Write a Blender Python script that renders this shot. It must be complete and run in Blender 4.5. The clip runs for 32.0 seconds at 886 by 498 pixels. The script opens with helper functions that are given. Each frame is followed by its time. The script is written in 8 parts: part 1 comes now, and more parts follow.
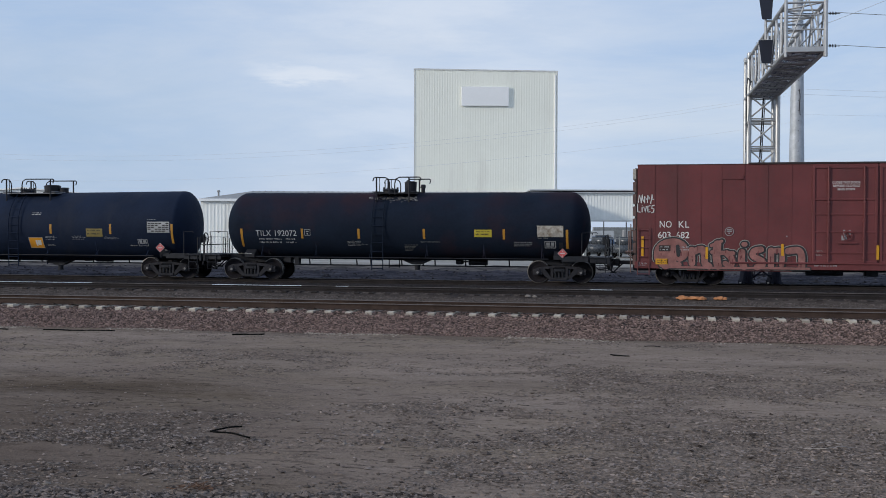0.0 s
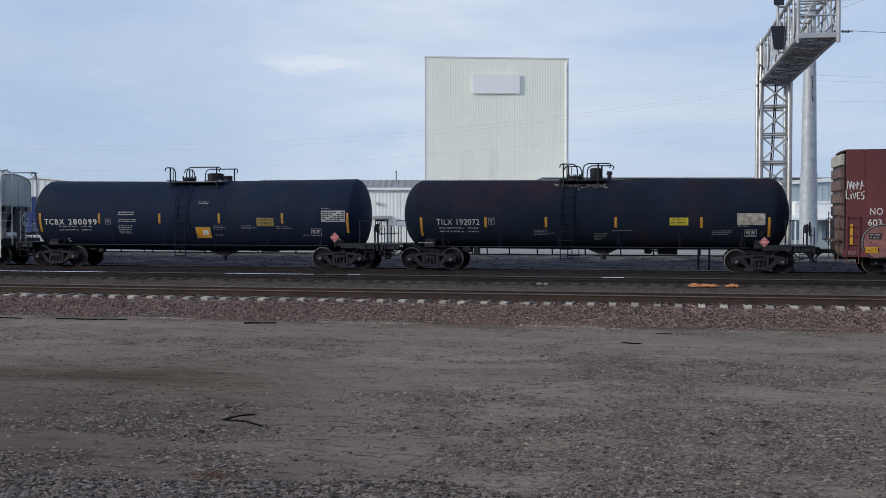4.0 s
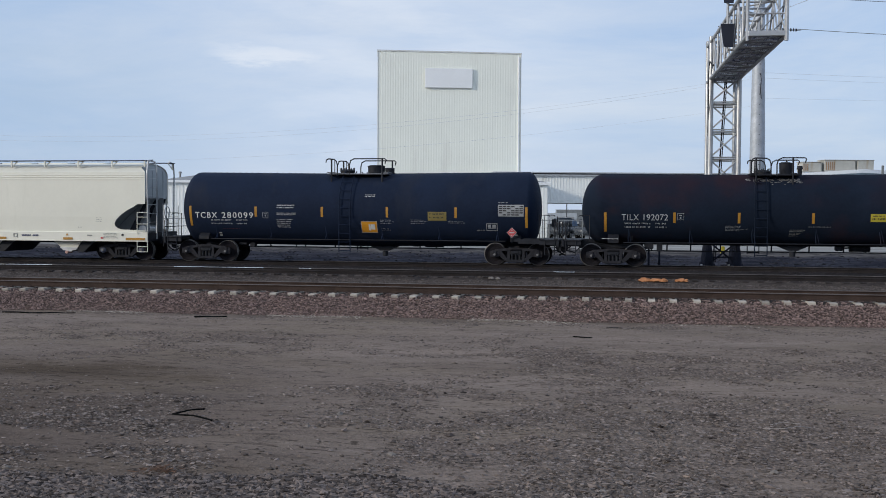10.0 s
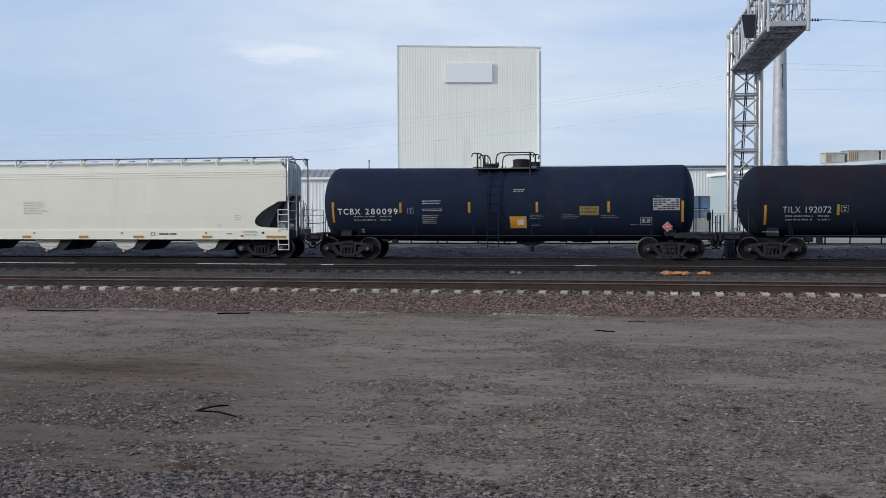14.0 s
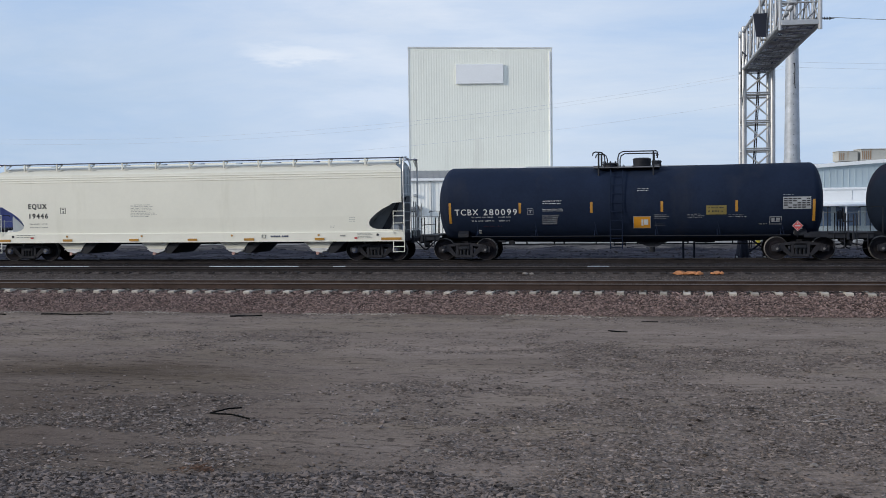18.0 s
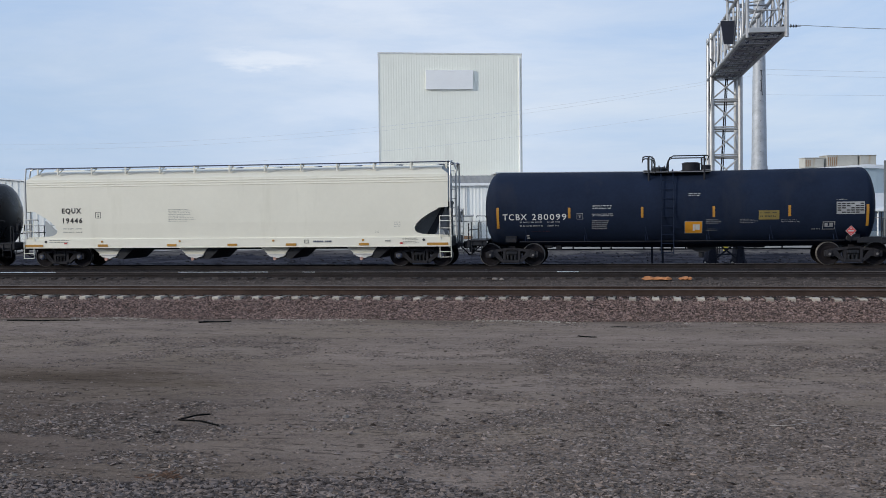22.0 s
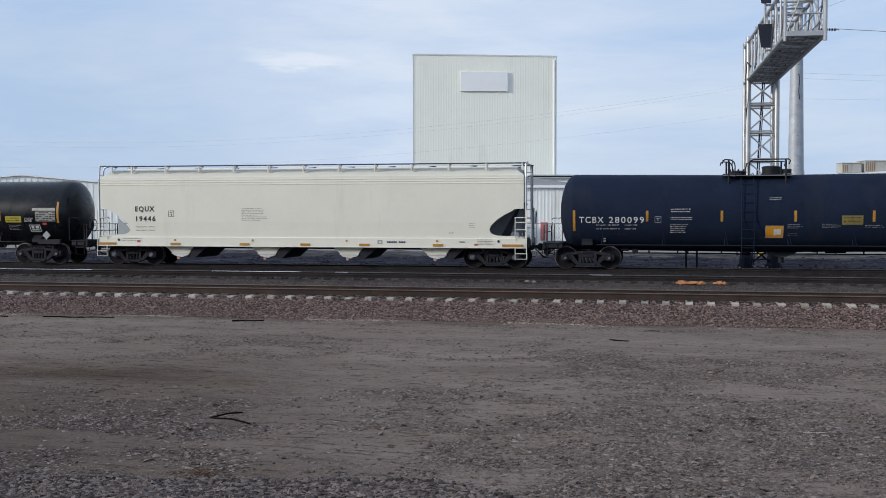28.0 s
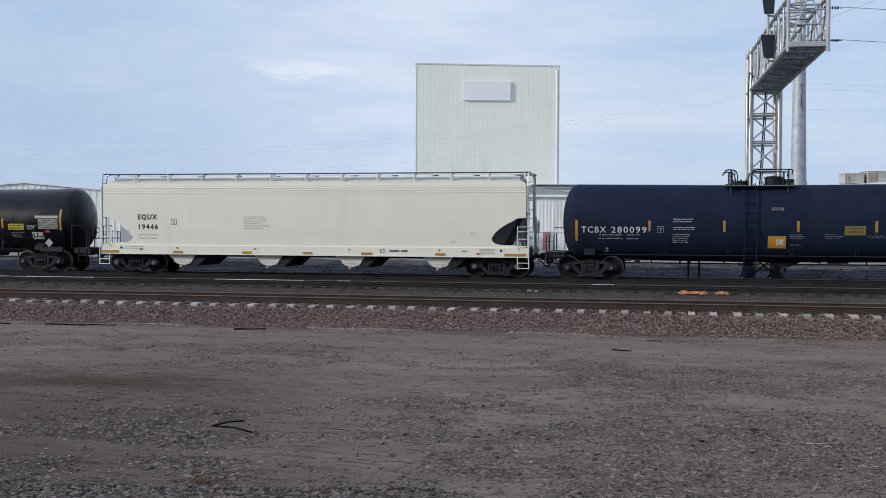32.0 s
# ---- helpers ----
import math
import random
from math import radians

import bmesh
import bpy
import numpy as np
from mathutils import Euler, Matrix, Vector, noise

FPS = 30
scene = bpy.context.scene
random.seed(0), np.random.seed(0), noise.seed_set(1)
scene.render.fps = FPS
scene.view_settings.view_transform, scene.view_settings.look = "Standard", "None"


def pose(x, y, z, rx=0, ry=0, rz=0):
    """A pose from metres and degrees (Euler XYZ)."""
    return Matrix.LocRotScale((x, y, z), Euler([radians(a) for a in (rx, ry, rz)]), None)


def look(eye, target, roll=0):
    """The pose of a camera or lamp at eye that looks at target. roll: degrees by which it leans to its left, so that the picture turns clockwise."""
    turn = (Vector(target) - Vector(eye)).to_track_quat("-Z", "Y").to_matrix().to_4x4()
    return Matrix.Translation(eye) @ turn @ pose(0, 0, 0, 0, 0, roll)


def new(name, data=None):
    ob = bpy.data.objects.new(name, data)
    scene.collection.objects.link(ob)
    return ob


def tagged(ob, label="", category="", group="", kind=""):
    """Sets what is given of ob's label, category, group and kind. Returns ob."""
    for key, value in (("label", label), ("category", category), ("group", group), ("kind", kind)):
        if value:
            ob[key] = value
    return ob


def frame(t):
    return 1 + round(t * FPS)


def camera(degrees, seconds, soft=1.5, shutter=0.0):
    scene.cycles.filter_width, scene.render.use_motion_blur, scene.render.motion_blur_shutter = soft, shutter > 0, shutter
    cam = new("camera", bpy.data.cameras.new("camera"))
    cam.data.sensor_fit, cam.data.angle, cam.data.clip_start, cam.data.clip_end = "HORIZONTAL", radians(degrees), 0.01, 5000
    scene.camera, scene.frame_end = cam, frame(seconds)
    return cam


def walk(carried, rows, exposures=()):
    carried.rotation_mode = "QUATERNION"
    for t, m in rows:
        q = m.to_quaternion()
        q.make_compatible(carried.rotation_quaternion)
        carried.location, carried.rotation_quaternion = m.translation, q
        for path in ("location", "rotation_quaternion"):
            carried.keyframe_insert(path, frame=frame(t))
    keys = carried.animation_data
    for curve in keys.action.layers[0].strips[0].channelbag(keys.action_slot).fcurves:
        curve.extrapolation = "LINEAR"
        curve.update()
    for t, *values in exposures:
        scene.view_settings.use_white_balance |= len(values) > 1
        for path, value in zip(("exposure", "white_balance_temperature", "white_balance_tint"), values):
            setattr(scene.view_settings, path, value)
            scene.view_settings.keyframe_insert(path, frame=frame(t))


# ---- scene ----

# ---------------- camera ----------------
EYE = 2.2                       # above the rail tops, which lie at z = 0
cam = camera(43.0, 32.0, soft=0.9)
PATH = [
    (0.0, pose(0, 0, EYE, 89.007, -0.199, 11.589)),
    (0.5, pose(0, 0, EYE, 88.996, -0.258, 11.604)),
    (1.0, pose(0, 0, EYE, 88.821, -0.107, 11.439)),
    (1.5, pose(0, 0, EYE, 88.620, 0.046, 11.481)),
    (2.0, pose(0, 0, EYE, 88.397, -0.076, 11.517)),
    (2.5, pose(0, 0, EYE, 88.325, 0.106, 11.987)),
    (3.0, pose(0, 0, EYE, 88.412, 0.022, 12.149)),
    (3.5, pose(0, 0, EYE, 88.502, -0.129, 12.086)),
    (4.0, pose(0, 0, EYE, 88.402, -0.004, 12.159)),
    (4.5, pose(0, 0, EYE, 88.360, 0.134, 11.999)),
    (6.5, pose(0, 0, EYE, 88.281, 0.123, 11.777)),
    (7.0, pose(0, 0, EYE, 87.980, 0.212, 11.242)),
    (7.5, pose(0, 0, EYE, 87.849, -0.113, 10.454)),
    (8.0, pose(0, 0, EYE, 88.095, -0.166, 9.888)),
    (8.5, pose(0, 0, EYE, 88.130, -0.274, 9.865)),
    (9.0, pose(0, 0, EYE, 88.055, -0.197, 9.697)),
    (10.0, pose(0, 0, EYE, 88.103, -0.303, 9.732)),
    (10.5, pose(0, 0, EYE, 88.153, -0.362, 9.715)),
    (11.0, pose(0, 0, EYE, 88.208, -0.353, 9.658)),
    (11.5, pose(0, 0, EYE, 88.319, -0.598, 9.574)),
    (12.0, pose(0, 0, EYE, 88.217, -0.898, 9.656)),
    (12.5, pose(0, 0, EYE, 88.214, -0.789, 9.655)),
    (13.0, pose(0, 0, EYE, 88.037, -0.540, 9.719)),
    (13.5, pose(0, 0, EYE, 87.941, -0.034, 10.064)),
    (14.0, pose(0, 0, EYE, 87.845, 0.263, 10.796)),
    (14.5, pose(0, 0, EYE, 87.924, 0.730, 11.403)),
    (16.5, pose(0, 0, EYE, 88.103, 0.383, 11.658)),
    (17.0, pose(0, 0, EYE, 88.000, 0.572, 11.480)),
    (17.5, pose(0, 0, EYE, 88.009, 0.702, 11.528)),
    (18.0, pose(0, 0, EYE, 87.920, 0.636, 11.398)),
    (18.5, pose(0, 0, EYE, 88.000, 0.632, 11.342)),
    (19.0, pose(0, 0, EYE, 88.098, 0.845, 11.512)),
    (19.5, pose(0, 0, EYE, 88.279, 0.938, 11.680)),
    (20.0, pose(0, 0, EYE, 88.337, 0.622, 11.721)),
    (20.5, pose(0, 0, EYE, 88.351, 0.595, 11.651)),
    (21.0, pose(0, 0, EYE, 88.238, 0.685, 11.441)),
    (21.5, pose(0, 0, EYE, 88.157, 0.623, 10.658)),
    (22.0, pose(0, 0, EYE, 88.186, 0.586, 9.867)),
    (22.5, pose(0, 0, EYE, 88.135, 0.714, 9.769)),
    (23.0, pose(0, 0, EYE, 88.093, 0.475, 9.687)),
    (23.5, pose(0, 0, EYE, 88.166, 0.729, 9.620)),
    (24.0, pose(0, 0, EYE, 88.325, 0.696, 9.648)),
    (24.5, pose(0, 0, EYE, 88.463, 0.735, 9.799)),
    (25.0, pose(0, 0, EYE, 88.497, 0.753, 9.892)),
    (25.5, pose(0, 0, EYE, 88.387, 1.102, 10.171)),
    (27.5, pose(0, 0, EYE, 88.251, 0.181, 11.332)),
    (28.0, pose(0, 0, EYE, 88.277, -0.003, 11.553)),
    (28.5, pose(0, 0, EYE, 88.005, -0.312, 11.608)),
    (29.0, pose(0, 0, EYE, 87.880, -0.238, 11.564)),
    (29.5, pose(0, 0, EYE, 88.200, -0.254, 11.538)),
    (30.0, pose(0, 0, EYE, 88.399, -0.329, 11.644)),
    (30.5, pose(0, 0, EYE, 88.519, -0.324, 11.672)),
    (31.0, pose(0, 0, EYE, 88.580, -0.400, 11.599)),
    (31.5, pose(0, 0, EYE, 88.600, -0.388, 11.674)),
    (32.0, pose(0, 0, EYE, 88.739, -0.221, 11.675)),
]
EXPOSED = [(0.0, -0.10), (4.5, -0.09), (9.0, -0.08), (12.0, -0.02), (14.0, 0.0), (25.0, 0.0), (32.0, -0.02)]
walk(cam, PATH, EXPOSED)

# how far the train has rolled, second by second
ROLLED = [-7.479, -5.553, -3.668, -1.821, 0.005, 1.746, 3.409, 5.005, 6.602, 8.136, 9.622, 11.061, 12.441, 13.753, 15.014, 16.262, 17.408, 18.502, 19.535, 20.488, 21.351, 22.111, 22.785, 23.352, 23.804, 24.148, 24.392, 24.500, 24.545, 24.545, 24.545, 24.545, 24.545]


def rolled(t):
    i = min(int(t), 31)
    u = t - i
    p = [ROLLED[max(0, min(32, i + k))] for k in (-1, 0, 1, 2)]
    if i == 0:
        p[0] = 2 * p[1] - p[2]
    m0, m1 = (p[2] - p[0]) / 2, (p[3] - p[1]) / 2
    return ((2 * u**3 - 3 * u**2 + 1) * p[1] + (u**3 - 2 * u**2 + u) * m0
            + (3 * u**2 - 2 * u**3) * p[2] + (u**3 - u**2) * m1)

# ---------------- light ----------------
SUN_AZ, SUN_EL = radians(236), radians(17)      # compass of the sun, from +y over +x
world = bpy.data.worlds.new("sky")
scene.world = world
world.use_nodes = True
wn, wl = world.node_tree.nodes, world.node_tree.links
wn.clear()
w_out = wn.new("ShaderNodeOutputWorld")
w_bg = wn.new("ShaderNodeBackground")
w_sky = wn.new("ShaderNodeTexSky")
w_sky.sky_type = "NISHITA"
w_sky.sun_disc = False
w_sky.sun_elevation, w_sky.sun_rotation = SUN_EL, SUN_AZ
w_sky.air_density, w_sky.dust_density, w_sky.ozone_density = 1.0, 0.9, 1.6
# thin high cloud drawn over the clear sky
w_tc = wn.new("ShaderNodeTexCoord")
w_map = wn.new("ShaderNodeMapping")
w_map.inputs["Scale"].default_value = (1.0, 1.0, 4.6)
w_map.inputs["Rotation"].default_value = (0.0, radians(5), 0.0)
w_n1 = wn.new("ShaderNodeTexNoise")
w_n1.inputs["Scale"].default_value, w_n1.inputs["Detail"].default_value, w_n1.inputs["Roughness"].default_value = 3.4, 9.0, 0.63
w_n1.inputs["Distortion"].default_value = 0.35
w_ramp = wn.new("ShaderNodeValToRGB")
w_ramp.color_ramp.elements[0].position, w_ramp.color_ramp.elements[1].position = 0.35, 0.71
w_ramp.color_ramp.elements[0].color = (0.0, 0.0, 0.0, 1)
w_ramp.color_ramp.elements[1].color = (1.0, 1.0, 1.0, 1)
w_cloud = wn.new("ShaderNodeMix")
w_cloud.data_type = "RGBA"
w_cloud.inputs["Factor"].default_value = 0.8
w_tone = wn.new("ShaderNodeMix")        # blue gaps and pale pinkish veils
w_tone.data_type = "RGBA"
w_tone.inputs["A"].default_value = (4.8, 6.45, 9.35, 1)
w_tone.inputs["B"].default_value = (7.05, 8.0, 9.7, 1)
wl.new(w_tc.outputs["Generated"], w_map.inputs["Vector"])
wl.new(w_map.outputs["Vector"], w_n1.inputs["Vector"])
wl.new(w_n1.outputs["Fac"], w_ramp.inputs["Fac"])
wl.new(w_ramp.outputs["Color"], w_tone.inputs["Factor"])
wl.new(w_tone.outputs["Result"], w_cloud.inputs["B"])
wl.new(w_sky.outputs["Color"], w_cloud.inputs["A"])
w_sep = wn.new("ShaderNodeSeparateXYZ")
wl.new(w_tc.outputs["Generated"], w_sep.inputs["Vector"])


def sky_math(kind, a, b):
    n = wn.new("ShaderNodeMath")
    n.operation = kind
    for k, v in enumerate((a, b)):
        if isinstance(v, (int, float)):
            n.inputs[k].default_value = v
        else:
            wl.new(v, n.inputs[k])
    return n.outputs[0]


def sky_span(v, lo, hi, a, b):
    n = wn.new("ShaderNodeMapRange")
    n.interpolation_type = "SMOOTHSTEP"
    for key, k in (("From Min", lo), ("From Max", hi), ("To Min", a), ("To Max", b)):
        n.inputs[key].default_value = k
    wl.new(v, n.inputs["Value"])
    return n.outputs["Result"]


def sky_mix(fac, a, colour):
    n = wn.new("ShaderNodeMix")
    n.data_type = "RGBA"
    wl.new(fac, n.inputs["Factor"])
    wl.new(a, n.inputs["A"])
    n.inputs["B"].default_value = (*colour, 1)
    return n.outputs["Result"]


w_x, w_z = w_sep.outputs["X"], w_sep.outputs["Z"]
w_n2 = wn.new("ShaderNodeTexNoise")     # uneven edges for the cloud banks
w_n2.inputs["Scale"].default_value, w_n2.inputs["Detail"].default_value, w_n2.inputs["Roughness"].default_value = 9.0, 7.0, 0.6
wl.new(w_map.outputs["Vector"], w_n2.inputs["Vector"])
w_rag = sky_span(w_n2.outputs["Fac"], 0.3, 0.7, 0.35, 1.0)
# a pale veil over the middle of the northern sky, a grey-mauve bank low in the west
veil = sky_math("MULTIPLY", sky_span(w_x, -0.50, -0.24, 0.0, 1.0), sky_span(w_x, -0.16, 0.02, 1.0, 0.0))
sky = sky_mix(sky_math("MULTIPLY", sky_math("MULTIPLY", veil, w_rag), 0.5), w_cloud.outputs["Result"], (8.1, 8.75, 9.8))
bank = sky_math("MULTIPLY", sky_span(w_x, -0.52, -0.24, 1.0, 0.0), sky_span(w_z, 0.05, 0.22, 1.0, 0.12))
sky = sky_mix(sky_math("MULTIPLY", sky_math("MULTIPLY", bank, w_rag), 0.9), sky, (4.35, 5.75, 7.7))
# one bright wisp
wisp_x = sky_math("MULTIPLY", sky_math("ADD", w_x, 0.3177), 22.0)
wisp_z = sky_math("ADD", sky_math("MULTIPLY", sky_math("ADD", w_z, -0.137), 120.0), sky_span(w_n2.outputs["Fac"], 0.3, 0.7, -0.9, 0.9))
wisp = sky_span(sky_math("ADD", sky_math("MULTIPLY", wisp_x, wisp_x), sky_math("MULTIPLY", wisp_z, wisp_z)), 0.0, 1.5, 0.55, 0.0)
sky = sky_mix(sky_math("MULTIPLY", wisp, w_rag), sky, (9.0, 9.4, 10.0))
wl.new(sky, w_bg.inputs["Color"])
w_bg.inputs["Strength"].default_value = 0.1
wl.new(w_bg.outputs["Background"], w_out.inputs["Surface"])

sun_data = bpy.data.lights.new("sun", "SUN")
sun_data.energy, sun_data.angle, sun_data.color = 2.35, radians(7.0), (1.0, 0.93, 0.82)
sun = new("sun", sun_data)
sun.matrix_world = look((math.sin(SUN_AZ) * 60, math.cos(SUN_AZ) * 60, math.tan(SUN_EL) * 60), (0, 0, 0))


# ---------------- materials ----------------
def surface(name, colour, rough=0.6, metal=0.0, vary=0.25, size=1.0, fine=30.0, bump=0.2, depth=0.01, stain=None, stain_size=0.6, stain_amount=0.5,
            streak=False, per_piece=0.0, spec=0.5):
    """A painted or mineral surface: two scales of tone, a fine relief, and stains of a second colour."""
    m = bpy.data.materials.new(name)
    m.use_nodes = True
    n, l = m.node_tree.nodes, m.node_tree.links
    b = n["Principled BSDF"]
    b.inputs["Roughness"].default_value, b.inputs["Metallic"].default_value = rough, metal
    b.inputs["Specular IOR Level"].default_value = spec
    tc = n.new("ShaderNodeTexCoord")

    def noisy(scale, detail=4.0, squash=None):
        t = n.new("ShaderNodeTexNoise")
        t.inputs["Scale"].default_value, t.inputs["Detail"].default_value, t.inputs["Roughness"].default_value = scale, detail, 0.6
        if squash:
            mp = n.new("ShaderNodeMapping")
            mp.inputs["Scale"].default_value = squash
            l.new(tc.outputs["Object"], mp.inputs["Vector"])
            l.new(mp.outputs["Vector"], t.inputs["Vector"])
        else:
            l.new(tc.outputs["Object"], t.inputs["Vector"])
        return t.outputs["Fac"]

    def mixed(kind, fac, a, c):
        x = n.new("ShaderNodeMix")
        x.data_type, x.blend_type = "RGBA", kind
        for key, v in (("Factor", fac), ("A", a), ("B", c)):
            if isinstance(v, (int, float, tuple)):
                x.inputs[key].default_value = v
            else:
                l.new(v, x.inputs[key])
        return x.outputs["Result"]

    def span(fac, lo, hi, a=0.0, c=1.0):
        r = n.new("ShaderNodeMapRange")
        for key, v in (("From Min", lo), ("From Max", hi), ("To Min", a), ("To Max", c)):
            r.inputs[key].default_value = v
        l.new(fac, r.inputs["Value"])
        return r.outputs["Result"]

    base = (*colour, 1)
    dark = tuple(c * (1 - vary) for c in colour) + (1,)
    light = tuple(min(1, c * (1 + vary)) for c in colour) + (1,)
    broad = noisy(1.7 / size, 5.0)
    grain = noisy(fine, 6.0)
    col = mixed("MIX", span(broad, 0.3, 0.7), dark, light)
    col = mixed("MULTIPLY", 0.55, col, mixed("MIX", span(grain, 0.32, 0.68), (1 - vary, 1 - vary, 1 - vary, 1), (1 + vary * 0.6,) * 3 + (1,)))
    if stain:
        s = noisy(1.0 / stain_size, 6.0, (1, 1, 0.16) if streak else None)
        col = mixed("MIX", span(s, 0.64 - 0.22 * stain_amount, 0.78 - 0.1 * stain_amount, 0.0, min(0.9, 0.45 + stain_amount * 0.5)), col, (*stain, 1))
    if per_piece:
        oi = n.new("ShaderNodeObjectInfo")
        gi = n.new("ShaderNodeNewGeometry")
        add = n.new("ShaderNodeMath")
        add.operation = "ADD"
        l.new(oi.outputs["Random"], add.inputs[0])
        l.new(gi.outputs["Random Per Island"], add.inputs[1])
        k = n.new("ShaderNodeMath")
        k.operation = "FRACT"
        l.new(add.outputs[0], k.inputs[0])
        v = span(k.outputs[0], 0.0, 1.0, 1 - per_piece, 1 + per_piece)
        hs = n.new("ShaderNodeHueSaturation")
        l.new(v, hs.inputs["Value"])
        l.new(col, hs.inputs["Color"])
        col = hs.outputs["Color"]
    l.new(col, b.inputs["Base Color"])
    l.new(span(grain, 0.3, 0.7, max(0.02, rough - 0.12), min(1, rough + 0.12)), b.inputs["Roughness"])
    if bump:
        bp = n.new("ShaderNodeBump")
        bp.inputs["Strength"].default_value, bp.inputs["Distance"].default_value = bump, depth
        l.new(grain, bp.inputs["Height"])
        l.new(bp.outputs["Normal"], b.inputs["Normal"])
    return m


M_TANK_NAVY = surface("tank_paint_navy_black", (0.0132, 0.0204, 0.0405), 0.66, vary=0.2, size=3, fine=9, bump=0.05, stain=(0.030, 0.033, 0.044), stain_size=1.6, stain_amount=0.3, streak=True, spec=0.05)
M_TANK_RUST = surface("tank_paint_black_oxidised", (0.0118, 0.0175, 0.030), 0.72, vary=0.2, size=3, fine=9, bump=0.05, stain=(0.042, 0.021, 0.024), stain_size=2.4, stain_amount=0.5, spec=0.03)
M_TANK_GLOSS = surface("tank_paint_gloss_black", (0.009, 0.010, 0.013), 0.30, vary=0.15, size=3, fine=1.2, bump=0.0, stain=(0.02, 0.02, 0.022), stain_size=1.6, stain_amount=0.3, streak=True, spec=0.3)
M_BLACK = surface("black_painted_steel", (0.016, 0.0175, 0.023), 0.65, vary=0.3, fine=25, stain=(0.020, 0.016, 0.014), stain_size=0.3, stain_amount=0.35, spec=0.25)
M_DECK = surface("dusty_grating_deck", (0.17, 0.175, 0.19), 0.7, vary=0.25, fine=25, spec=0.2)
M_TRUCK = surface("dusty_cast_steel", (0.022, 0.022, 0.027), 0.8, vary=0.35, fine=25, stain=(0.052, 0.047, 0.046), stain_size=0.25, stain_amount=0.5, spec=0.2)
M_WHEEL = surface("rolled_wheel_steel", (0.018, 0.0165, 0.019), 0.85, metal=0.0, vary=0.3, fine=25, stain=(0.030, 0.021, 0.018), stain_size=0.2, stain_amount=0.4, spec=0.03)
M_TREAD = surface("polished_wheel_rim", (0.13, 0.125, 0.12), 0.5, metal=0.6, vary=0.2, fine=25)
M_CREAM = surface("hopper_paint_cream", (0.73, 0.71, 0.615), 0.5, vary=0.03, size=3, fine=6, bump=0.03, stain=(0.58, 0.56, 0.46), stain_size=1.3, stain_amount=0.2, streak=True)
# greyed copy of the cream, the ends' shade put into the colour
M_CREAM_SHADE = surface("hopper_paint_cream_shaded", (0.33, 0.36, 0.375), 0.5, vary=0.1, size=2, fine=8, bump=0.05)
M_BOXRED = surface("boxcar_paint_oxide_red", (0.128, 0.028, 0.029), 0.6, vary=0.2, size=2.5, fine=8, bump=0.06, stain=(0.088, 0.026, 0.026), stain_size=0.9, stain_amount=0.5, streak=True)
M_BOXDARK = surface("boxcar_roof_edge_dark", (0.028, 0.016, 0.015), 0.6, vary=0.3)
M_BOXEND = surface("boxcar_end_weathered", (0.115, 0.064, 0.056), 0.65, vary=0.3, fine=12, stain=(0.30, 0.24, 0.19), stain_size=0.5, stain_amount=0.5)
M_YELLOW = surface("reflective_amber_tape", (0.40, 0.20, 0.028), 0.4, vary=0.2, fine=40, stain=(0.30, 0.14, 0.02), stain_size=0.12, stain_amount=0.35)
M_AMBER = surface("fresh_amber_tape", (0.55, 0.27, 0.012), 0.4, vary=0.12, fine=40, stain=(0.30, 0.14, 0.02), stain_size=0.12, stain_amount=0.3)
M_LABEL_Y = surface("yellow_placard", (0.44, 0.36, 0.035), 0.5, vary=0.12, fine=40)
M_LABEL_DY = surface("faded_yellow_placard", (0.20, 0.155, 0.045), 0.55, vary=0.2, fine=40)
M_ORANGE = surface("orange_square_placard", (0.62, 0.27, 0.02), 0.5, vary=0.1, fine=40)
M_WHITE = surface("white_stencil_paint", (0.60, 0.60, 0.59), 0.6, vary=0.12, fine=40, bump=0.0)
M_DIMWHITE = surface("dulled_white_stencil", (0.40, 0.41, 0.43), 0.65, vary=0.2, fine=40, bump=0.0)
M_SMUDGED = surface("smudged_white_panel", (0.36, 0.34, 0.30), 0.7, vary=0.3, size=0.3, fine=14, stain=(0.13, 0.085, 0.045), stain_size=0.16, stain_amount=0.85)
M_GREYWHITE = surface("dusty_stencil_paint", (0.30, 0.31, 0.32), 0.65, vary=0.2, fine=40, bump=0.0)
M_INK = surface("black_stencil_paint", (0.02, 0.02, 0.022), 0.6, vary=0.2, fine=40, bump=0.0)
M_INKGREY = surface("faded_grey_stencil", (0.26, 0.26, 0.24), 0.65, vary=0.2, fine=40, bump=0.0)
M_INKNAVY = surface("navy_stencil_paint", (0.06, 0.07, 0.12), 0.6, vary=0.2, fine=40, bump=0.0)
M_RED = surface("red_placard", (0.46, 0.05, 0.05), 0.5, vary=0.1, fine=40)
M_BLUE = surface("blue_grey_bearing_cap", (0.060, 0.072, 0.11), 0.6, vary=0.2, fine=40)
M_PINK = surface("pink_spray_paint", (0.25, 0.108, 0.096), 0.7, vary=0.3, size=0.6, fine=12, bump=0.0, stain=(0.20, 0.07, 0.06), stain_size=0.3, stain_amount=0.4)
M_DIRTY = surface("weathered_off_white", (0.40, 0.38, 0.34), 0.7, vary=0.25, fine=14, stain=(0.16, 0.13, 0.10), stain_size=0.3, stain_amount=0.5)
M_GALV = surface("galvanised_steel", (0.45, 0.455, 0.46), 0.42, metal=0.6, vary=0.14, fine=14, bump=0.05, stain=(0.34, 0.34, 0.33), stain_size=0.4, stain_amount=0.35)
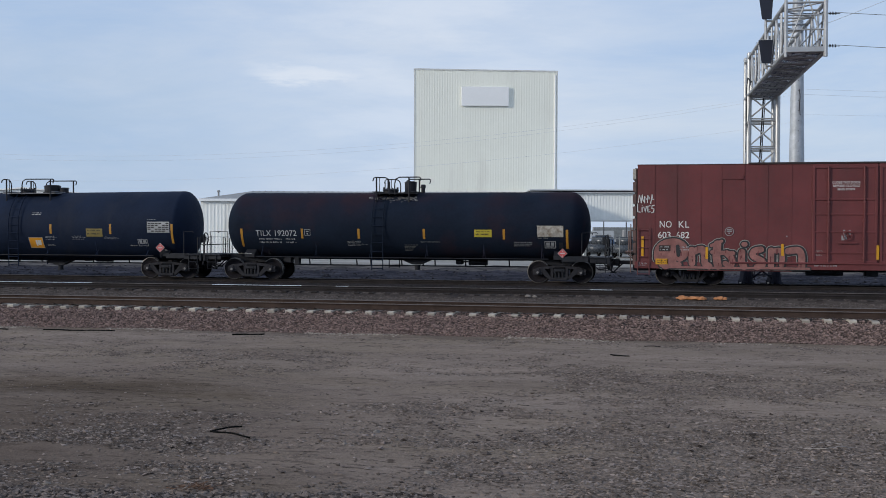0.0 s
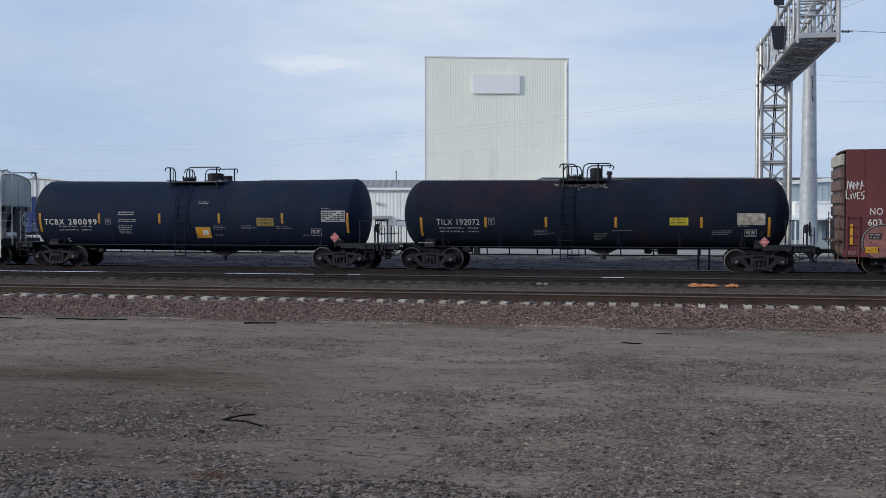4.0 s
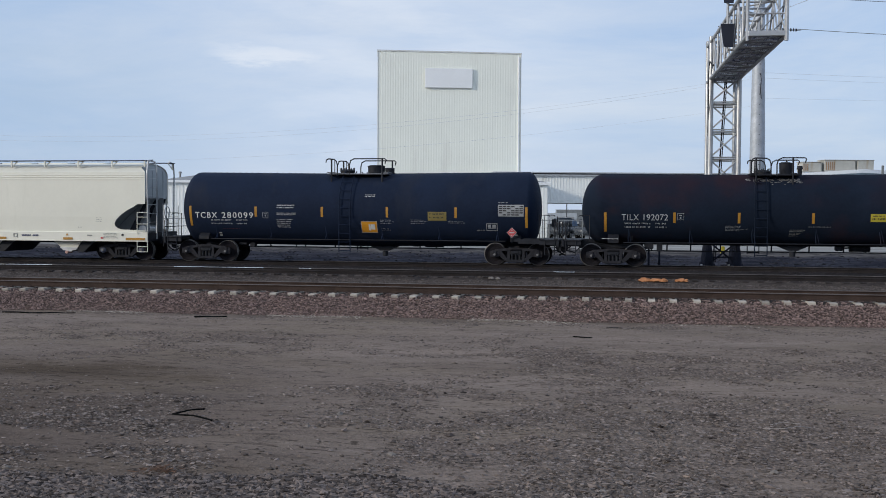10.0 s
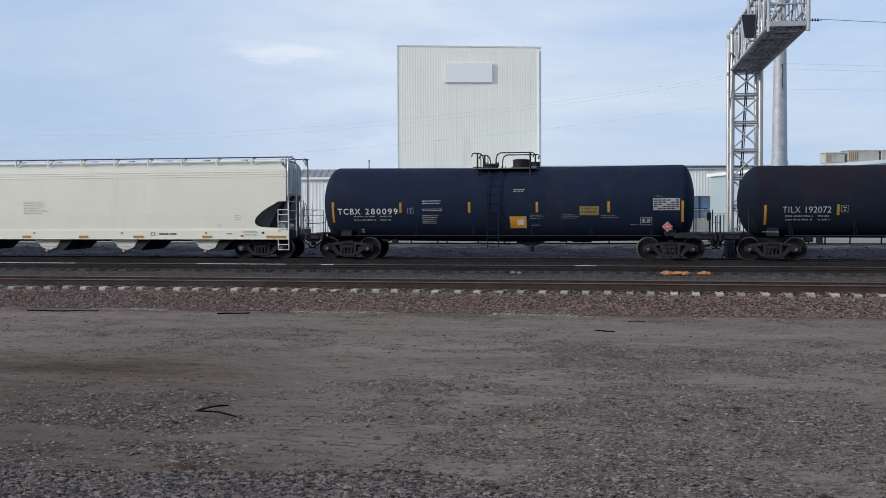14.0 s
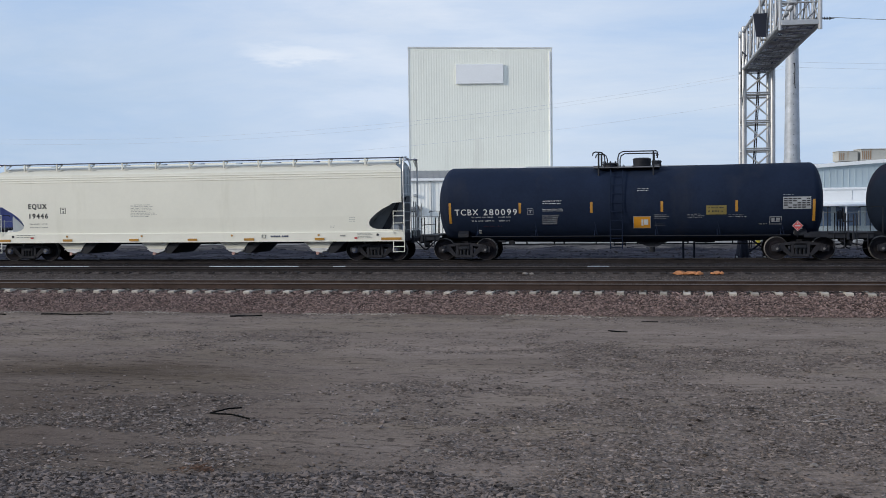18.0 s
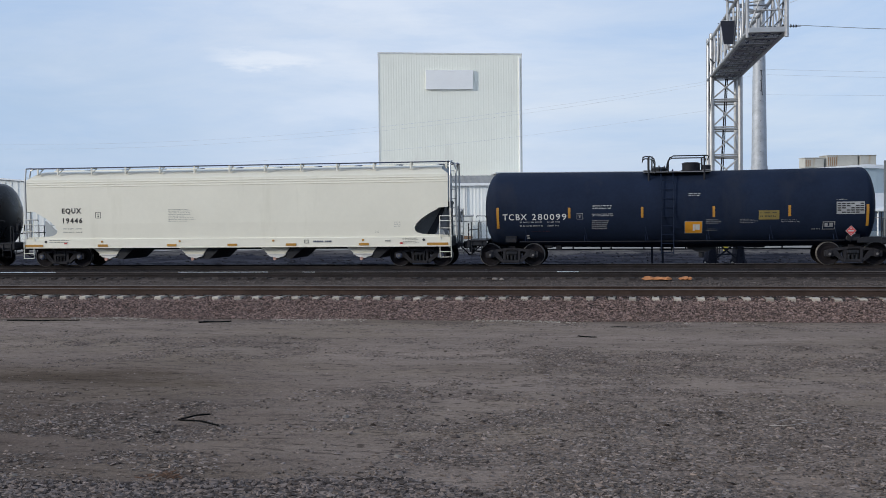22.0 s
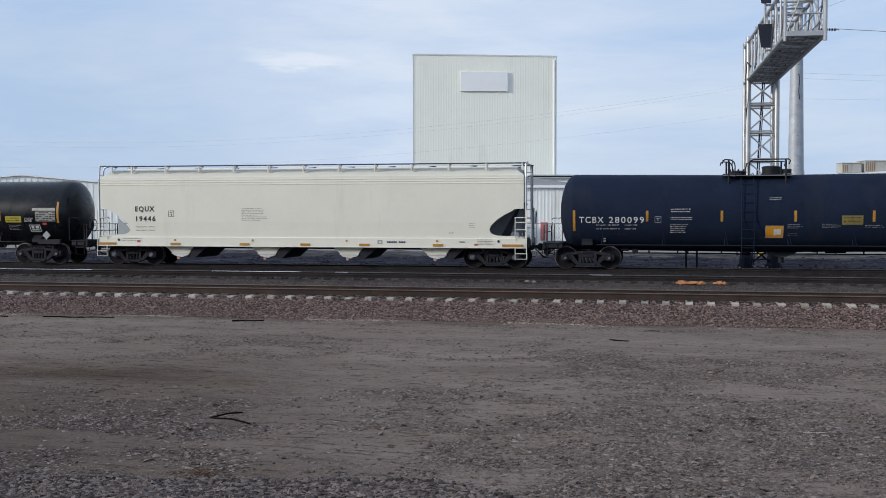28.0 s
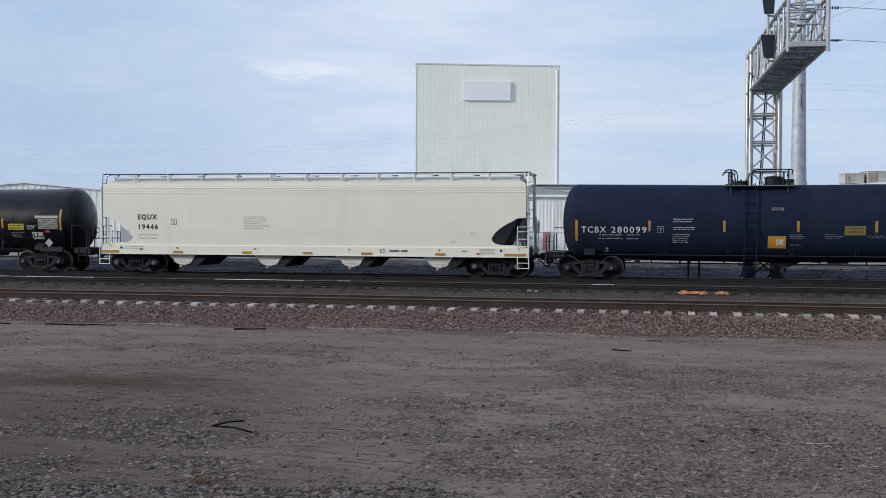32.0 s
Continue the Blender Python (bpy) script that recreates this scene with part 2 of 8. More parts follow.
# grating steel, the arm's bluish shade put into its colour
M_GRATE = surface("walkway_grating", (0.040, 0.048, 0.105), 0.6, metal=0.1, vary=0.3, fine=20)
M_SIGNAL = surface("signal_hood_black", (0.008, 0.011, 0.024), 0.5, vary=0.2, fine=20)
M_POLE = surface("weathering_pole_steel", (0.39, 0.415, 0.45), 0.55, metal=0.2, vary=0.2, fine=10, bump=0.05)
M_WALLWHITE = surface("white_steel_siding", (0.88, 0.89, 0.80), 0.5, vary=0.03, size=6, fine=3, bump=0.03, stain=(0.72, 0.71, 0.64), stain_size=2.2, stain_amount=0.35, streak=True)
M_WALLLOW = surface("white_warehouse_siding", (0.84, 0.85, 0.82), 0.5, vary=0.04, size=6, fine=3, bump=0.03, stain=(0.5, 0.48, 0.42), stain_size=1.5, stain_amount=0.3, streak=True)
M_WALLBLUE = surface("pale_blue_siding", (0.42, 0.50, 0.54), 0.5, vary=0.05, size=6, fine=3, bump=0.03)
M_PANEL = surface("smooth_white_panel", (0.86, 0.87, 0.87), 0.5, vary=0.03, size=4, fine=5, bump=0.0)
M_ROOF = surface("grey_metal_roof", (0.26, 0.26, 0.26), 0.6, metal=0.0, vary=0.12, size=4, fine=4, bump=0.05)
M_TRIM = surface("grey_flashing", (0.42, 0.44, 0.46), 0.5, vary=0.1, fine=8)
# glass with the reflected sky's blue put into its base colour
M_GLASS = surface("window_glass_sky_blue", (0.12, 0.185, 0.29), 0.08, vary=0.15, fine=1.0, bump=0.0, spec=0.8)
M_HVAC = surface("sheet_metal_unit", (0.40, 0.39, 0.35), 0.55, vary=0.1, fine=10, stain=(0.30, 0.22, 0.13), stain_size=0.5, stain_amount=0.4, streak=True)
M_FENCE = surface("fence_steel", (0.22, 0.23, 0.23), 0.6, metal=0.3, vary=0.2, fine=20)
M_WIRE = surface("overhead_wire", (0.57, 0.61, 0.67), 0.6, vary=0.1, fine=20, bump=0.0)
M_RAILDARK = surface("oily_rail_web", (0.026, 0.022, 0.022), 0.85, vary=0.3, fine=18, stain=(0.034, 0.025, 0.021), stain_size=0.4, stain_amount=0.4, spec=0.15)
M_RAIL = surface("rusty_rail_web", (0.050, 0.034, 0.028), 0.85, vary=0.3, fine=18, stain=(0.080, 0.054, 0.042), stain_size=0.4, stain_amount=0.4, spec=0.15)
M_RAILTOP = surface("half_polished_rail_head", (0.93, 0.92, 0.90), 0.30, metal=1.0, vary=0.03, fine=8, bump=0.0, stain=(0.12, 0.10, 0.09), stain_size=2.0, stain_amount=0.25)
M_RAILDULL = surface("dull_rail_head", (0.10, 0.085, 0.078), 0.6, metal=0.2, vary=0.2, fine=8, bump=0.02)
M_CONC = surface("concrete_tie", (0.40, 0.36, 0.31), 0.85, vary=0.2, fine=14, bump=0.25, stain=(0.33, 0.27, 0.22), stain_size=0.3, stain_amount=0.45, per_piece=0.25, spec=0.1)
M_WOODTIE = surface("creosoted_timber_tie", (0.038, 0.032, 0.030), 0.85, vary=0.35, fine=20, bump=0.4, per_piece=0.3, spec=0.1)
M_STONE = surface("ballast_stone", (0.200, 0.142, 0.127), 0.9, vary=0.2, size=0.2, fine=40, bump=0.3, per_piece=0.62, spec=0.1)
M_GRAVEL = surface("gravel_stone", (0.184, 0.153, 0.138), 0.9, vary=0.2, size=0.2, fine=40, bump=0.3, per_piece=0.5, spec=0.1)
M_RUSTY = surface("orange_scrap", (0.42, 0.175, 0.07), 0.75, vary=0.25, fine=12, bump=0.5, depth=0.02)
M_BARK = surface("dark_rubber_strip", (0.006, 0.006, 0.006), 0.85, vary=0.3, fine=20, spec=0.05)
M_PALE = surface("pale_broken_stone", (0.20, 0.178, 0.160), 0.85, vary=0.2, fine=14, bump=0.4, spec=0.1)


# ---------------- builders ----------------
def part(name, bm, material, parent=None, label="", m=None, smooth=False):
    """Links a bmesh as one mesh object, under a thing or under a part of it."""
    me = bpy.data.meshes.new(name)
    if smooth:
        for f in bm.faces:
            f.smooth = True
    bm.to_mesh(me)
    bm.free()
    mats = material if isinstance(material, (list, tuple)) else [material]
    for k in mats:
        me.materials.append(k)
    ob = new(name, me)
    if parent is not None:
        ob.parent = parent
    if m is not None:
        ob.matrix_basis = m
    if label:
        ob["label"] = label
    return ob


def thing(name, m, label, category, group="", kind=""):
    ob = new(name)
    ob.empty_display_size = 0.3
    ob.matrix_basis = m
    return tagged(ob, label, category, group, kind)


def box(bm, x0, x1, y0, y1, z0, z1, bevel=0.0, mi=0):
    """A block, with its upright and level edges eased."""
    made = bmesh.ops.create_cube(bm, size=1.0, matrix=Matrix.LocRotScale(((x0 + x1) / 2, (y0 + y1) / 2, (z0 + z1) / 2), None, (abs(x1 - x0), abs(y1 - y0), abs(z1 - z0))))
    vs = made["verts"]
    if bevel:
        es = list({e for v in vs for e in v.link_edges})
        out = bmesh.ops.bevel(bm, geom=es, offset=bevel, segments=1, affect="EDGES")
        for f in out["faces"]:
            f.material_index = mi
    for v in vs:
        if v.is_valid:
            for f in v.link_faces:
                f.material_index = mi
    return bm


def rod(bm, a, b, r, r2=None, n=8, caps=True, mi=0):
    """A round bar from a to b."""
    a, b = Vector(a), Vector(b)
    d = b - a
    q = d.to_track_quat("Z", "Y")
    made = bmesh.ops.create_cone(bm, cap_ends=caps, segments=n, radius1=r, radius2=r if r2 is None else r2, depth=d.length,
                                 matrix=Matrix.LocRotScale((a + b) / 2, q, None))
    for v in made["verts"]:
        for f in v.link_faces:
            f.material_index = mi
    return bm


def bent(bm, pts, r, n=6, mi=0):
    """A round bar bent through the points, in one piece."""
    pts = [Vector(p) for p in pts]
    rings, side = [], None
    for k, p in enumerate(pts):
        d = (pts[min(k + 1, len(pts) - 1)] - pts[max(k - 1, 0)]).normalized()
        if side is None:
            side = d.orthogonal().normalized()
        side = (side - d * side.dot(d)).normalized()
        up = d.cross(side)
        rings.append([bm.verts.new(p + r * (math.cos(2 * math.pi * i / n) * side + math.sin(2 * math.pi * i / n) * up)) for i in range(n)])
    fs = []
    for a, b in zip(rings, rings[1:]):
        fs += [bm.faces.new((a[i], a[(i + 1) % n], b[(i + 1) % n], b[i])) for i in range(n)]
    fs += [bm.faces.new(rings[0][::-1]), bm.faces.new(rings[-1])]
    for f in fs:
        f.material_index = mi
    return bm


def prism(bm, outline, axis, lo, hi, mi=0):
    """An outline of (u, v) pairs pushed along an axis: x gives (y, z), y gives (x, z), z gives (x, y)."""
    def at(u, v, w):
        return {"x": (w, u, v), "y": (u, w, v), "z": (u, v, w)}[axis]
    a = [bm.verts.new(at(u, v, lo)) for u, v in outline]
    b = [bm.verts.new(at(u, v, hi)) for u, v in outline]
    fs = [bm.faces.new(a), bm.faces.new(b[::-1])]
    for i in range(len(a)):
        j = (i + 1) % len(a)
        fs.append(bm.faces.new((a[j], a[i], b[i], b[j])))
    for f in fs:
        f.material_index = mi
    bmesh.ops.recalc_face_normals(bm, faces=fs)
    return bm


def mesh_of(name, verts, tris, material):
    """A mesh from arrays of corners and triangles."""
    me = bpy.data.meshes.new(name)
    me.vertices.add(len(verts))
    me.vertices.foreach_set("co", np.asarray(verts, np.float32).ravel())
    me.loops.add(3 * len(tris))
    me.loops.foreach_set("vertex_index", np.asarray(tris, np.int32).ravel())
    me.polygons.add(len(tris))
    me.polygons.foreach_set("loop_start", np.arange(0, 3 * len(tris), 3, dtype=np.int32))
    me.update(calc_edges=True)
    me.materials.append(material)
    return me


def wave(x, y, seed, scale):
    """Smooth uneven values, about -1 to 1."""
    g = np.random.default_rng(seed)
    out = 0
    for k in range(9):
        a, p = g.uniform(0, 2 * np.pi), g.uniform(0, 2 * np.pi)
        w = scale * g.uniform(0.6, 2.2)
        out = out + np.sin((x * np.cos(a) + y * np.sin(a)) * w + p)
    return out / 3.5


def letters(name, text, size, m, material, parent, align="LEFT", wide=1.0, label="", gap=1.0, bold=0.001):
    """Stencilled writing, as a thin mesh on its surface."""
    cu = bpy.data.curves.new("letters", "FONT")
    cu.body, cu.size, cu.align_x, cu.extrude, cu.space_character = text, size, align, 0.0015, gap
    cu.resolution_u = 3
    cu.offset = size * bold
    tmp = bpy.data.objects.new("letters", cu)
    scene.collection.objects.link(tmp)
    bpy.context.view_layer.update()
    me = bpy.data.meshes.new_from_object(tmp.evaluated_get(bpy.context.evaluated_depsgraph_get()))
    bpy.data.objects.remove(tmp)
    me.transform(Matrix.Diagonal((wide, 1, 1, 1)))
    me.materials.clear()
    me.materials.append(material)
    me.name = name
    ob = new(name, me)
    ob.parent = parent
    ob.matrix_basis = m
    if label:
        ob["label"] = label
    return ob


def haze(m, lo, hi, colour, amount):
    """A film of rust that lies along the upper side of a tank, broken up by noise."""
    n, l = m.node_tree.nodes, m.node_tree.links
    b = n["Principled BSDF"]
    was = b.inputs["Base Color"].links[0].from_socket
    tc, sep = n.new("ShaderNodeTexCoord"), n.new("ShaderNodeSeparateXYZ")
    l.new(tc.outputs["Object"], sep.inputs["Vector"])
    r, q = n.new("ShaderNodeMapRange"), n.new("ShaderNodeMapRange")
    for key, v in (("From Min", lo), ("From Max", hi), ("To Min", 0.0), ("To Max", amount)):
        r.inputs[key].default_value = v
    l.new(sep.outputs["Z"], r.inputs["Value"])
    t = n.new("ShaderNodeTexNoise")
    t.inputs["Scale"].default_value, t.inputs["Detail"].default_value = 0.45, 5.0
    l.new(tc.outputs["Object"], t.inputs["Vector"])
    for key, v in (("From Min", 0.38), ("From Max", 0.62)):
        q.inputs[key].default_value = v
    l.new(t.outputs["Fac"], q.inputs["Value"])
    k = n.new("ShaderNodeMath")
    k.operation = "MULTIPLY"
    l.new(r.outputs["Result"], k.inputs[0])
    l.new(q.outputs["Result"], k.inputs[1])
    x = n.new("ShaderNodeMix")
    x.data_type = "RGBA"
    l.new(k.outputs[0], x.inputs["Factor"])
    l.new(was, x.inputs["A"])
    x.inputs["B"].default_value = (*colour, 1)
    l.new(x.outputs["Result"], b.inputs["Base Color"])


haze(M_TANK_RUST, 2.3, 3.5, (0.032, 0.016, 0.021), 0.6)


# ---------------- ground ----------------
TRAIN_Y, NEAR_Y, MID_Y = 47.35, 32.95, 41.08
LOW = -0.68


def ground_z(x, y):
    """Height of the ground: a flat yard, the raised bed of the tracks, a strip of dirt and a paved lot behind."""
    z = np.interp(y, [-4000, 29.85, 31.25, 31.62, 31.80, 34.6, 35.4, 38.9, 39.72, 39.95, 48.9, 50.0, 51.5, 56, 64, 70, 78, 4000],
                  [LOW, LOW, -0.345, -0.315, -0.245, -0.235, -0.34, -0.27, -0.22, -0.135, -0.125, -0.25, -0.34, -0.30, -0.20, -0.20, -0.25, -0.25])
    rough = np.interp(y, [0, 8, 29, 30, 31, 33, 50, 56, 64, 72, 78], [0.5, 1, 1, 0.3, 0.2, 0.1, 0.3, 2.0, 3.6, 2.6, 0])
    return z + 0.022 * rough * (wave(x, y, 1, 1.3) + 0.6 * wave(x, y, 2, 4.0))


def gravel_drift(x, y):
    """How thick loose gravel lies on the packed dirt; below 0 it is swept clean."""
    drift = 0.26 * wave(x * 0.5, y, 31, 0.9) + 0.34 * wave(x * 0.6, y, 32, 2.6) + 0.26 * wave(x * 0.5, y, 33, 6.5) + 0.06
    drift = drift + 0.20 / (1 + np.exp(-(x + 2.4) * 1.1)) / (1 + np.exp((y - 26.0) * 1.2))     # the yard's other half is mostly stony
    for cx, cy, rx, ry, k in ((-7.0, 14.2, 1.4, 0.6, 2.3), (-4.9, 14.5, 1.5, 0.55, 0.5), (-4.2, 17.6, 0.9, 0.55, 0.9), (-2.7, 14.9, 0.8, 0.5, 1.0), (-5.8, 12.4, 1.0, 0.35, 0.8), (-0.9, 15.6, 1.4, 0.7, 0.7),
                              (0.7, 16.5, 1.7, 1.2, 0.8), (2.2, 14.4, 2.0, 1.7, 1.0), (-0.6, 13.0, 1.8, 0.8, 0.7), (1.2, 11.6, 2.2, 0.9, 0.9), (2.8, 21.5, 3.5, 1.4, 0.7), (-0.6, 22.4, 2.2, 0.7, 0.5), (-9.5, 21.4, 1.6, 0.7, 0.5), (-11.5, 24.5, 2.6, 1.0, 0.4)):
        drift = drift + 0.75 * k * np.exp(-(((x - cx) / rx) ** 2 + ((y - cy) / ry) ** 2) ** 1.5)
    for cx, cy, rx, ry in ((-4.76, 13.1, 1.3, 0.38), (-8.0, 12.9, 1.7, 0.5), (-9.4, 17.6, 3.0, 0.9), (-2.2, 16.5, 0.9, 0.4), (-5.6, 20.5, 3.6, 1.5), (0.2, 26.0, 6.0, 1.6), (-8.0, 27.0, 5.0, 1.0)):
        drift = drift - 0.7 * np.exp(-((((x - cx) / rx) ** 2 + ((y - cy) / ry) ** 2) ** 1.5))
    return drift - 1.2 * np.exp(-(((x + 10.6) / 3.6) ** 2 + ((y - 18.8) / 1.3) ** 2))


def gravel_cover(x, y):
    return np.clip(gravel_drift(x, y), 0.0, 1.0)


def make_ground():
    xs = np.concatenate([[-4000, -1500, -600, -250, -120, -70], np.arange(-45, 32, 0.4), [45, 70, 120, 250, 600, 1500, 4000]])
    ys = np.concatenate([[-3000, -800, -200, -60, -20, 0, 5], np.arange(8, 29.2, 0.3), np.arange(29.2, 36, 0.2), np.arange(36, 78, 0.5),
                         [78, 81, 85, 100, 130, 180, 260, 400, 800, 1800, 4000]])
    gx, gy = np.meshgrid(xs, ys)
    v = np.stack([gx, gy, ground_z(gx, gy)], -1).reshape(-1, 3)
    nx, ny = len(xs), len(ys)
    i = (np.arange(ny - 1)[:, None] * nx + np.arange(nx - 1)[None]).ravel()
    tris = np.concatenate([np.stack([i, i + 1, i + nx + 1], 1), np.stack([i, i + nx + 1, i + nx], 1)])
    me = mesh_of("ground", v, tris, M_GROUND)
    me.attributes.new("cover", "FLOAT", "POINT").data.foreach_set("value", gravel_cover(v[:, 0], v[:, 1]).astype(np.float32))
    ob = new("ground", me)
    return tagged(ob, "packed grey-brown dirt and gravel yard beside the tracks", "ground", kind="structure")


def ground_material():
    m = bpy.data.materials.new("dirt_and_gravel")
    m.use_nodes = True
    n, l = m.node_tree.nodes, m.node_tree.links
    b = n["Principled BSDF"]
    b.inputs["Roughness"].default_value = 0.95
    b.inputs["Specular IOR Level"].default_value = 0.04
    geo = n.new("ShaderNodeNewGeometry")
    sep = n.new("ShaderNodeSeparateXYZ")
    l.new(geo.outputs["Position"], sep.inputs["Vector"])

    def noisy(scale, detail=5.0, squash=(1, 1, 1)):
        mp = n.new("ShaderNodeMapping")
        mp.inputs["Scale"].default_value = squash
        l.new(geo.outputs["Position"], mp.inputs["Vector"])
        t = n.new("ShaderNodeTexNoise")
        t.inputs["Scale"].default_value, t.inputs["Detail"].default_value, t.inputs["Roughness"].default_value = scale, detail, 0.62
        l.new(mp.outputs["Vector"], t.inputs["Vector"])
        return t.outputs["Fac"]

    def span(v, lo, hi, a=0.0, c=1.0):
        r = n.new("ShaderNodeMapRange")
        for key, k in (("From Min", lo), ("From Max", hi), ("To Min", a), ("To Max", c)):
            r.inputs[key].default_value = k
        l.new(v, r.inputs["Value"])
        return r.outputs["Result"]

    def mixed(fac, a, c, kind="MIX"):
        x = n.new("ShaderNodeMix")
        x.data_type, x.blend_type = "RGBA", kind
        for key, v in (("Factor", fac), ("A", a), ("B", c)):
            if isinstance(v, (int, float, tuple)):
                x.inputs[key].default_value = v
            else:
                l.new(v, x.inputs[key])
        return x.outputs["Result"]

    def times(a, c):
        x = n.new("ShaderNodeMath")
        x.operation = "MULTIPLY"
        l.new(a, x.inputs[0])
        l.new(c, x.inputs[1])
        return x.outputs[0]

    # yard: packed tan dirt with long wheel tracks, grey gravel lying over it
    att = n.new("ShaderNodeAttribute")
    att.attribute_name = "cover"
    cov = n.new("ShaderNodeMath")
    cov.operation = "ADD"
    l.new(att.outputs["Fac"], cov.inputs[0])
    l.new(span(noisy(1.7, 6.0, (0.6, 1.2, 1)), 0.3, 0.7, -0.55, 0.55), cov.inputs[1])
    cover = span(cov.outputs[0], 0.0, 0.85, 0.08, 0.92)
    dirt_tone = mixed(span(noisy(0.5, 5.0, (0.16, 1.9, 1)), 0.36, 0.66), (0.228, 0.180, 0.150, 1), (0.286, 0.228, 0.190, 1))
    dirt_tone = mixed(span(noisy(0.42, 4.0, (0.45, 1.1, 1)), 0.46, 0.66, 0.0, 0.55), dirt_tone, (0.226, 0.178, 0.130, 1))
    yard = mixed(cover, dirt_tone, (0.196, 0.155, 0.132, 1))
    yard = mixed(span(noisy(0.33, 3.0, (0.5, 1.0, 1)), 0.56, 0.72, 0.0, 0.45), yard, (0.112, 0.086, 0.071, 1))
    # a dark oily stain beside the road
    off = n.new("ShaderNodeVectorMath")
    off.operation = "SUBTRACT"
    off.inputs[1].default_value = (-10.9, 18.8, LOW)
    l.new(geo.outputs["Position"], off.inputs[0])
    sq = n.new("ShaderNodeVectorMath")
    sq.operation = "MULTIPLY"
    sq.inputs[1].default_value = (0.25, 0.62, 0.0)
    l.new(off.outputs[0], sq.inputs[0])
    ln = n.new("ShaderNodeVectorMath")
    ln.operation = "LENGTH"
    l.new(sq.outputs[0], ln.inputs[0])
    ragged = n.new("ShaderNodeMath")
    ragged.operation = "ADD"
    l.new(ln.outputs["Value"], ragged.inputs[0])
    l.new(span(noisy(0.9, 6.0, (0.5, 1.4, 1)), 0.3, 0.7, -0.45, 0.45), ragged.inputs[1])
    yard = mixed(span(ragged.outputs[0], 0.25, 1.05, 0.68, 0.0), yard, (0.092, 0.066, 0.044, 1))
    # broad soft shade around it, put into the ground colour
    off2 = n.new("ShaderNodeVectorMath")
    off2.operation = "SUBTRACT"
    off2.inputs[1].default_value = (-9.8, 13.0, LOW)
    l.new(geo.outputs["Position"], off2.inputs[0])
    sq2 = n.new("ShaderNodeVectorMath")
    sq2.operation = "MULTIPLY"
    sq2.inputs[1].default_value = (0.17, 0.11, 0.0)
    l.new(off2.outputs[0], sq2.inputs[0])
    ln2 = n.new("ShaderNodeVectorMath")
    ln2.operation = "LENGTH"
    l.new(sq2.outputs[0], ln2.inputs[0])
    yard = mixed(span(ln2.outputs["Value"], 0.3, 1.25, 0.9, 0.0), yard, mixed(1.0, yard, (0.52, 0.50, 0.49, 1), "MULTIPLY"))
    peb = n.new("ShaderNodeTexVoronoi")
    peb.inputs["Scale"].default_value = 24.0
    l.new(geo.outputs["Position"], peb.inputs["Vector"])
    grey = n.new("ShaderNodeRGBToBW")
    l.new(peb.outputs["Color"], grey.inputs["Color"])
    speck = mixed(span(grey.outputs[0], 0.15, 0.85), (0.42, 0.42, 0.43, 1), (1.38, 1.38, 1.38, 1))
    yard = mixed(span(cover, 0.0, 1.0, 0.10, 0.8), yard, mixed(1.0, yard, speck, "MULTIPLY"))
    yard = mixed(span(noisy(14.0, 6.0), 0.3, 0.7, 0.0, 0.4), yard, mixed(1.0, yard, (0.66, 0.64, 0.62, 1), "MULTIPLY"))
    # pits, clods and ruts in the packed surface, their shaded sides put into colour
    yard = mixed(span(noisy(4.2, 5.0, (0.35, 1.7, 1)), 0.54, 0.68, 0.0, 0.55), yard, mixed(1.0, yard, (0.34, 0.32, 0.31, 1), "MULTIPLY"))
    pit = times(span(noisy(8.0, 3.0, (0.5, 1.2, 1)), 0.585, 0.655, 0.0, 0.8), span(noisy(0.8, 4.0, (0.4, 1.2, 1)), 0.38, 0.54))
    yard = mixed(pit, yard, mixed(1.0, yard, (0.24, 0.23, 0.23, 1), "MULTIPLY"))
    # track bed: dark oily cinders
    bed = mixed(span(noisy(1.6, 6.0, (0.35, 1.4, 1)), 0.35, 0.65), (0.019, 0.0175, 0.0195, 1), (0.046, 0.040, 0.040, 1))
    bed = mixed(span(sep.outputs["X"], -18.0, -9.0, 0.5, 0.0), bed, (0.012, 0.0105, 0.0105, 1))     # darker stretches towards the left and the right
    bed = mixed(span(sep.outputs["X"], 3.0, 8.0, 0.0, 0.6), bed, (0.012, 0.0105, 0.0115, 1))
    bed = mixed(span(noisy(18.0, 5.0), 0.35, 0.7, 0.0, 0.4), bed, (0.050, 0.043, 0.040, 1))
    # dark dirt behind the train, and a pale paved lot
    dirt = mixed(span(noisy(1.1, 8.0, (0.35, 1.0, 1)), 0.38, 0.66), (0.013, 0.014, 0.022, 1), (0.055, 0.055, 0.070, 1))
    lot = mixed(span(noisy(0.25, 6.0, (0.3, 1.2, 1)), 0.38, 0.62), (0.26, 0.25, 0.235, 1), (0.36, 0.35, 0.33, 1))
    wob = span(noisy(0.6, 4.0), 0.3, 0.7, -0.8, 0.8)
    yy = n.new("ShaderNodeMath")
    yy.operation = "ADD"
    l.new(sep.outputs["Y"], yy.inputs[0])
    l.new(wob, yy.inputs[1])
    y = yy.outputs[0]
    # dark line at the ballast foot, its shade put into the colour
    yard = mixed(span(y, 28.7, 29.5, 0.0, 0.45), yard, mixed(1.0, yard, (0.42, 0.39, 0.37, 1), "MULTIPLY"))
    band = mixed(span(noisy(2.2, 6.0, (0.5, 1.2, 1)), 0.35, 0.65), (0.042, 0.034, 0.030, 1), (0.090, 0.074, 0.066, 1))
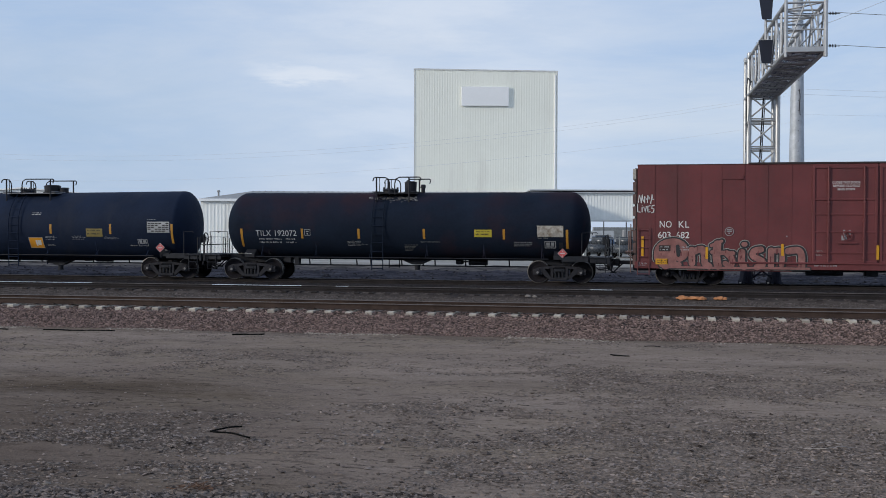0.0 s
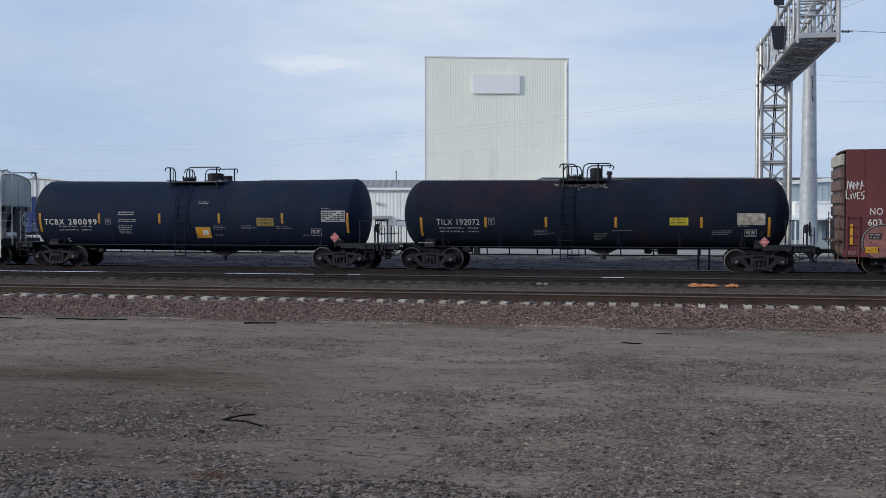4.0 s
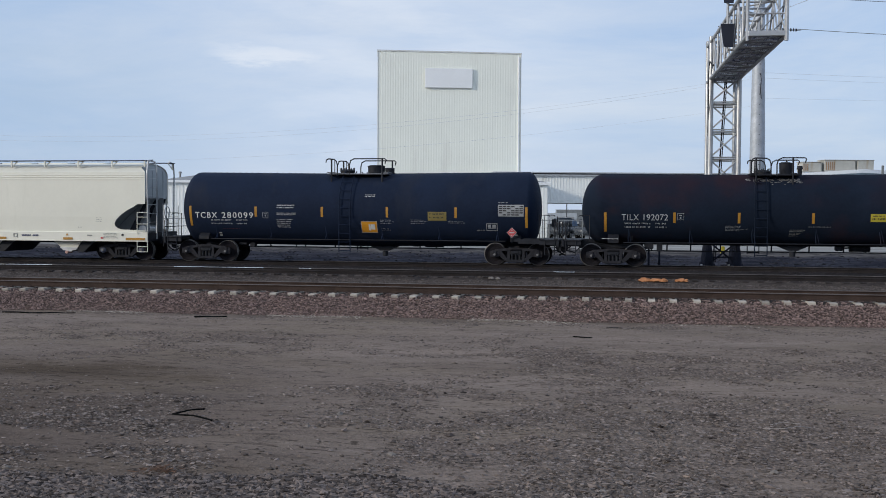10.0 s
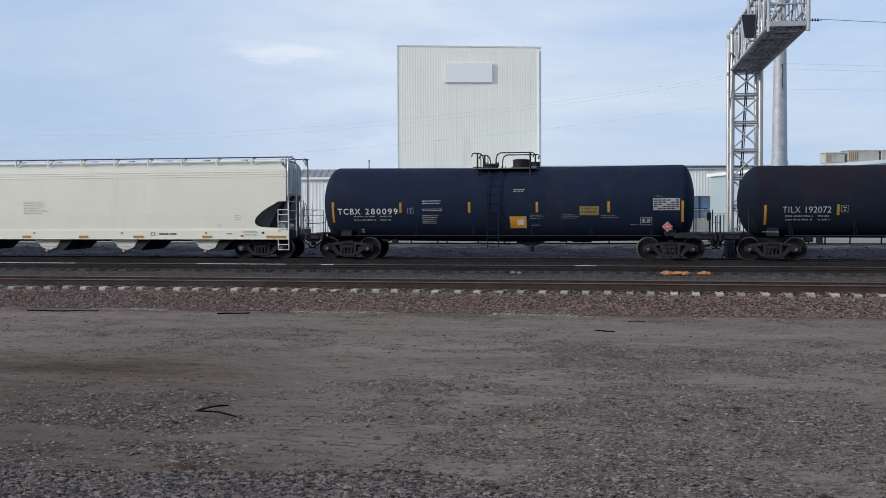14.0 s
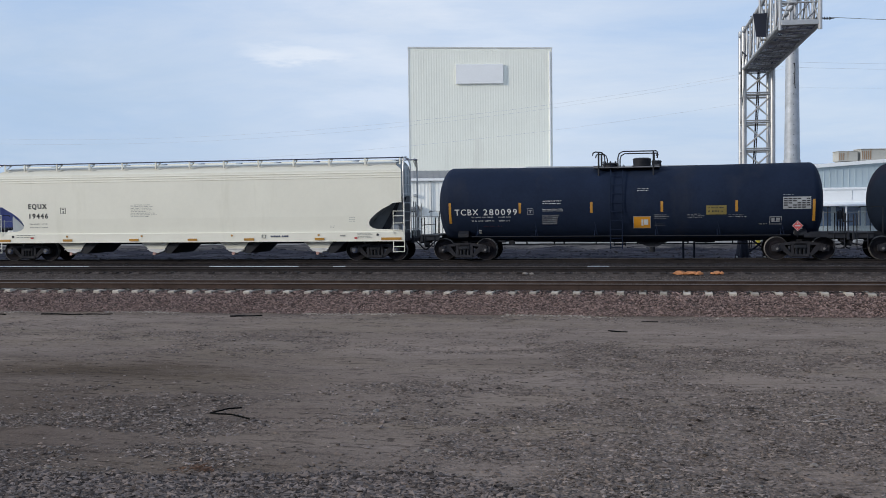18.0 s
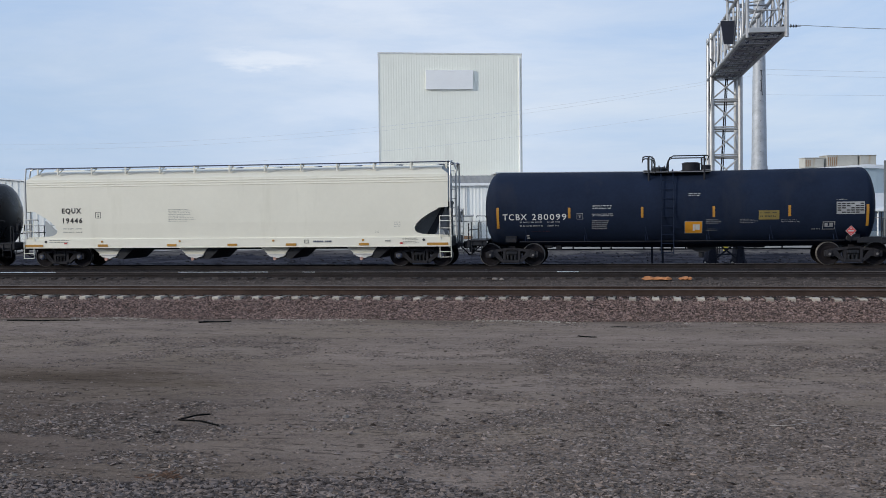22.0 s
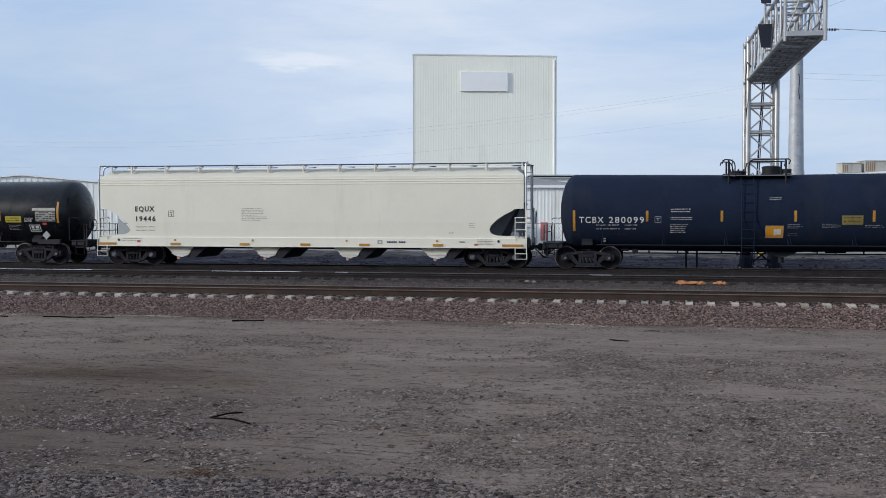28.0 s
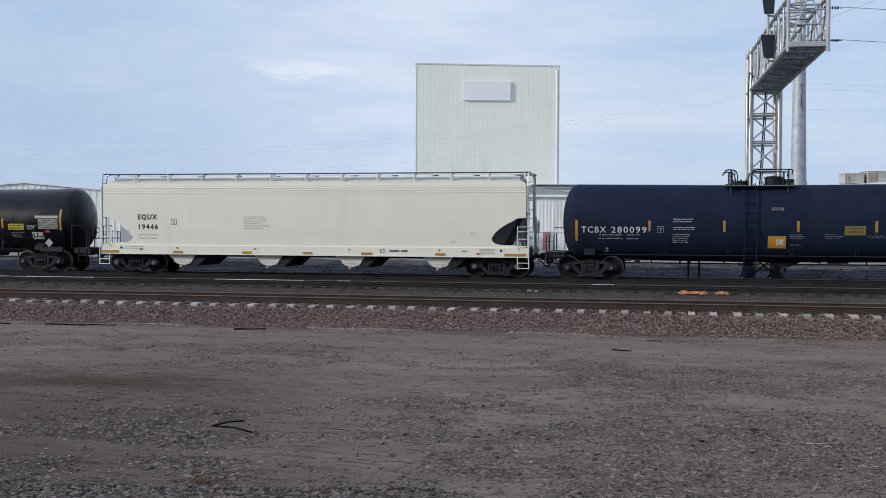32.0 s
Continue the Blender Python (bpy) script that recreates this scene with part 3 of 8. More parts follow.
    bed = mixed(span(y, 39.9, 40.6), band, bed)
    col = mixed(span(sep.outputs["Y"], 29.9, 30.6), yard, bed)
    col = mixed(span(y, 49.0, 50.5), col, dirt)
    tan = mixed(span(noisy(0.9, 6.0, (0.4, 1.2, 1)), 0.42, 0.6), (0.045, 0.042, 0.044, 1), (0.13, 0.118, 0.112, 1))
    col = mixed(span(y, 63.0, 66.0), col, tan)
    col = mixed(span(y, 72.0, 77.0), col, lot)
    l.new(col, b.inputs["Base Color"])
    bp = n.new("ShaderNodeBump")
    bp.inputs["Strength"].default_value, bp.inputs["Distance"].default_value = 1.0, 0.04
    l.new(span(cover, 0.0, 1.0, 0.6, 1.0), bp.inputs["Strength"])
    l.new(noisy(15.0, 7.0), bp.inputs["Height"])
    bp2 = n.new("ShaderNodeBump")
    bp2.inputs["Strength"].default_value, bp2.inputs["Distance"].default_value = 0.7, 0.03
    l.new(span(cover, 0.0, 1.0, 0.1, 0.8), bp2.inputs["Strength"])
    l.new(peb.outputs["Distance"], bp2.inputs["Height"])
    l.new(bp.outputs["Normal"], bp2.inputs["Normal"])
    l.new(bp2.outputs["Normal"], b.inputs["Normal"])
    return m


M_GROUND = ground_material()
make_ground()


# ---------------- tracks ----------------
def rail_profile(cy):
    return [(cy - 0.070, -0.185), (cy + 0.070, -0.185), (cy + 0.070, -0.172), (cy + 0.012, -0.150), (cy + 0.010, -0.045), (cy + 0.037, -0.036),
            (cy + 0.037, -0.014), (cy + 0.030, -0.005), (cy + 0.014, 0.0), (cy - 0.014, 0.0), (cy - 0.030, -0.005), (cy - 0.037, -0.014), (cy - 0.037, -0.036), (cy - 0.010, -0.045), (cy - 0.012, -0.150), (cy - 0.070, -0.172)]


def make_track(y, label, tie_material, top, spacing, length, tie_z, lo, hi, clips):
    tr = thing("railway_track", pose(0, y, 0), label, "railway track", kind="structure")
    for side in (-1, 1):
        bm = bmesh.new()
        cuts = [-160, 110] if side < 0 or top is M_RAILDULL else [-160, -23.1, -17.9, -14.2, -12.8, -12.3, -3.0, -2.2, 110]
        for k, (xa, xb) in enumerate(zip(cuts, cuts[1:])):      # worn bright in some stretches, rusted over in others
            prism(bm, rail_profile(0.755 * side), "x", xa, xb)
            for f in bm.faces:
                c = f.calc_center_median()
                if f.normal.z > 0.3 and c.z > -0.012 and xa < c.x < xb:
                    f.material_index = 1 if k % 2 == 0 and len(cuts) > 2 and xb < 100 else 2
        part("rail", bm, [M_RAIL if clips else M_RAILDARK, top, M_RAILDULL if clips else M_RAILDARK if side < 0 else M_RAILDULL], tr)
    bm = bmesh.new()
    half = length / 2
    prism(bm, [(-half, tie_z - 0.16), (half, tie_z - 0.16), (half, tie_z - 0.025), (half - 0.03, tie_z), (-half + 0.03, tie_z), (-half, tie_z - 0.025)], "x", -0.115, 0.115)
    for v in bm.verts:          # the sides lean in towards the top
        if v.co.z > tie_z - 0.05:
            v.co.x *= 0.84
    g = random.Random(int(y * 10))
    first = part("tie", bm, tie_material, tr, m=pose(lo, 0, 0))
    x = lo + spacing
    while x < hi:
        o = new("tie", first.data)
        o.parent = tr
        o.matrix_basis = pose(x + g.uniform(-0.025, 0.025), g.uniform(-0.03, 0.03), g.uniform(-0.012, 0.008), g.uniform(-0.5, 0.5), 0, g.uniform(-1.2, 1.2))
        x += spacing
    if clips:
        bm = bmesh.new()
        x = lo
        while x < hi:
            for side in (-1, 1):
                for s in (-1, 1):
                    cy = 0.755 * side + 0.11 * s
                    box(bm, x - 0.05, x + 0.05, cy - 0.05, cy + 0.05, tie_z - 0.002, tie_z + 0.045, 0.012)
            x += spacing
        part("rail_clips", bm, M_RAIL, tr)
    return tr


# the phase of the ties along x
make_track(NEAR_Y, "main line track of rusty rails on concrete ties", M_CONC, M_RAILDULL, 0.61, 2.6, -0.20, -28.22, 21.0, True)
make_track(MID_Y, "yard track with polished rail heads on black timber ties", M_WOODTIE, M_RAILTOP, 0.56, 2.6, -0.125, -31.0, 22.0, False)
make_track(TRAIN_Y, "yard track under the freight train", M_WOODTIE, M_RAILDULL, 0.56, 2.6, -0.125, -34.0, 24.0, False)


# ---------------- train: shared parts ----------------
WHEEL_R = 0.457
WHEELSETS = []                  # (wheelset, its place on the truck)


def lathe(bm, profile, axis_at, n=28, mi=0):
    """Turns (y, r) pairs round the y axis through axis_at."""
    rings = []
    for y, r in profile:
        rings.append([bm.verts.new((axis_at[0] + r * math.cos(2 * math.pi * k / n), axis_at[1] + y, axis_at[2] + r * math.sin(2 * math.pi * k / n))) for k in range(n)])
    fs = []
    for a, b in zip(rings, rings[1:]):
        for k in range(n):
            fs.append(bm.faces.new((a[k], a[(k + 1) % n], b[(k + 1) % n], b[k])))
    fs.append(bm.faces.new(rings[0][::-1]))
    fs.append(bm.faces.new(rings[-1]))
    for f in fs:
        f.material_index = mi
    return fs


def wheelset_mesh():
    bm = bmesh.new()
    rod(bm, (0, -1.0, 0), (0, 1.0, 0), 0.085, n=14)
    for s in (-1, 1):
        prof = [(-0.755 * 1 - 0.07, 0.36), (-0.825, 0.44), (-0.82, WHEEL_R), (-0.715, WHEEL_R + 0.004), (-0.70, WHEEL_R + 0.026), (-0.685, WHEEL_R + 0.02), (-0.68, 0.38), (-0.715, 0.36), (-0.72, 0.14), (-0.66, 0.12)]
        outer = [(-0.86, 0.12), (-0.80, 0.14), (-0.775, 0.30), (-0.80, 0.365)]
        lathe(bm, [(y * (1 if s < 0 else -1), r) for y, r in outer + prof[1:]], (0, 0, 0))
    for k in range(8):          # small hub bolts show the turning
        a = 2 * math.pi * k / 8
        for s in (-1, 1):
            rod(bm, (0.21 * math.cos(a), s * 0.79, 0.21 * math.sin(a)), (0.21 * math.cos(a), s * 0.80, 0.21 * math.sin(a)), 0.018, n=6)
    bmesh.ops.recalc_face_normals(bm, faces=bm.faces)
    for f in bm.faces:
        c = f.calc_center_median()
        r = math.hypot(c.x, c.z)
        f.material_index = 1 if r > WHEEL_R - 0.012 else 0
    return bm


def side_frame_mesh(half):
    """A cast truck side: a bowed top beam, stout diagonals down to the spring seat, columns, and bearing jaws."""
    bm = bmesh.new()
    top = [(-half - 0.20, 0.57), (-half + 0.05, 0.655), (-0.50, 0.70), (-0.25, 0.735), (0.25, 0.735), (0.50, 0.70), (half - 0.05, 0.655), (half + 0.20, 0.57)]
    low = [(half + 0.20, 0.48), (half - 0.06, 0.56), (0.45, 0.60), (0.25, 0.63), (-0.25, 0.63), (-0.45, 0.60), (-half + 0.06, 0.56), (-half - 0.20, 0.48)]
    prism(bm, top + low, "y", -0.09, 0.09)
    for s in (-1, 1):
        prism(bm, [(s * (half - 0.27), 0.60), (s * (half - 0.10), 0.58), (s * (half - 0.13), 0.44), (s * 0.40, 0.14), (s * 0.26, 0.14), (s * 0.26, 0.25), (s * 0.36, 0.27)], "y", -0.085, 0.085)
        prism(bm, [(s * 0.25, 0.64), (s * 0.36, 0.64), (s * 0.36, 0.22), (s * 0.25, 0.22)], "y", -0.08, 0.08)
        prism(bm, [(s * (half - 0.2), 0.56), (s * (half + 0.2), 0.53), (s * (half + 0.19), 0.36), (s * (half + 0.12), 0.34), (s * (half + 0.11), 0.49), (s * (half - 0.11), 0.49), (s * (half - 0.12), 0.34), (s * (half - 0.19), 0.38)], "y", -0.10, 0.10)
        box(bm, s * half - 0.09, s * half + 0.09, -0.13, 0.05, 0.53, 0.61, 0.015)
    box(bm, -0.34, 0.34, -0.13, 0.09, 0.12, 0.235, 0.02)
    box(bm, -0.22, 0.22, -0.12, -0.02, 0.655, 0.70, 0.01)
    return bm


MESHES = {}


def shared(key, make, mats):
    if key not in MESHES:
        me = bpy.data.meshes.new(key)
        bm = make()
        bm.to_mesh(me)
        bm.free()
        for k in mats:
            me.materials.append(k)
        MESHES[key] = me
    return MESHES[key]


def child(name, me, parent, m, label=""):
    o = new(name, me)
    o.parent = parent
    o.matrix_basis = m
    if label:
        o["label"] = label
    return o


def spring_mesh():
    """Coil springs between their seat and the bolster end, with friction wedges at both sides."""
    bm = bmesh.new()
    for x in (-0.155, 0.0, 0.155):
        for j in range(5):
            rod(bm, (x, -0.03, 0.24 + j * 0.044), (x, -0.03, 0.263 + j * 0.044), 0.062, n=10)
        rod(bm, (x, -0.03, 0.24), (x, -0.03, 0.46), 0.034, n=8)
    box(bm, -0.235, 0.235, -0.115, 0.05, 0.455, 0.60, 0.02)
    box(bm, -0.12, 0.12, -0.135, -0.11, 0.49, 0.57, 0.01)
    return bm


M_CAPPIN = surface("worn_bearing_cap_centre", (0.12, 0.115, 0.115), 0.6, vary=0.25, fine=30)


def cap_mesh():
    bm = bmesh.new()
    lathe(bm, [(0.04, 0.13), (-0.05, 0.13), (-0.075, 0.10), (-0.085, 0.06)], (0, 0, 0), 16)
    for k in range(3):
        a = 2 * math.pi * k / 3 + 0.3
        rod(bm, (0.075 * math.cos(a), -0.07, 0.075 * math.sin(a)), (0.075 * math.cos(a), -0.105, 0.075 * math.sin(a)), 0.02, n=6)
    rod(bm, (0, -0.08, 0), (0, -0.11, 0), 0.05, n=12, mi=1)
    bmesh.ops.recalc_face_normals(bm, faces=bm.faces)
    return bm


def bolster_mesh():
    bm = bmesh.new()
    box(bm, -0.24, 0.24, -1.02, 1.02, 0.46, 0.70, 0.03)
    rod(bm, (0, 0, 0.70), (0, 0, 0.82), 0.22, n=16)
    for s in (-1, 1):
        box(bm, -0.62, -0.50, -0.9, 0.9, 0.34, 0.44, 0.02)
        box(bm, 0.50, 0.62, -0.9, 0.9, 0.34, 0.44, 0.02)
        box(bm, -0.1, 0.1, s * 0.58, s * 0.72, 0.70, 0.80, 0.01)
    return bm


def make_truck(car, x, cap=None, half=0.89):
    tk = child("truck", shared("truck", bolster_mesh, [M_TRUCK]), car, pose(x, 0, 0), "two-axle cast steel freight truck")
    for s in (-1, 1):
        child("side_frame", shared("side_frame", lambda: side_frame_mesh(half), [M_TRUCK]), tk, pose(0, s * 1.0, 0, 0, 0, 0 if s < 0 else 180))
        child("spring_pack", shared("springs", spring_mesh, [M_BLACK]), tk, pose(0, s * 1.0, 0, 0, 0, 0 if s < 0 else 180))
        for e in (-1, 1):
            child("bearing_cap", shared("cap_blue" if cap else "cap", cap_mesh, [cap or M_TRUCK, M_CAPPIN]), tk, pose(e * half, s * 1.06, WHEEL_R - 0.01, 0, 0, 0 if s < 0 else 180))
    for e in (-1, 1):
        w = child("wheelset", shared("wheelset", wheelset_mesh, [M_WHEEL, M_TREAD]), tk, pose(e * half, 0, WHEEL_R))
        WHEELSETS.append((w, e * half))
    return tk


def coupler_mesh():
    bm = bmesh.new()
    box(bm, -0.95, -0.10, -0.09, 0.09, 0.78, 0.94, 0.02)
    box(bm, -0.16, 0.02, -0.17, 0.17, 0.70, 1.02, 0.04)
    prism(bm, [(0.0, -0.17), (0.19, -0.17), (0.19, -0.06), (0.08, -0.02), (0.0, 0.02)], "z", 0.72, 1.0)
    prism(bm, [(0.0, 0.17), (0.13, 0.20), (0.15, 0.14), (0.0, 0.06)], "z", 0.74, 0.98)
    return bm


def hose_mesh():
    bm = bmesh.new()
    pts = [(-0.25, -0.30, 0.78), (-0.10, -0.32, 0.66), (0.02, -0.28, 0.52), (0.12, -0.2, 0.44), (0.22, -0.1, 0.42)]
    bent(bm, pts, 0.028, 8)
    return bm


def make_couplers(car, half):
    for s in (-1, 1):
        child("coupler", shared("coupler", coupler_mesh, [M_TRUCK]), car, pose(s * (half - 0.10), 0, 0, 0, 0, 0 if s > 0 else 180), "rusty knuckle coupler")
        child("air_hose", shared("hose", hose_mesh, [M_BLACK]), car, pose(s * (half - 0.10), 0, 0, 0, 0, 0 if s > 0 else 180))


# ---------------- train: writing and labels on a side ----------------
def sheet(name, rects, material, parent, face, proud=0.006, label=""):
    """Thin painted or taped patches that follow the side: rects of x0, x1, z0, z1 and a lean."""
    bm = bmesh.new()
    for r in rects:
        x0, x1, z0, z1 = r[:4]
        lean = r[4] if len(r) > 4 else 0.0
        n = max(1, int((z1 - z0) / 0.10))
        rows = []
        for k in range(n + 1):
            z = z0 + (z1 - z0) * k / n
            o = lean * k / n
            rows.append([bm.verts.new((x + o, face(z, x) - d, z)) for x in (x0, x1) for d in (proud, -0.002)])
        for a, b in zip(rows, rows[1:]):
            bm.faces.new((a[0], a[2], b[2], b[0]))
            bm.faces.new((a[1], a[0], b[0], b[1]))
            bm.faces.new((a[2], a[3], b[3], b[2]))
        bm.faces.new((rows[0][1], rows[0][3], rows[0][2], rows[0][0]))
        bm.faces.new((rows[-1][0], rows[-1][2], rows[-1][3], rows[-1][1]))
    ob = part(name, bm, material, parent, label)
    if name in ("small_print", "dust_streak", "maker_name", "spray_drips"):
        ob["kind"] = "stuff"
    return ob


def diamond(name, x, z, r, parent, face):
    bm = bmesh.new()
    y = min(face(z, x), -1.40) - 0.012
    rod(bm, (x, y + 0.02, z - 0.1), (x, y + 0.12, z - 0.45), 0.02, mi=2)
    rod(bm, (x, y + 0.02, z), (x, y + 0.3, z), 0.02, mi=2)
    for rr, mi, dy in ((r, 0, 0.0), (r * 0.91, 1, 0.003)):
        box(bm, x - rr * 0.707, x + rr * 0.707, y - 0.004 - dy, y - dy, z - rr * 0.707, z + rr * 0.707, 0, mi)
    bmesh.ops.rotate(bm, verts=[v for v in bm.verts if v.co.y < y + 0.001], cent=(x, y, z), matrix=Matrix.Rotation(radians(45), 3, "Y"))
    box(bm, x - r * 0.50, x + r * 0.50, y - 0.011, y - 0.006, z - r * 0.13, z + r * 0.13, 0, 0)
    box(bm, x - r * 0.12, x + r * 0.12, y - 0.011, y - 0.006, z + r * 0.36, z + r * 0.60, 0, 0)
    box(bm, x - r * 0.07, x + r * 0.07, y - 0.011, y - 0.006, z - r * 0.66, z - r * 0.42, 0, 0)
    return part(name, bm, [M_DIMWHITE, M_RED, M_BLACK], parent, "red and white diamond hazard placard")


def outline_box(x0, x1, z0, z1, w):
    return [(x0, x1, z0, z0 + w), (x0, x1, z1 - w, z1), (x0, x0 + w, z0 + w, z1 - w), (x1 - w, x1, z0 + w, z1 - w)]


def bars(seed, x0, x1, z_top, lines, h, gap, solid=False):
    """Lines of writing too small to read, as short bars of its size."""
    g = random.Random(seed)
    out = []
    z = z_top
    for k in range(lines):
        x = x0
        end = x1 if solid else x0 + (x1 - x0) * g.uniform(0.55, 1.0)
        pitch = max(0.034, h * 0.62)
        left = g.randint(2, 6)
        while x < end - pitch * 0.5:
            out.append((x, x + pitch * g.uniform(0.5, 0.78), z - h * g.choice((0.75, 0.75, 0.6)), z - h * g.choice((0, 0, 0.15))))
            x += pitch
            left -= 1
            if not left:
                x += pitch * 0.9
                left = g.randint(2, 6)
        z -= h + gap
    return out


def write(car, face, text, size, x, z, material, wide=1.0, gap=1.0, label="", bold=0.006):
    """Letters that lie on the side, from x on, with their foot at z."""
    ob = letters("lettering", text, size, Matrix.Identity(4), material, car, wide=wide, label=label, gap=gap, bold=bold)
    for v in ob.data.vertices:
        u, w, d = v.co
        zz = z + w
        v.co = (x + u, face(zz, x + u) - 0.006 - d, zz)
    return ob


# ---------------- tank cars ----------------
def tank_shell(r, left, right, cz, sink):
    """A long tank between two elliptical heads, each given by its tip and its depth; it sags a little towards the middle."""
    bm = bmesh.new()
    n, prof = 56, []
    (xl, hl), (xr, hr) = left, right
    for k in range(0, 11):
        a = math.pi / 2 * k / 10
        prof.append((xl + hl - hl * math.cos(a), r * math.sin(a)))
    prof += [(xl + hl + (xr - hr - xl - hl) * k / 12, r) for k in range(1, 12)]
    for k in range(10, -1, -1):
        a = math.pi / 2 * k / 10
        prof.append((xr - hr + hr * math.cos(a), r * math.sin(a)))
    half = (xr - xl) / 2
    rings = []
    for x, rr in prof:
        drop = -sink * (1 - abs(x) / half)
        rings.append([bm.verts.new((x, rr * math.sin(2 * math.pi * k / n), cz + drop + rr * math.cos(2 * math.pi * k / n))) for k in range(n)] if rr > 1e-4 else [bm.verts.new((x, 0, cz + drop))])
    for a, b in zip(rings, rings[1:]):
        for k in range(n):
            j = (k + 1) % n
            if len(a) == 1:
                bm.faces.new((a[0], b[k], b[j]))
            elif len(b) == 1:
                bm.faces.new((a[k], b[0], a[j]))
            else:
                bm.faces.new((a[k], b[k], b[j], a[j]))
    bmesh.ops.recalc_face_normals(bm, faces=bm.faces)
    return bm


def make_tank_car(at, label, paint, r, cz, half, truck_at, coupler_half, sink, ladder, deck, hood, manway, vent, seam_ring, rails, heads):
    car = thing("tank_car", pose(at, TRAIN_Y, 0), label, "tank car", "freight cars of the train")
    part("tank", tank_shell(r, heads[0], heads[1], cz, sink), paint, car, smooth=True)
    # stub sills with draft pockets, body bolsters, end platforms
    for s in (-1, 1):
        bm = bmesh.new()
        x0, x1 = s * (truck_at - 1.2), s * (coupler_half - 0.75)
        box(bm, min(x0, x1), max(x0, x1), -0.28, 0.28, 0.72, 1.10, 0.02)
        prism(bm, [(-1.30, 0.98), (1.30, 0.98), (1.30, 1.12), (0.95, 1.36), (-0.95, 1.36), (-1.30, 1.12)], "x", s * truck_at - 0.22, s * truck_at + 0.22)
        part("stub_sill", bm, M_BLACK, car)
        bm = bmesh.new()
        e = s * (coupler_half - 0.12)
        box(bm, min(e, e - s * 0.75), max(e, e - s * 0.75), -1.45, 1.45, 1.04, 1.09, 0.01)
        box(bm, e - 0.05, e + 0.05, -1.45, 1.45, 0.80, 1.09, 0.01)
        box(bm, min(e, e - s * 0.75), max(e, e - s * 0.75), -1.40, -1.34, 0.86, 1.04, 0.01)
        part("end_platform", bm, M_BLACK, car)
        bm = bmesh.new()      # lever that lifts the coupler pin
        bent(bm, [(e + s * 0.08, -1.38, 0.62), (e + s * 0.08, -1.30, 0.86), (e + s * 0.10, -0.4, 0.90), (e + s * 0.16, -0.05, 0.98)], 0.018)
        part("uncoupling_lever", bm, M_TRUCK, car)
        bm = bmesh.new()      # brake rods and levers hanging under the end
        bent(bm, [(e - s * 0.7, -0.5, 0.80), (e - s * 0.45, -0.55, 0.55), (e - s * 0.1, -0.5, 0.62), (e, -0.45, 0.84)], 0.026)
        prism(bm, [(e - 0.16, 0.82), (e + 0.16, 0.82), (e + 0.07, 0.52), (e - 0.09, 0.56)], "y", -0.40, -0.34)
        part("end_rigging", bm, M_BLACK, car)
        if s > 0:             # boxed side skirt over the truck
            bm = bmesh.new()
            prism(bm, [(truck_at + 0.12, 0.90), (truck_at + 1.2, 0.90), (truck_at + 1.2, 1.12), (truck_at + 0.34, 1.12), (truck_at + 0.12, 1.02)], "y", -1.38, -1.20)
            part("side_skirt", bm, M_BLACK, car)
        bm = bmesh.new()
        hx = s * (half - 0.22)
        for y in (-1.42, 1.42):
            bent(bm, [(hx, y, 1.06), (hx, y, 2.08), (hx + s * 0.40, y, 2.08), (hx + s * 0.44, y, 2.02)], 0.02)
            bent(bm, [(e, y, 1.08), (e, y, 1.78), (e - s * 0.12, y, 1.82), (e - s * 0.12, y, 1.08)], 0.022)
        bent(bm, [(e, -1.42, 1.5), (e, 1.42, 1.5)], 0.018)
        part("end_handrail", bm, M_BLACK, car)
        for y in (-1, 1):       # corner steps
            bm = bmesh.new()
            ex = s * (coupler_half - 0.45)
            bent(bm, [(ex - 0.2, y * 1.42, 1.05), (ex - 0.2, y * 1.42, 0.46), (ex + 0.2, y * 1.42, 0.46), (ex + 0.2, y * 1.42, 1.05)], 0.02)
            bent(bm, [(ex - 0.2, y * 1.42, 0.75), (ex + 0.2, y * 1.42, 0.75)], 0.018)
            part("step", bm, M_BLACK, car)
    # saddles that carry the tank
    for s in (-1, 1):
        for k in (0, 1):
            bm = bmesh.new()
            x = s * (truck_at - 0.75 + 0.9 * k)
            prism(bm, [(-0.85, 1.08), (0.85, 1.08), (1.18, 1.62), (0.95, 1.50), (0.5, 1.10), (-0.5, 1.10), (-0.95, 1.50), (-1.18, 1.62)], "x", x - 0.03, x + 0.03)
            part("saddle", bm, M_BLACK, car)
    # side handrail on hangers below the shell
    for y in (-1, 1):
        bm = bmesh.new()
        rod(bm, (-truck_at + 0.4, y * 1.52, 1.00), (truck_at - 0.4, y * 1.52, 1.00), 0.022)
        part("side_rail", bm, M_BLACK, car)
        k = -truck_at + 0.6
        while k < truck_at - 0.4:
            bm = bmesh.new()
            bent(bm, [(k, y * 1.20, cz - sink - math.sqrt(r * r - 1.2**2) - 0.02), (k, y * 1.52, 0.99), (k, y * 1.52, 1.03)], 0.018)
            bent(bm, [(k + 0.12, y * 1.52, 1.0), (k, y * (r - 0.05), cz - 0.75)], 0.012)
            part("rail_bracket", bm, paint, car)
            k += 2.42
    # brake pipe, reservoir, bottom outlet with skid
    bm = bmesh.new()
    rod(bm, (-truck_at, 0.4, 0.62), (truck_at, 0.4, 0.62), 0.025)
    g = random.Random(int(at * 7))
    for k in range(12):
        x = -truck_at + 1.4 + k * (2 * truck_at - 2.8) / 11 + g.uniform(-0.3, 0.3)
        rod(bm, (x, 0.4, 0.62), (x, 0.3, cz - sink - r + 0.1), 0.03)
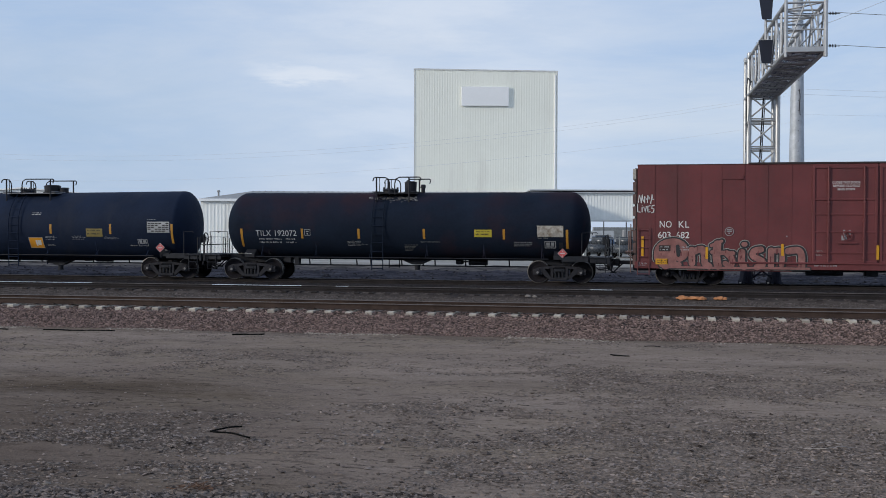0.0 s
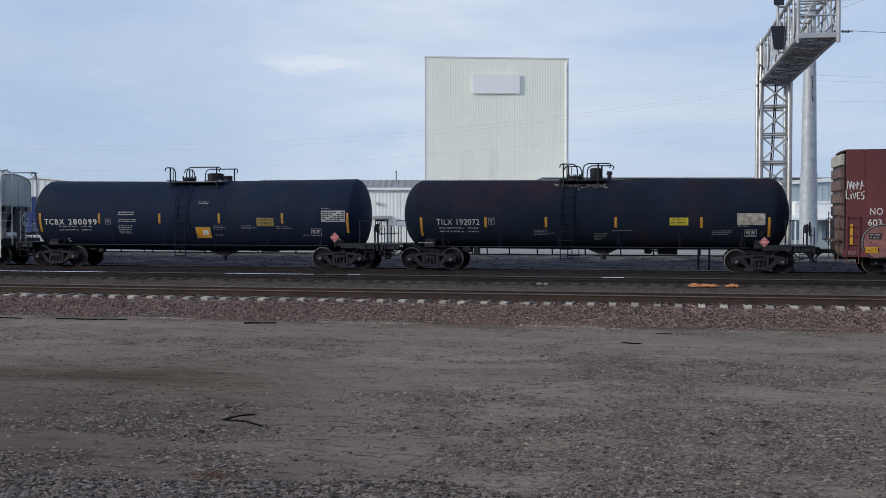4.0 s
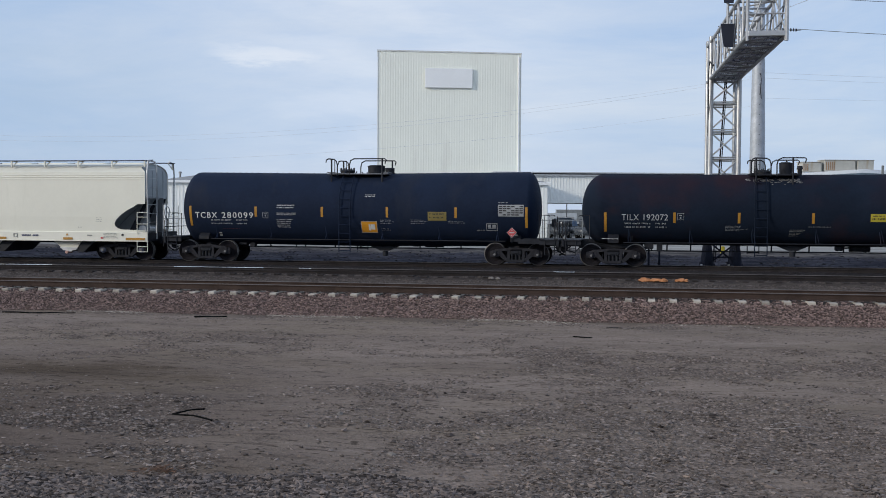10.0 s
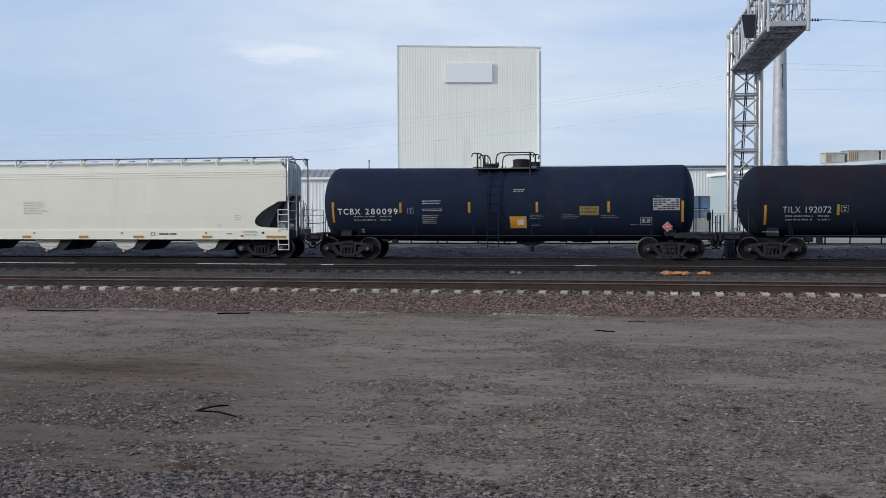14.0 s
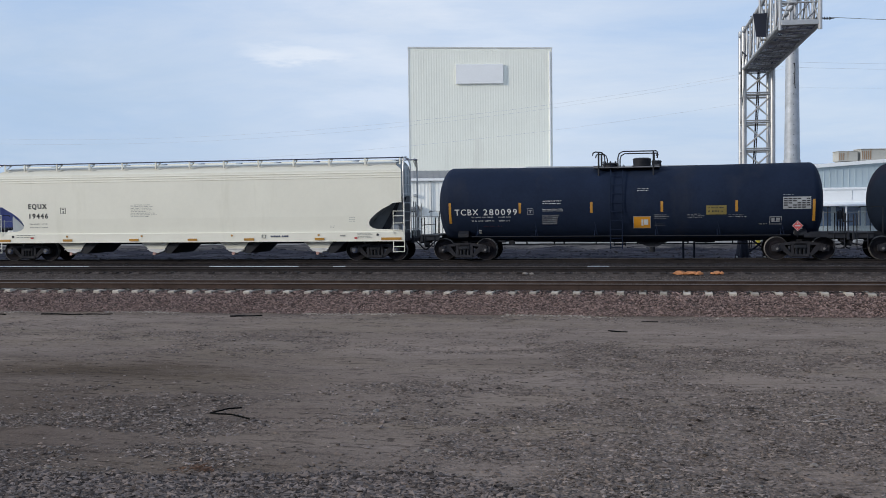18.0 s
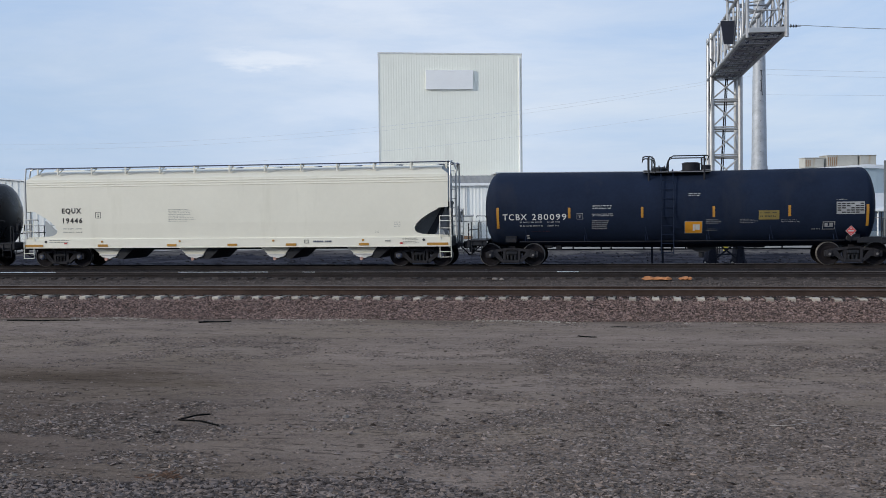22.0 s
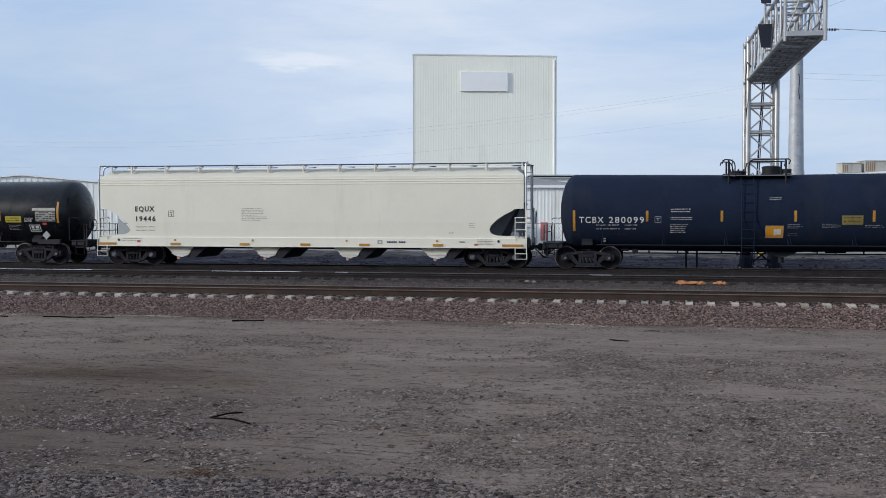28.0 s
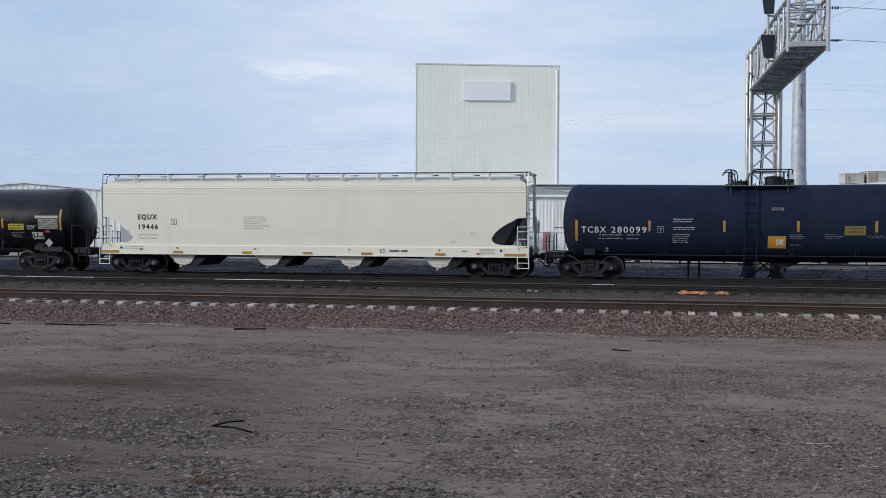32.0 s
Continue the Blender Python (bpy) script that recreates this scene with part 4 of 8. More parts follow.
    part("brake_pipe", bm, M_BLACK, car)
    bm = bmesh.new()
    rod(bm, (2.7, 0.2, 0.82), (3.5, 0.2, 0.82), 0.15, n=16)
    for x in (2.8, 3.4):
        rod(bm, (x, 0.2, 0.9), (x, 0.2, 1.1), 0.025)
    part("brake_reservoir", bm, M_BLACK, car)
    bm = bmesh.new()
    box(bm, 2.15, 2.45, 0.0, 0.35, 0.70, 0.95, 0.04)
    rod(bm, (2.40, 0.2, 0.82), (2.72, 0.2, 0.82), 0.03)
    part("brake_valve", bm, M_BLACK, car)
    bm = bmesh.new()
    box(bm, -4.95, -4.72, -0.5, -0.2, 0.62, 0.98, 0.02)
    part("slack_adjuster_box", bm, M_BLACK, car)
    bm = bmesh.new()
    box(bm, -5.45, -5.08, -0.5, -0.1, 0.72, 0.98, 0.03)
    part("brake_lever_box", bm, M_BLACK, car)
    bm = bmesh.new()
    zb = cz - sink - r
    prism(bm, [(ladder + 0.55, zb + 0.1), (ladder + 2.2, zb + 0.1), (ladder + 1.58, zb - 0.18), (ladder + 1.22, zb - 0.18)], "y", -0.20, 0.20)
    rod(bm, (ladder + 1.4, 0, zb - 0.2), (ladder + 1.4, 0, zb - 0.42), 0.12, n=14)
    part("bottom_outlet", bm, M_BLACK, car)
    # ladders
    for y in (-1, 1):
        bm = bmesh.new()
        half_w = 0.24
        outer = r + 0.075
        pts = [(cz + outer * math.cos(a), outer * math.sin(a)) for a in np.linspace(0.30, 1.65, 12)]
        pts = [(z, yy) for z, yy in pts] + [(0.48, outer - 0.04)]
        for s in (-1, 1):
            for (z0, y0), (z1, y1) in zip(pts, pts[1:]):
                rod(bm, (ladder + s * half_w, y * y0, z0), (ladder + s * half_w, y * y1, z1), 0.022, n=6)
        for z in np.arange(0.55, cz + r * 0.92, 0.36):
            yy = outer * math.sqrt(max(0, 1 - min(1, max(0, z - cz) / outer) ** 2)) if z > cz else outer
            rod(bm, (ladder - half_w, y * yy, z), (ladder + half_w, y * yy, z), 0.016, n=6)
        part("ladder", bm, paint, car)
    # top platform and its rails
    x0, x1 = deck
    zt = cz - sink + r
    bm = bmesh.new()
    for y in (-0.72, 0.72):
        box(bm, x0, x1, y - 0.30, y + 0.30, zt - 0.06, zt - 0.02, 0.008)
    box(bm, x0, x0 + 0.3, -1.0, 1.0, zt + 0.0, zt + 0.04, 0.008)
    box(bm, x1 - 0.3, x1, -1.0, 1.0, zt + 0.0, zt + 0.04, 0.008)
    part("top_platform", bm, seam_ring, car, "dusty steel grating platform")
    top = zt + (0.64 if vent else 0.60)
    l0, l1, lp, r0, r1, rp = rails
    for y in (-1.0, 1.0):
        bm = bmesh.new()
        bent(bm, [(l0, y, top - 0.16), (l0 + 0.03, y, top - 0.04), (l0 + 0.12, y, top), (l1 - 0.16, y, top - 0.02), (l1 - 0.05, y, top - 0.09), (l1, y, top - 0.24), (l1, y, zt - 0.1)], 0.026, 8)
        rod(bm, (lp, y, zt - 0.42), (lp, y, top), 0.036)
        rod(bm, (lp + 0.14, y, zt - 0.1), (lp + 0.14, y, top), 0.018)
        part("platform_railing", bm, M_BLACK, car)
        bm = bmesh.new()
        bent(bm, [(r0, y, zt - 0.1), (r0, y, top - 0.26), (r0 + 0.05, y, top - 0.08), (r0 + 0.20, y, top), (r1 - 0.06, y, top), (r1, y, top - 0.05), (r1 - 0.05, y, top - 0.20)], 0.026, 8)
        rod(bm, (rp, y, zt - 0.42), (rp, y, top), 0.036)
        part("platform_railing", bm, M_BLACK, car)
    # hood over the valves, manway, vent
    bm = bmesh.new()
    lo, hi, up = hood
    c = (lo + hi) / 2
    rr = (hi - lo) / 2
    rod(bm, (c, 0, zt - 0.1), (c, 0, zt + 0.05), rr + 0.05, n=24)
    rod(bm, (c, 0, zt + 0.05), (c, 0, zt + up), rr * 0.96, rr, n=24)
    rod(bm, (c, 0, zt + up), (c, 0, zt + up + 0.05), rr + 0.03, rr - 0.1, n=24)
    part("valve_hood", bm, M_BLACK, car)
    if not vent:
        bm = bmesh.new()
        rod(bm, (hi + 0.22, 0, zt - 0.1), (hi + 0.22, 0, zt + 0.20), 0.20, n=18)
        rod(bm, (hi + 0.22, 0, zt + 0.20), (hi + 0.22, 0, zt + 0.25), 0.23, 0.18, n=18)
        part("valve_cover", bm, M_BLACK, car)
    bm = bmesh.new()
    lo, hi = manway
    c, rr = (lo + hi) / 2, (hi - lo) / 2
    rod(bm, (c, 0.05, zt - 0.1), (c, 0.05, zt + 0.12), rr, n=20)
    rod(bm, (c, 0.05, zt + 0.12), (c, 0.05, zt + 0.19), rr + 0.06, rr - 0.06, n=20)
    for k in range(8):
        a = 2 * math.pi * k / 8
        rod(bm, (c + rr * math.cos(a), 0.05 + rr * math.sin(a), zt + 0.05), (c + rr * math.cos(a), 0.05 + rr * math.sin(a), zt + 0.25), 0.025, n=6)
    part("manway", bm, M_BLACK, car)
    if vent:
        bm = bmesh.new()
        rod(bm, (vent, 0, zt - 0.1), (vent, 0, zt + 0.22), 0.085, n=12)
        rod(bm, (vent, 0, zt + 0.22), (vent, 0, zt + 0.36), 0.13, 0.10, n=12)
        part("relief_valve", bm, M_BLACK, car)
    # hand brake on the near end
    bm = bmesh.new()
    e = coupler_half - 0.3
    rod(bm, (e, -0.62, 1.08), (e, -0.62, 1.95), 0.03)
    lathe_ring(bm, (e + 0.10, -0.62, 1.75), 0.27, 0.02)
    box(bm, e - 0.12, e + 0.04, -0.74, -0.5, 1.58, 1.92, 0.03)
    part("hand_brake", bm, M_BLACK, car)
    make_truck(car, -truck_at)
    make_truck(car, truck_at)
    make_couplers(car, coupler_half)

    def face(z, x=0.0):
        return -math.sqrt(max(0.01, r * r - (z - cz + sink * (1 - abs(x) / half)) ** 2))
    return car, face


def lathe_ring(bm, c, r, t, n=18):
    """A hand wheel in the plane across the track."""
    pts = [(c[0], c[1] + r * math.cos(2 * math.pi * k / n), c[2] + r * math.sin(2 * math.pi * k / n)) for k in range(n + 1)]
    bent(bm, pts, t, 6)
    for k in range(0, n, 6):
        rod(bm, c, pts[k], t * 0.8)
    return bm


TANK_A, face_a = make_tank_car(-3.82, "black tank car with reddish faded paint and white lettering", M_TANK_RUST, 1.45, 2.35, 7.87, 6.70, 8.85, 0.03,
                               -0.93, (-1.30, 0.60), (-0.10, 0.42, 0.46), (-1.06, -0.42), 0.71, M_BLACK, (-1.26, -0.53, -1.10, -0.30, 0.83, 0.32), ((-8.02, 0.87), (7.90, 0.80)))
TANK_B, face_b = make_tank_car(-21.23, "navy-black tank car with amber strips and an orange square", M_TANK_NAVY, 1.56, 2.33, 7.94, 6.74, 8.60, 0.07,
                               -0.42, (-1.36, 1.30), (0.20, 0.94, 0.32), (-1.02, -0.42), 0.0, M_DECK, (-1.40, -0.90, -1.15, -0.37, 1.22, 1.05), ((-7.92, 0.62), (7.70, 0.52)))
TANK_C, face_c = make_tank_car(-58.72, "glossy black tank car with amber tape and white panels", M_TANK_GLOSS, 1.47, 2.30, 7.95, 6.02, 8.70, 0.04,
                               -0.42, (-1.36, 1.30), (0.18, 0.80, 0.30), (-1.0, -0.55), 0.0, M_DECK, (-1.40, -0.90, -1.15, -0.37, 1.22, 1.05), ((-7.95, 0.62), (7.82, 0.62)))


def tape(car, face, xs, tall, short, lean=0.0):
    for i, x in enumerate(xs):
        z0, z1 = tall if i in (0, len(xs) - 1) else short
        sheet("reflector", [(x - 0.05, x + 0.05, z0, z1)], M_YELLOW, car, face, label="amber reflective strip")


tape(TANK_A, face_a, (-7.02, -4.28, -1.77, 1.06, 4.44, 7.04), (1.43, 2.21), (1.80, 2.22))
tape(TANK_B, face_b, (-7.25, -4.33, -1.42, 1.38, 4.28, 7.20), (1.55, 2.40), (1.95, 2.38))
tape(TANK_C, face_c, (-7.2, -4.3, -1.4, 1.4, 4.3, 7.18), (1.86, 2.80), (1.95, 2.38))

# ---------------- covered hopper ----------------
HOPPER_X, HOP_H = -39.95, 9.52


def hopper_section():
    """Half outline of the body, (y, z), from the sill up over the roof."""
    return [(-1.56, 1.20), (-1.595, 1.9), (-1.60, 2.6), (-1.60, 3.50), (-1.612, 3.515), (-1.612, 3.54), (-1.60, 3.555), (-1.60, 3.60), (-1.612, 3.615), (-1.612, 3.64), (-1.60, 3.655), (-1.60, 3.70), (-1.612, 3.715), (-1.612, 3.74), (-1.60, 3.755), (-1.595, 3.84),
            (-1.54, 3.89), (-1.36, 4.04), (-0.95, 4.165), (-0.5, 4.235), (0.0, 4.265)]


def face_h(z, x=0.0):
    return -float(np.interp(z, [0.8, 1.24, 1.25, 1.9, 2.6, 3.2], [1.63, 1.63, 1.563, 1.595, 1.60, 1.60]))


# plates in the cut corners, the recess's shade put into their colour
M_HOPPER_DARK = surface("hopper_recess_shade", (0.19, 0.20, 0.21), 0.65, vary=0.2, size=2, fine=10, bump=0.05)
M_GATECAP = surface("rusty_pink_cap", (0.40, 0.24, 0.20), 0.7, vary=0.35, fine=20)


def make_hopper():
    car = thing("covered_hopper", pose(HOPPER_X, TRAIN_Y, 0), "cream covered hopper car with black lettering and amber strips", "hopper car", "freight cars of the train")
    sec = hopper_section()
    ring = sec + [(-y, z) for y, z in sec[-2::-1]]
    # the body sheets: sides cut back in a curve at their lower ends
    bm = bmesh.new()

    def cut(z):
        """How far the side sheet is cut back from the end at a height."""
        return float(np.interp(z, [1.32, 1.36, 1.42, 1.5, 1.62, 1.8, 2.0, 2.2, 2.35, 2.45, 2.47], [0, 1.08, 1.28, 1.38, 1.42, 1.33, 1.12, 0.82, 0.52, 0.38, 0]))
    zs_low = [1.20, 1.32, 1.36, 1.42, 1.5, 1.56, 1.62, 1.7, 1.8, 1.9, 2.0, 2.1, 2.2, 2.28, 2.35, 2.45, 2.47]
    outline = [(-float(np.interp(z, [1.2, 1.9, 2.6], [1.56, 1.595, 1.60])), z) for z in zs_low] + sec[2:]
    full = outline + [(-y, z) for y, z in outline[-2::-1]]
    rows = []
    n_along = 40
    for i, (y, z) in enumerate(full):
        c = cut(z) + float(np.interp(y, [-1.58, -1.30], [0.10, 0.45]))     # the roof and far side stop at the end sheets
        xs = np.linspace(-HOP_H + c, HOP_H - c, n_along)
        rows.append([bm.verts.new((x, y, z)) for x in xs])
    for a, b in zip(rows, rows[1:]):
        for k in range(n_along - 1):
            bm.faces.new((a[k], a[k + 1], b[k + 1], b[k]))
    bmesh.ops.recalc_face_normals(bm, faces=bm.faces)
    body = part("body", bm, M_CREAM, car)
    body.modifiers.new("thickness", "SOLIDIFY").thickness = 0.012
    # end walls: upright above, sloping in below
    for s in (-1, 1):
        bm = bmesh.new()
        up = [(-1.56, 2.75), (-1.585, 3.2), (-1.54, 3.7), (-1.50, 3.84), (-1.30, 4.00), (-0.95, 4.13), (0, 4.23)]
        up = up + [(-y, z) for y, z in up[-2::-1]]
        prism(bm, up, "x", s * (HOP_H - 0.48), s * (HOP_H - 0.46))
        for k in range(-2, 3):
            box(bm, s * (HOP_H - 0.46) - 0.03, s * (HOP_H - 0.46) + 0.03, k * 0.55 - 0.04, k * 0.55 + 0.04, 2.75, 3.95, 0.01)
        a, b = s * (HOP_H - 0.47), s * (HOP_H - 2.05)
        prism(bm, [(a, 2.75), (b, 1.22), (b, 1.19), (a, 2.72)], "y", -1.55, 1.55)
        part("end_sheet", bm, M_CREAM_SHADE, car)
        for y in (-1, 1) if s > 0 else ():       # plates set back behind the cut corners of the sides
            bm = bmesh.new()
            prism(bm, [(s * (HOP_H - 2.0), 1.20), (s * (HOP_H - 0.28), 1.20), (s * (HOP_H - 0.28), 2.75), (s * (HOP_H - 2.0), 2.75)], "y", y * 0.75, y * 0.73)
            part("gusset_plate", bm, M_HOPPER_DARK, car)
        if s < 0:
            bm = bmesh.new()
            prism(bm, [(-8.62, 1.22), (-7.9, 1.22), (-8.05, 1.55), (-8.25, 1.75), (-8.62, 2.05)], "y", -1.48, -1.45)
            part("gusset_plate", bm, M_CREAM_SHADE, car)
        bm = bmesh.new()
        for y in (-0.9, 0.0, 0.9) if s > 0 else ():
            prism(bm, [(s * (HOP_H - 0.34), 2.70), (s * (HOP_H - 0.25), 2.70), (s * (HOP_H - 0.85), 1.20), (s * (HOP_H - 1.2), 1.20)], "y", y - 0.04, y + 0.04)
        box(bm, s * (HOP_H - 0.9) - 0.75, s * (HOP_H - 0.9) + 0.75, -1.5, 1.5, 1.10, 1.16, 0.01)
        part("end_frame", bm, M_BLACK, car)
    # sills
    for s in (-1, 1):
        bm = bmesh.new()
        box(bm, -HOP_H, HOP_H, s * 1.50, s * 1.62, 0.865, 1.245, 0.015)
        box(bm, -HOP_H, HOP_H, s * 1.40, s * 1.64, 0.835, 0.875, 0.008)
        part("side_sill", bm, M_CREAM, car)
    bm = bmesh.new()
    box(bm, -HOP_H - 0.1, HOP_H + 0.1, -0.3, 0.3, 0.72, 1.05, 0.02)
    for s in (-1, 1):
        box(bm, s * (HOP_H - 0.05) - 0.06, s * (HOP_H - 0.05) + 0.06, -1.58, 1.58, 0.84, 1.24, 0.01)
        box(bm, s * 8.12 - 0.25, s * 8.12 + 0.25, -1.35, 1.35, 0.84, 1.1, 0.02)
    part("centre_sill", bm, M_BLACK, car)
    # outlets
    for x in (-5.75, -1.76, 1.93, 5.73):
        bm = bmesh.new()
        t = [bm.verts.new((x + (0.70 if dx > 0 else -0.80), dy * 1.44, 0.95)) for dx, dy in ((-1, -1), (1, -1), (1, 1), (-1, 1))]
        b = [bm.verts.new((x + dx * 0.38, dy * 1.28, 0.53)) for dx, dy in ((-1, -1), (1, -1), (1, 1), (-1, 1))]
        for k in range(4):
            bm.faces.new((t[k], t[(k + 1) % 4], b[(k + 1) % 4], b[k]))
        bm.faces.new(t[::-1])
        bm.faces.new(b)
        bmesh.ops.recalc_face_normals(bm, faces=bm.faces)
        hop = part("hopper_outlet", bm, M_CREAM, car)
        bm = bmesh.new()
        prism(bm, [(x - 0.40, 0.54), (x + 0.40, 0.54), (x + 0.33, 0.44), (x + 0.16, 0.42), (x + 0.12, 0.37), (x - 0.10, 0.36), (x - 0.15, 0.41), (x - 0.30, 0.44)], "y", -1.33, 1.33)
        for s in (-1, 1):
            box(bm, x - 0.42, x + 0.42, s * 1.31, s * 1.36, 0.51, 0.555, 0.005)
        part("gate", bm, M_WHITE, hop)
        bm = bmesh.new()
        rod(bm, (x - 0.04, -1.46, 0.345), (x - 0.04, -1.0, 0.345), 0.05, n=14)
        rod(bm, (x - 0.04, -1.48, 0.345), (x - 0.04, -1.45, 0.345), 0.070, n=14)
        part("gate_cap", bm, M_GATECAP, hop)
        bm = bmesh.new()
        prism(bm, [(x + 0.40, 0.95), (x + 1.34, 0.95), (x + 0.90, 0.55), (x + 0.66, 0.34), (x + 0.42, 0.36), (x + 0.40, 0.6)], "y", -1.30, 1.15)
        part("slope_sheet", bm, M_BLACK, hop)
    # roof walk on brackets, roof hatches
    for s in (-1, 1):
        bm = bmesh.new()
        box(bm, -HOP_H + 0.05, HOP_H - 0.05, s * 1.0, s * 1.52, 4.335, 4.365, 0.006)
        part("roof_walk", bm, M_GRATE, car)
        for x in [-8.92] + [-7.96 + 1.581 * k for k in range(11)] + [9.35]:
            bm = bmesh.new()
            box(bm, x - 0.035, x + 0.035, s * 1.46, s * 1.51, 4.05, 4.34, 0.008)
            rod(bm, (x, s * 1.46, 4.325), (x, s * 1.0, 4.325), 0.022)
            rod(bm, (x, s * 1.44, 4.08), (x, s * 1.02, 4.32), 0.018)
            part("walk_bracket", bm, M_CREAM, car)
    for k in range(10):
        bm = bmesh.new()
        x = -HOP_H + 1.5 + k * (2 * HOP_H - 3.0) / 9
        box(bm, x - 0.75, x + 0.75, -0.35, 0.35, 4.19, 4.30, 0.03)
        part("hatch_cover", bm, M_CREAM, car)
    # end ladders, corner grabs, bent rails
    for s in (-1, 1):
        for y in (-1, 1):
            bm = bmesh.new()
            e = s * (HOP_H - (0.02 if y < 0 else 0.12))
            bent(bm, [(e, y * 1.50, 1.2), (e, y * 1.56, 3.80), (e, y * 1.46, 4.34), (e, y * 1.0, 4.39)], 0.035, 8)
            if y < 0:           # the climbing ladder stands at one corner of each end
                bent(bm, [(e + s * 0.15, y * 0.90, 0.95), (e + s * 0.15, y * 0.90, 4.05), (e + s * 0.08, y * 0.92, 4.30), (e - s * 0.2, y * 0.95, 4.39)], 0.035, 8)
                for z in np.arange(1.3, 4.2, 0.38):
                    rod(bm, (e, y * 1.50, z), (e + s * 0.15, y * 0.90, z), 0.015)
            part("end_ladder", bm, M_GALV, car)
            bm = bmesh.new()
            x0, x1 = s * (HOP_H + 0.03), s * (HOP_H - 0.44)
            for x in (x0, x1):
                rod(bm, (x, y * 1.66, 0.42 if x == x0 else 1.15), (x, y * 1.66, 2.42 if x == x0 else 2.12), 0.018)
            for z in (1.3, 1.6, 1.9, 2.1):
                rod(bm, (x0, y * 1.66, z), (x1, y * 1.66, z), 0.016)
            bent(bm, [(x0, y * 1.66, 0.84), (x0, y * 1.66, 0.40), (x1, y * 1.66, 0.40), (x1, y * 1.66, 0.84)], 0.02)
            rod(bm, (x0, y * 1.66, 0.62), (x1, y * 1.66, 0.62), 0.016)
            part("side_grab", bm, M_CREAM, car)
    bm = bmesh.new()
    for y in (-0.2, 0.2):
        rod(bm, (HOP_H + 0.1, y, 1.0), (HOP_H + 0.1, y, 2.5), 0.03)
    lathe_ring(bm, (HOP_H + 0.22, 0, 2.1), 0.27, 0.02)
    rod(bm, (HOP_H - 0.55, -0.9, 1.35), (HOP_H - 0.55, 0.3, 1.35), 0.18, n=14)
    part("hand_brake", bm, M_GALV, car)
    make_truck(car, -8.12, M_BLUE)
    make_truck(car, 8.12, M_BLUE)
    make_couplers(car, 10.10)
    return car


HOPPER = make_hopper()

# ---------------- box car ----------------
BOX_X, BOX_H = 15.20, 9.25


def face_box(z, x=0.0):
    return -1.60


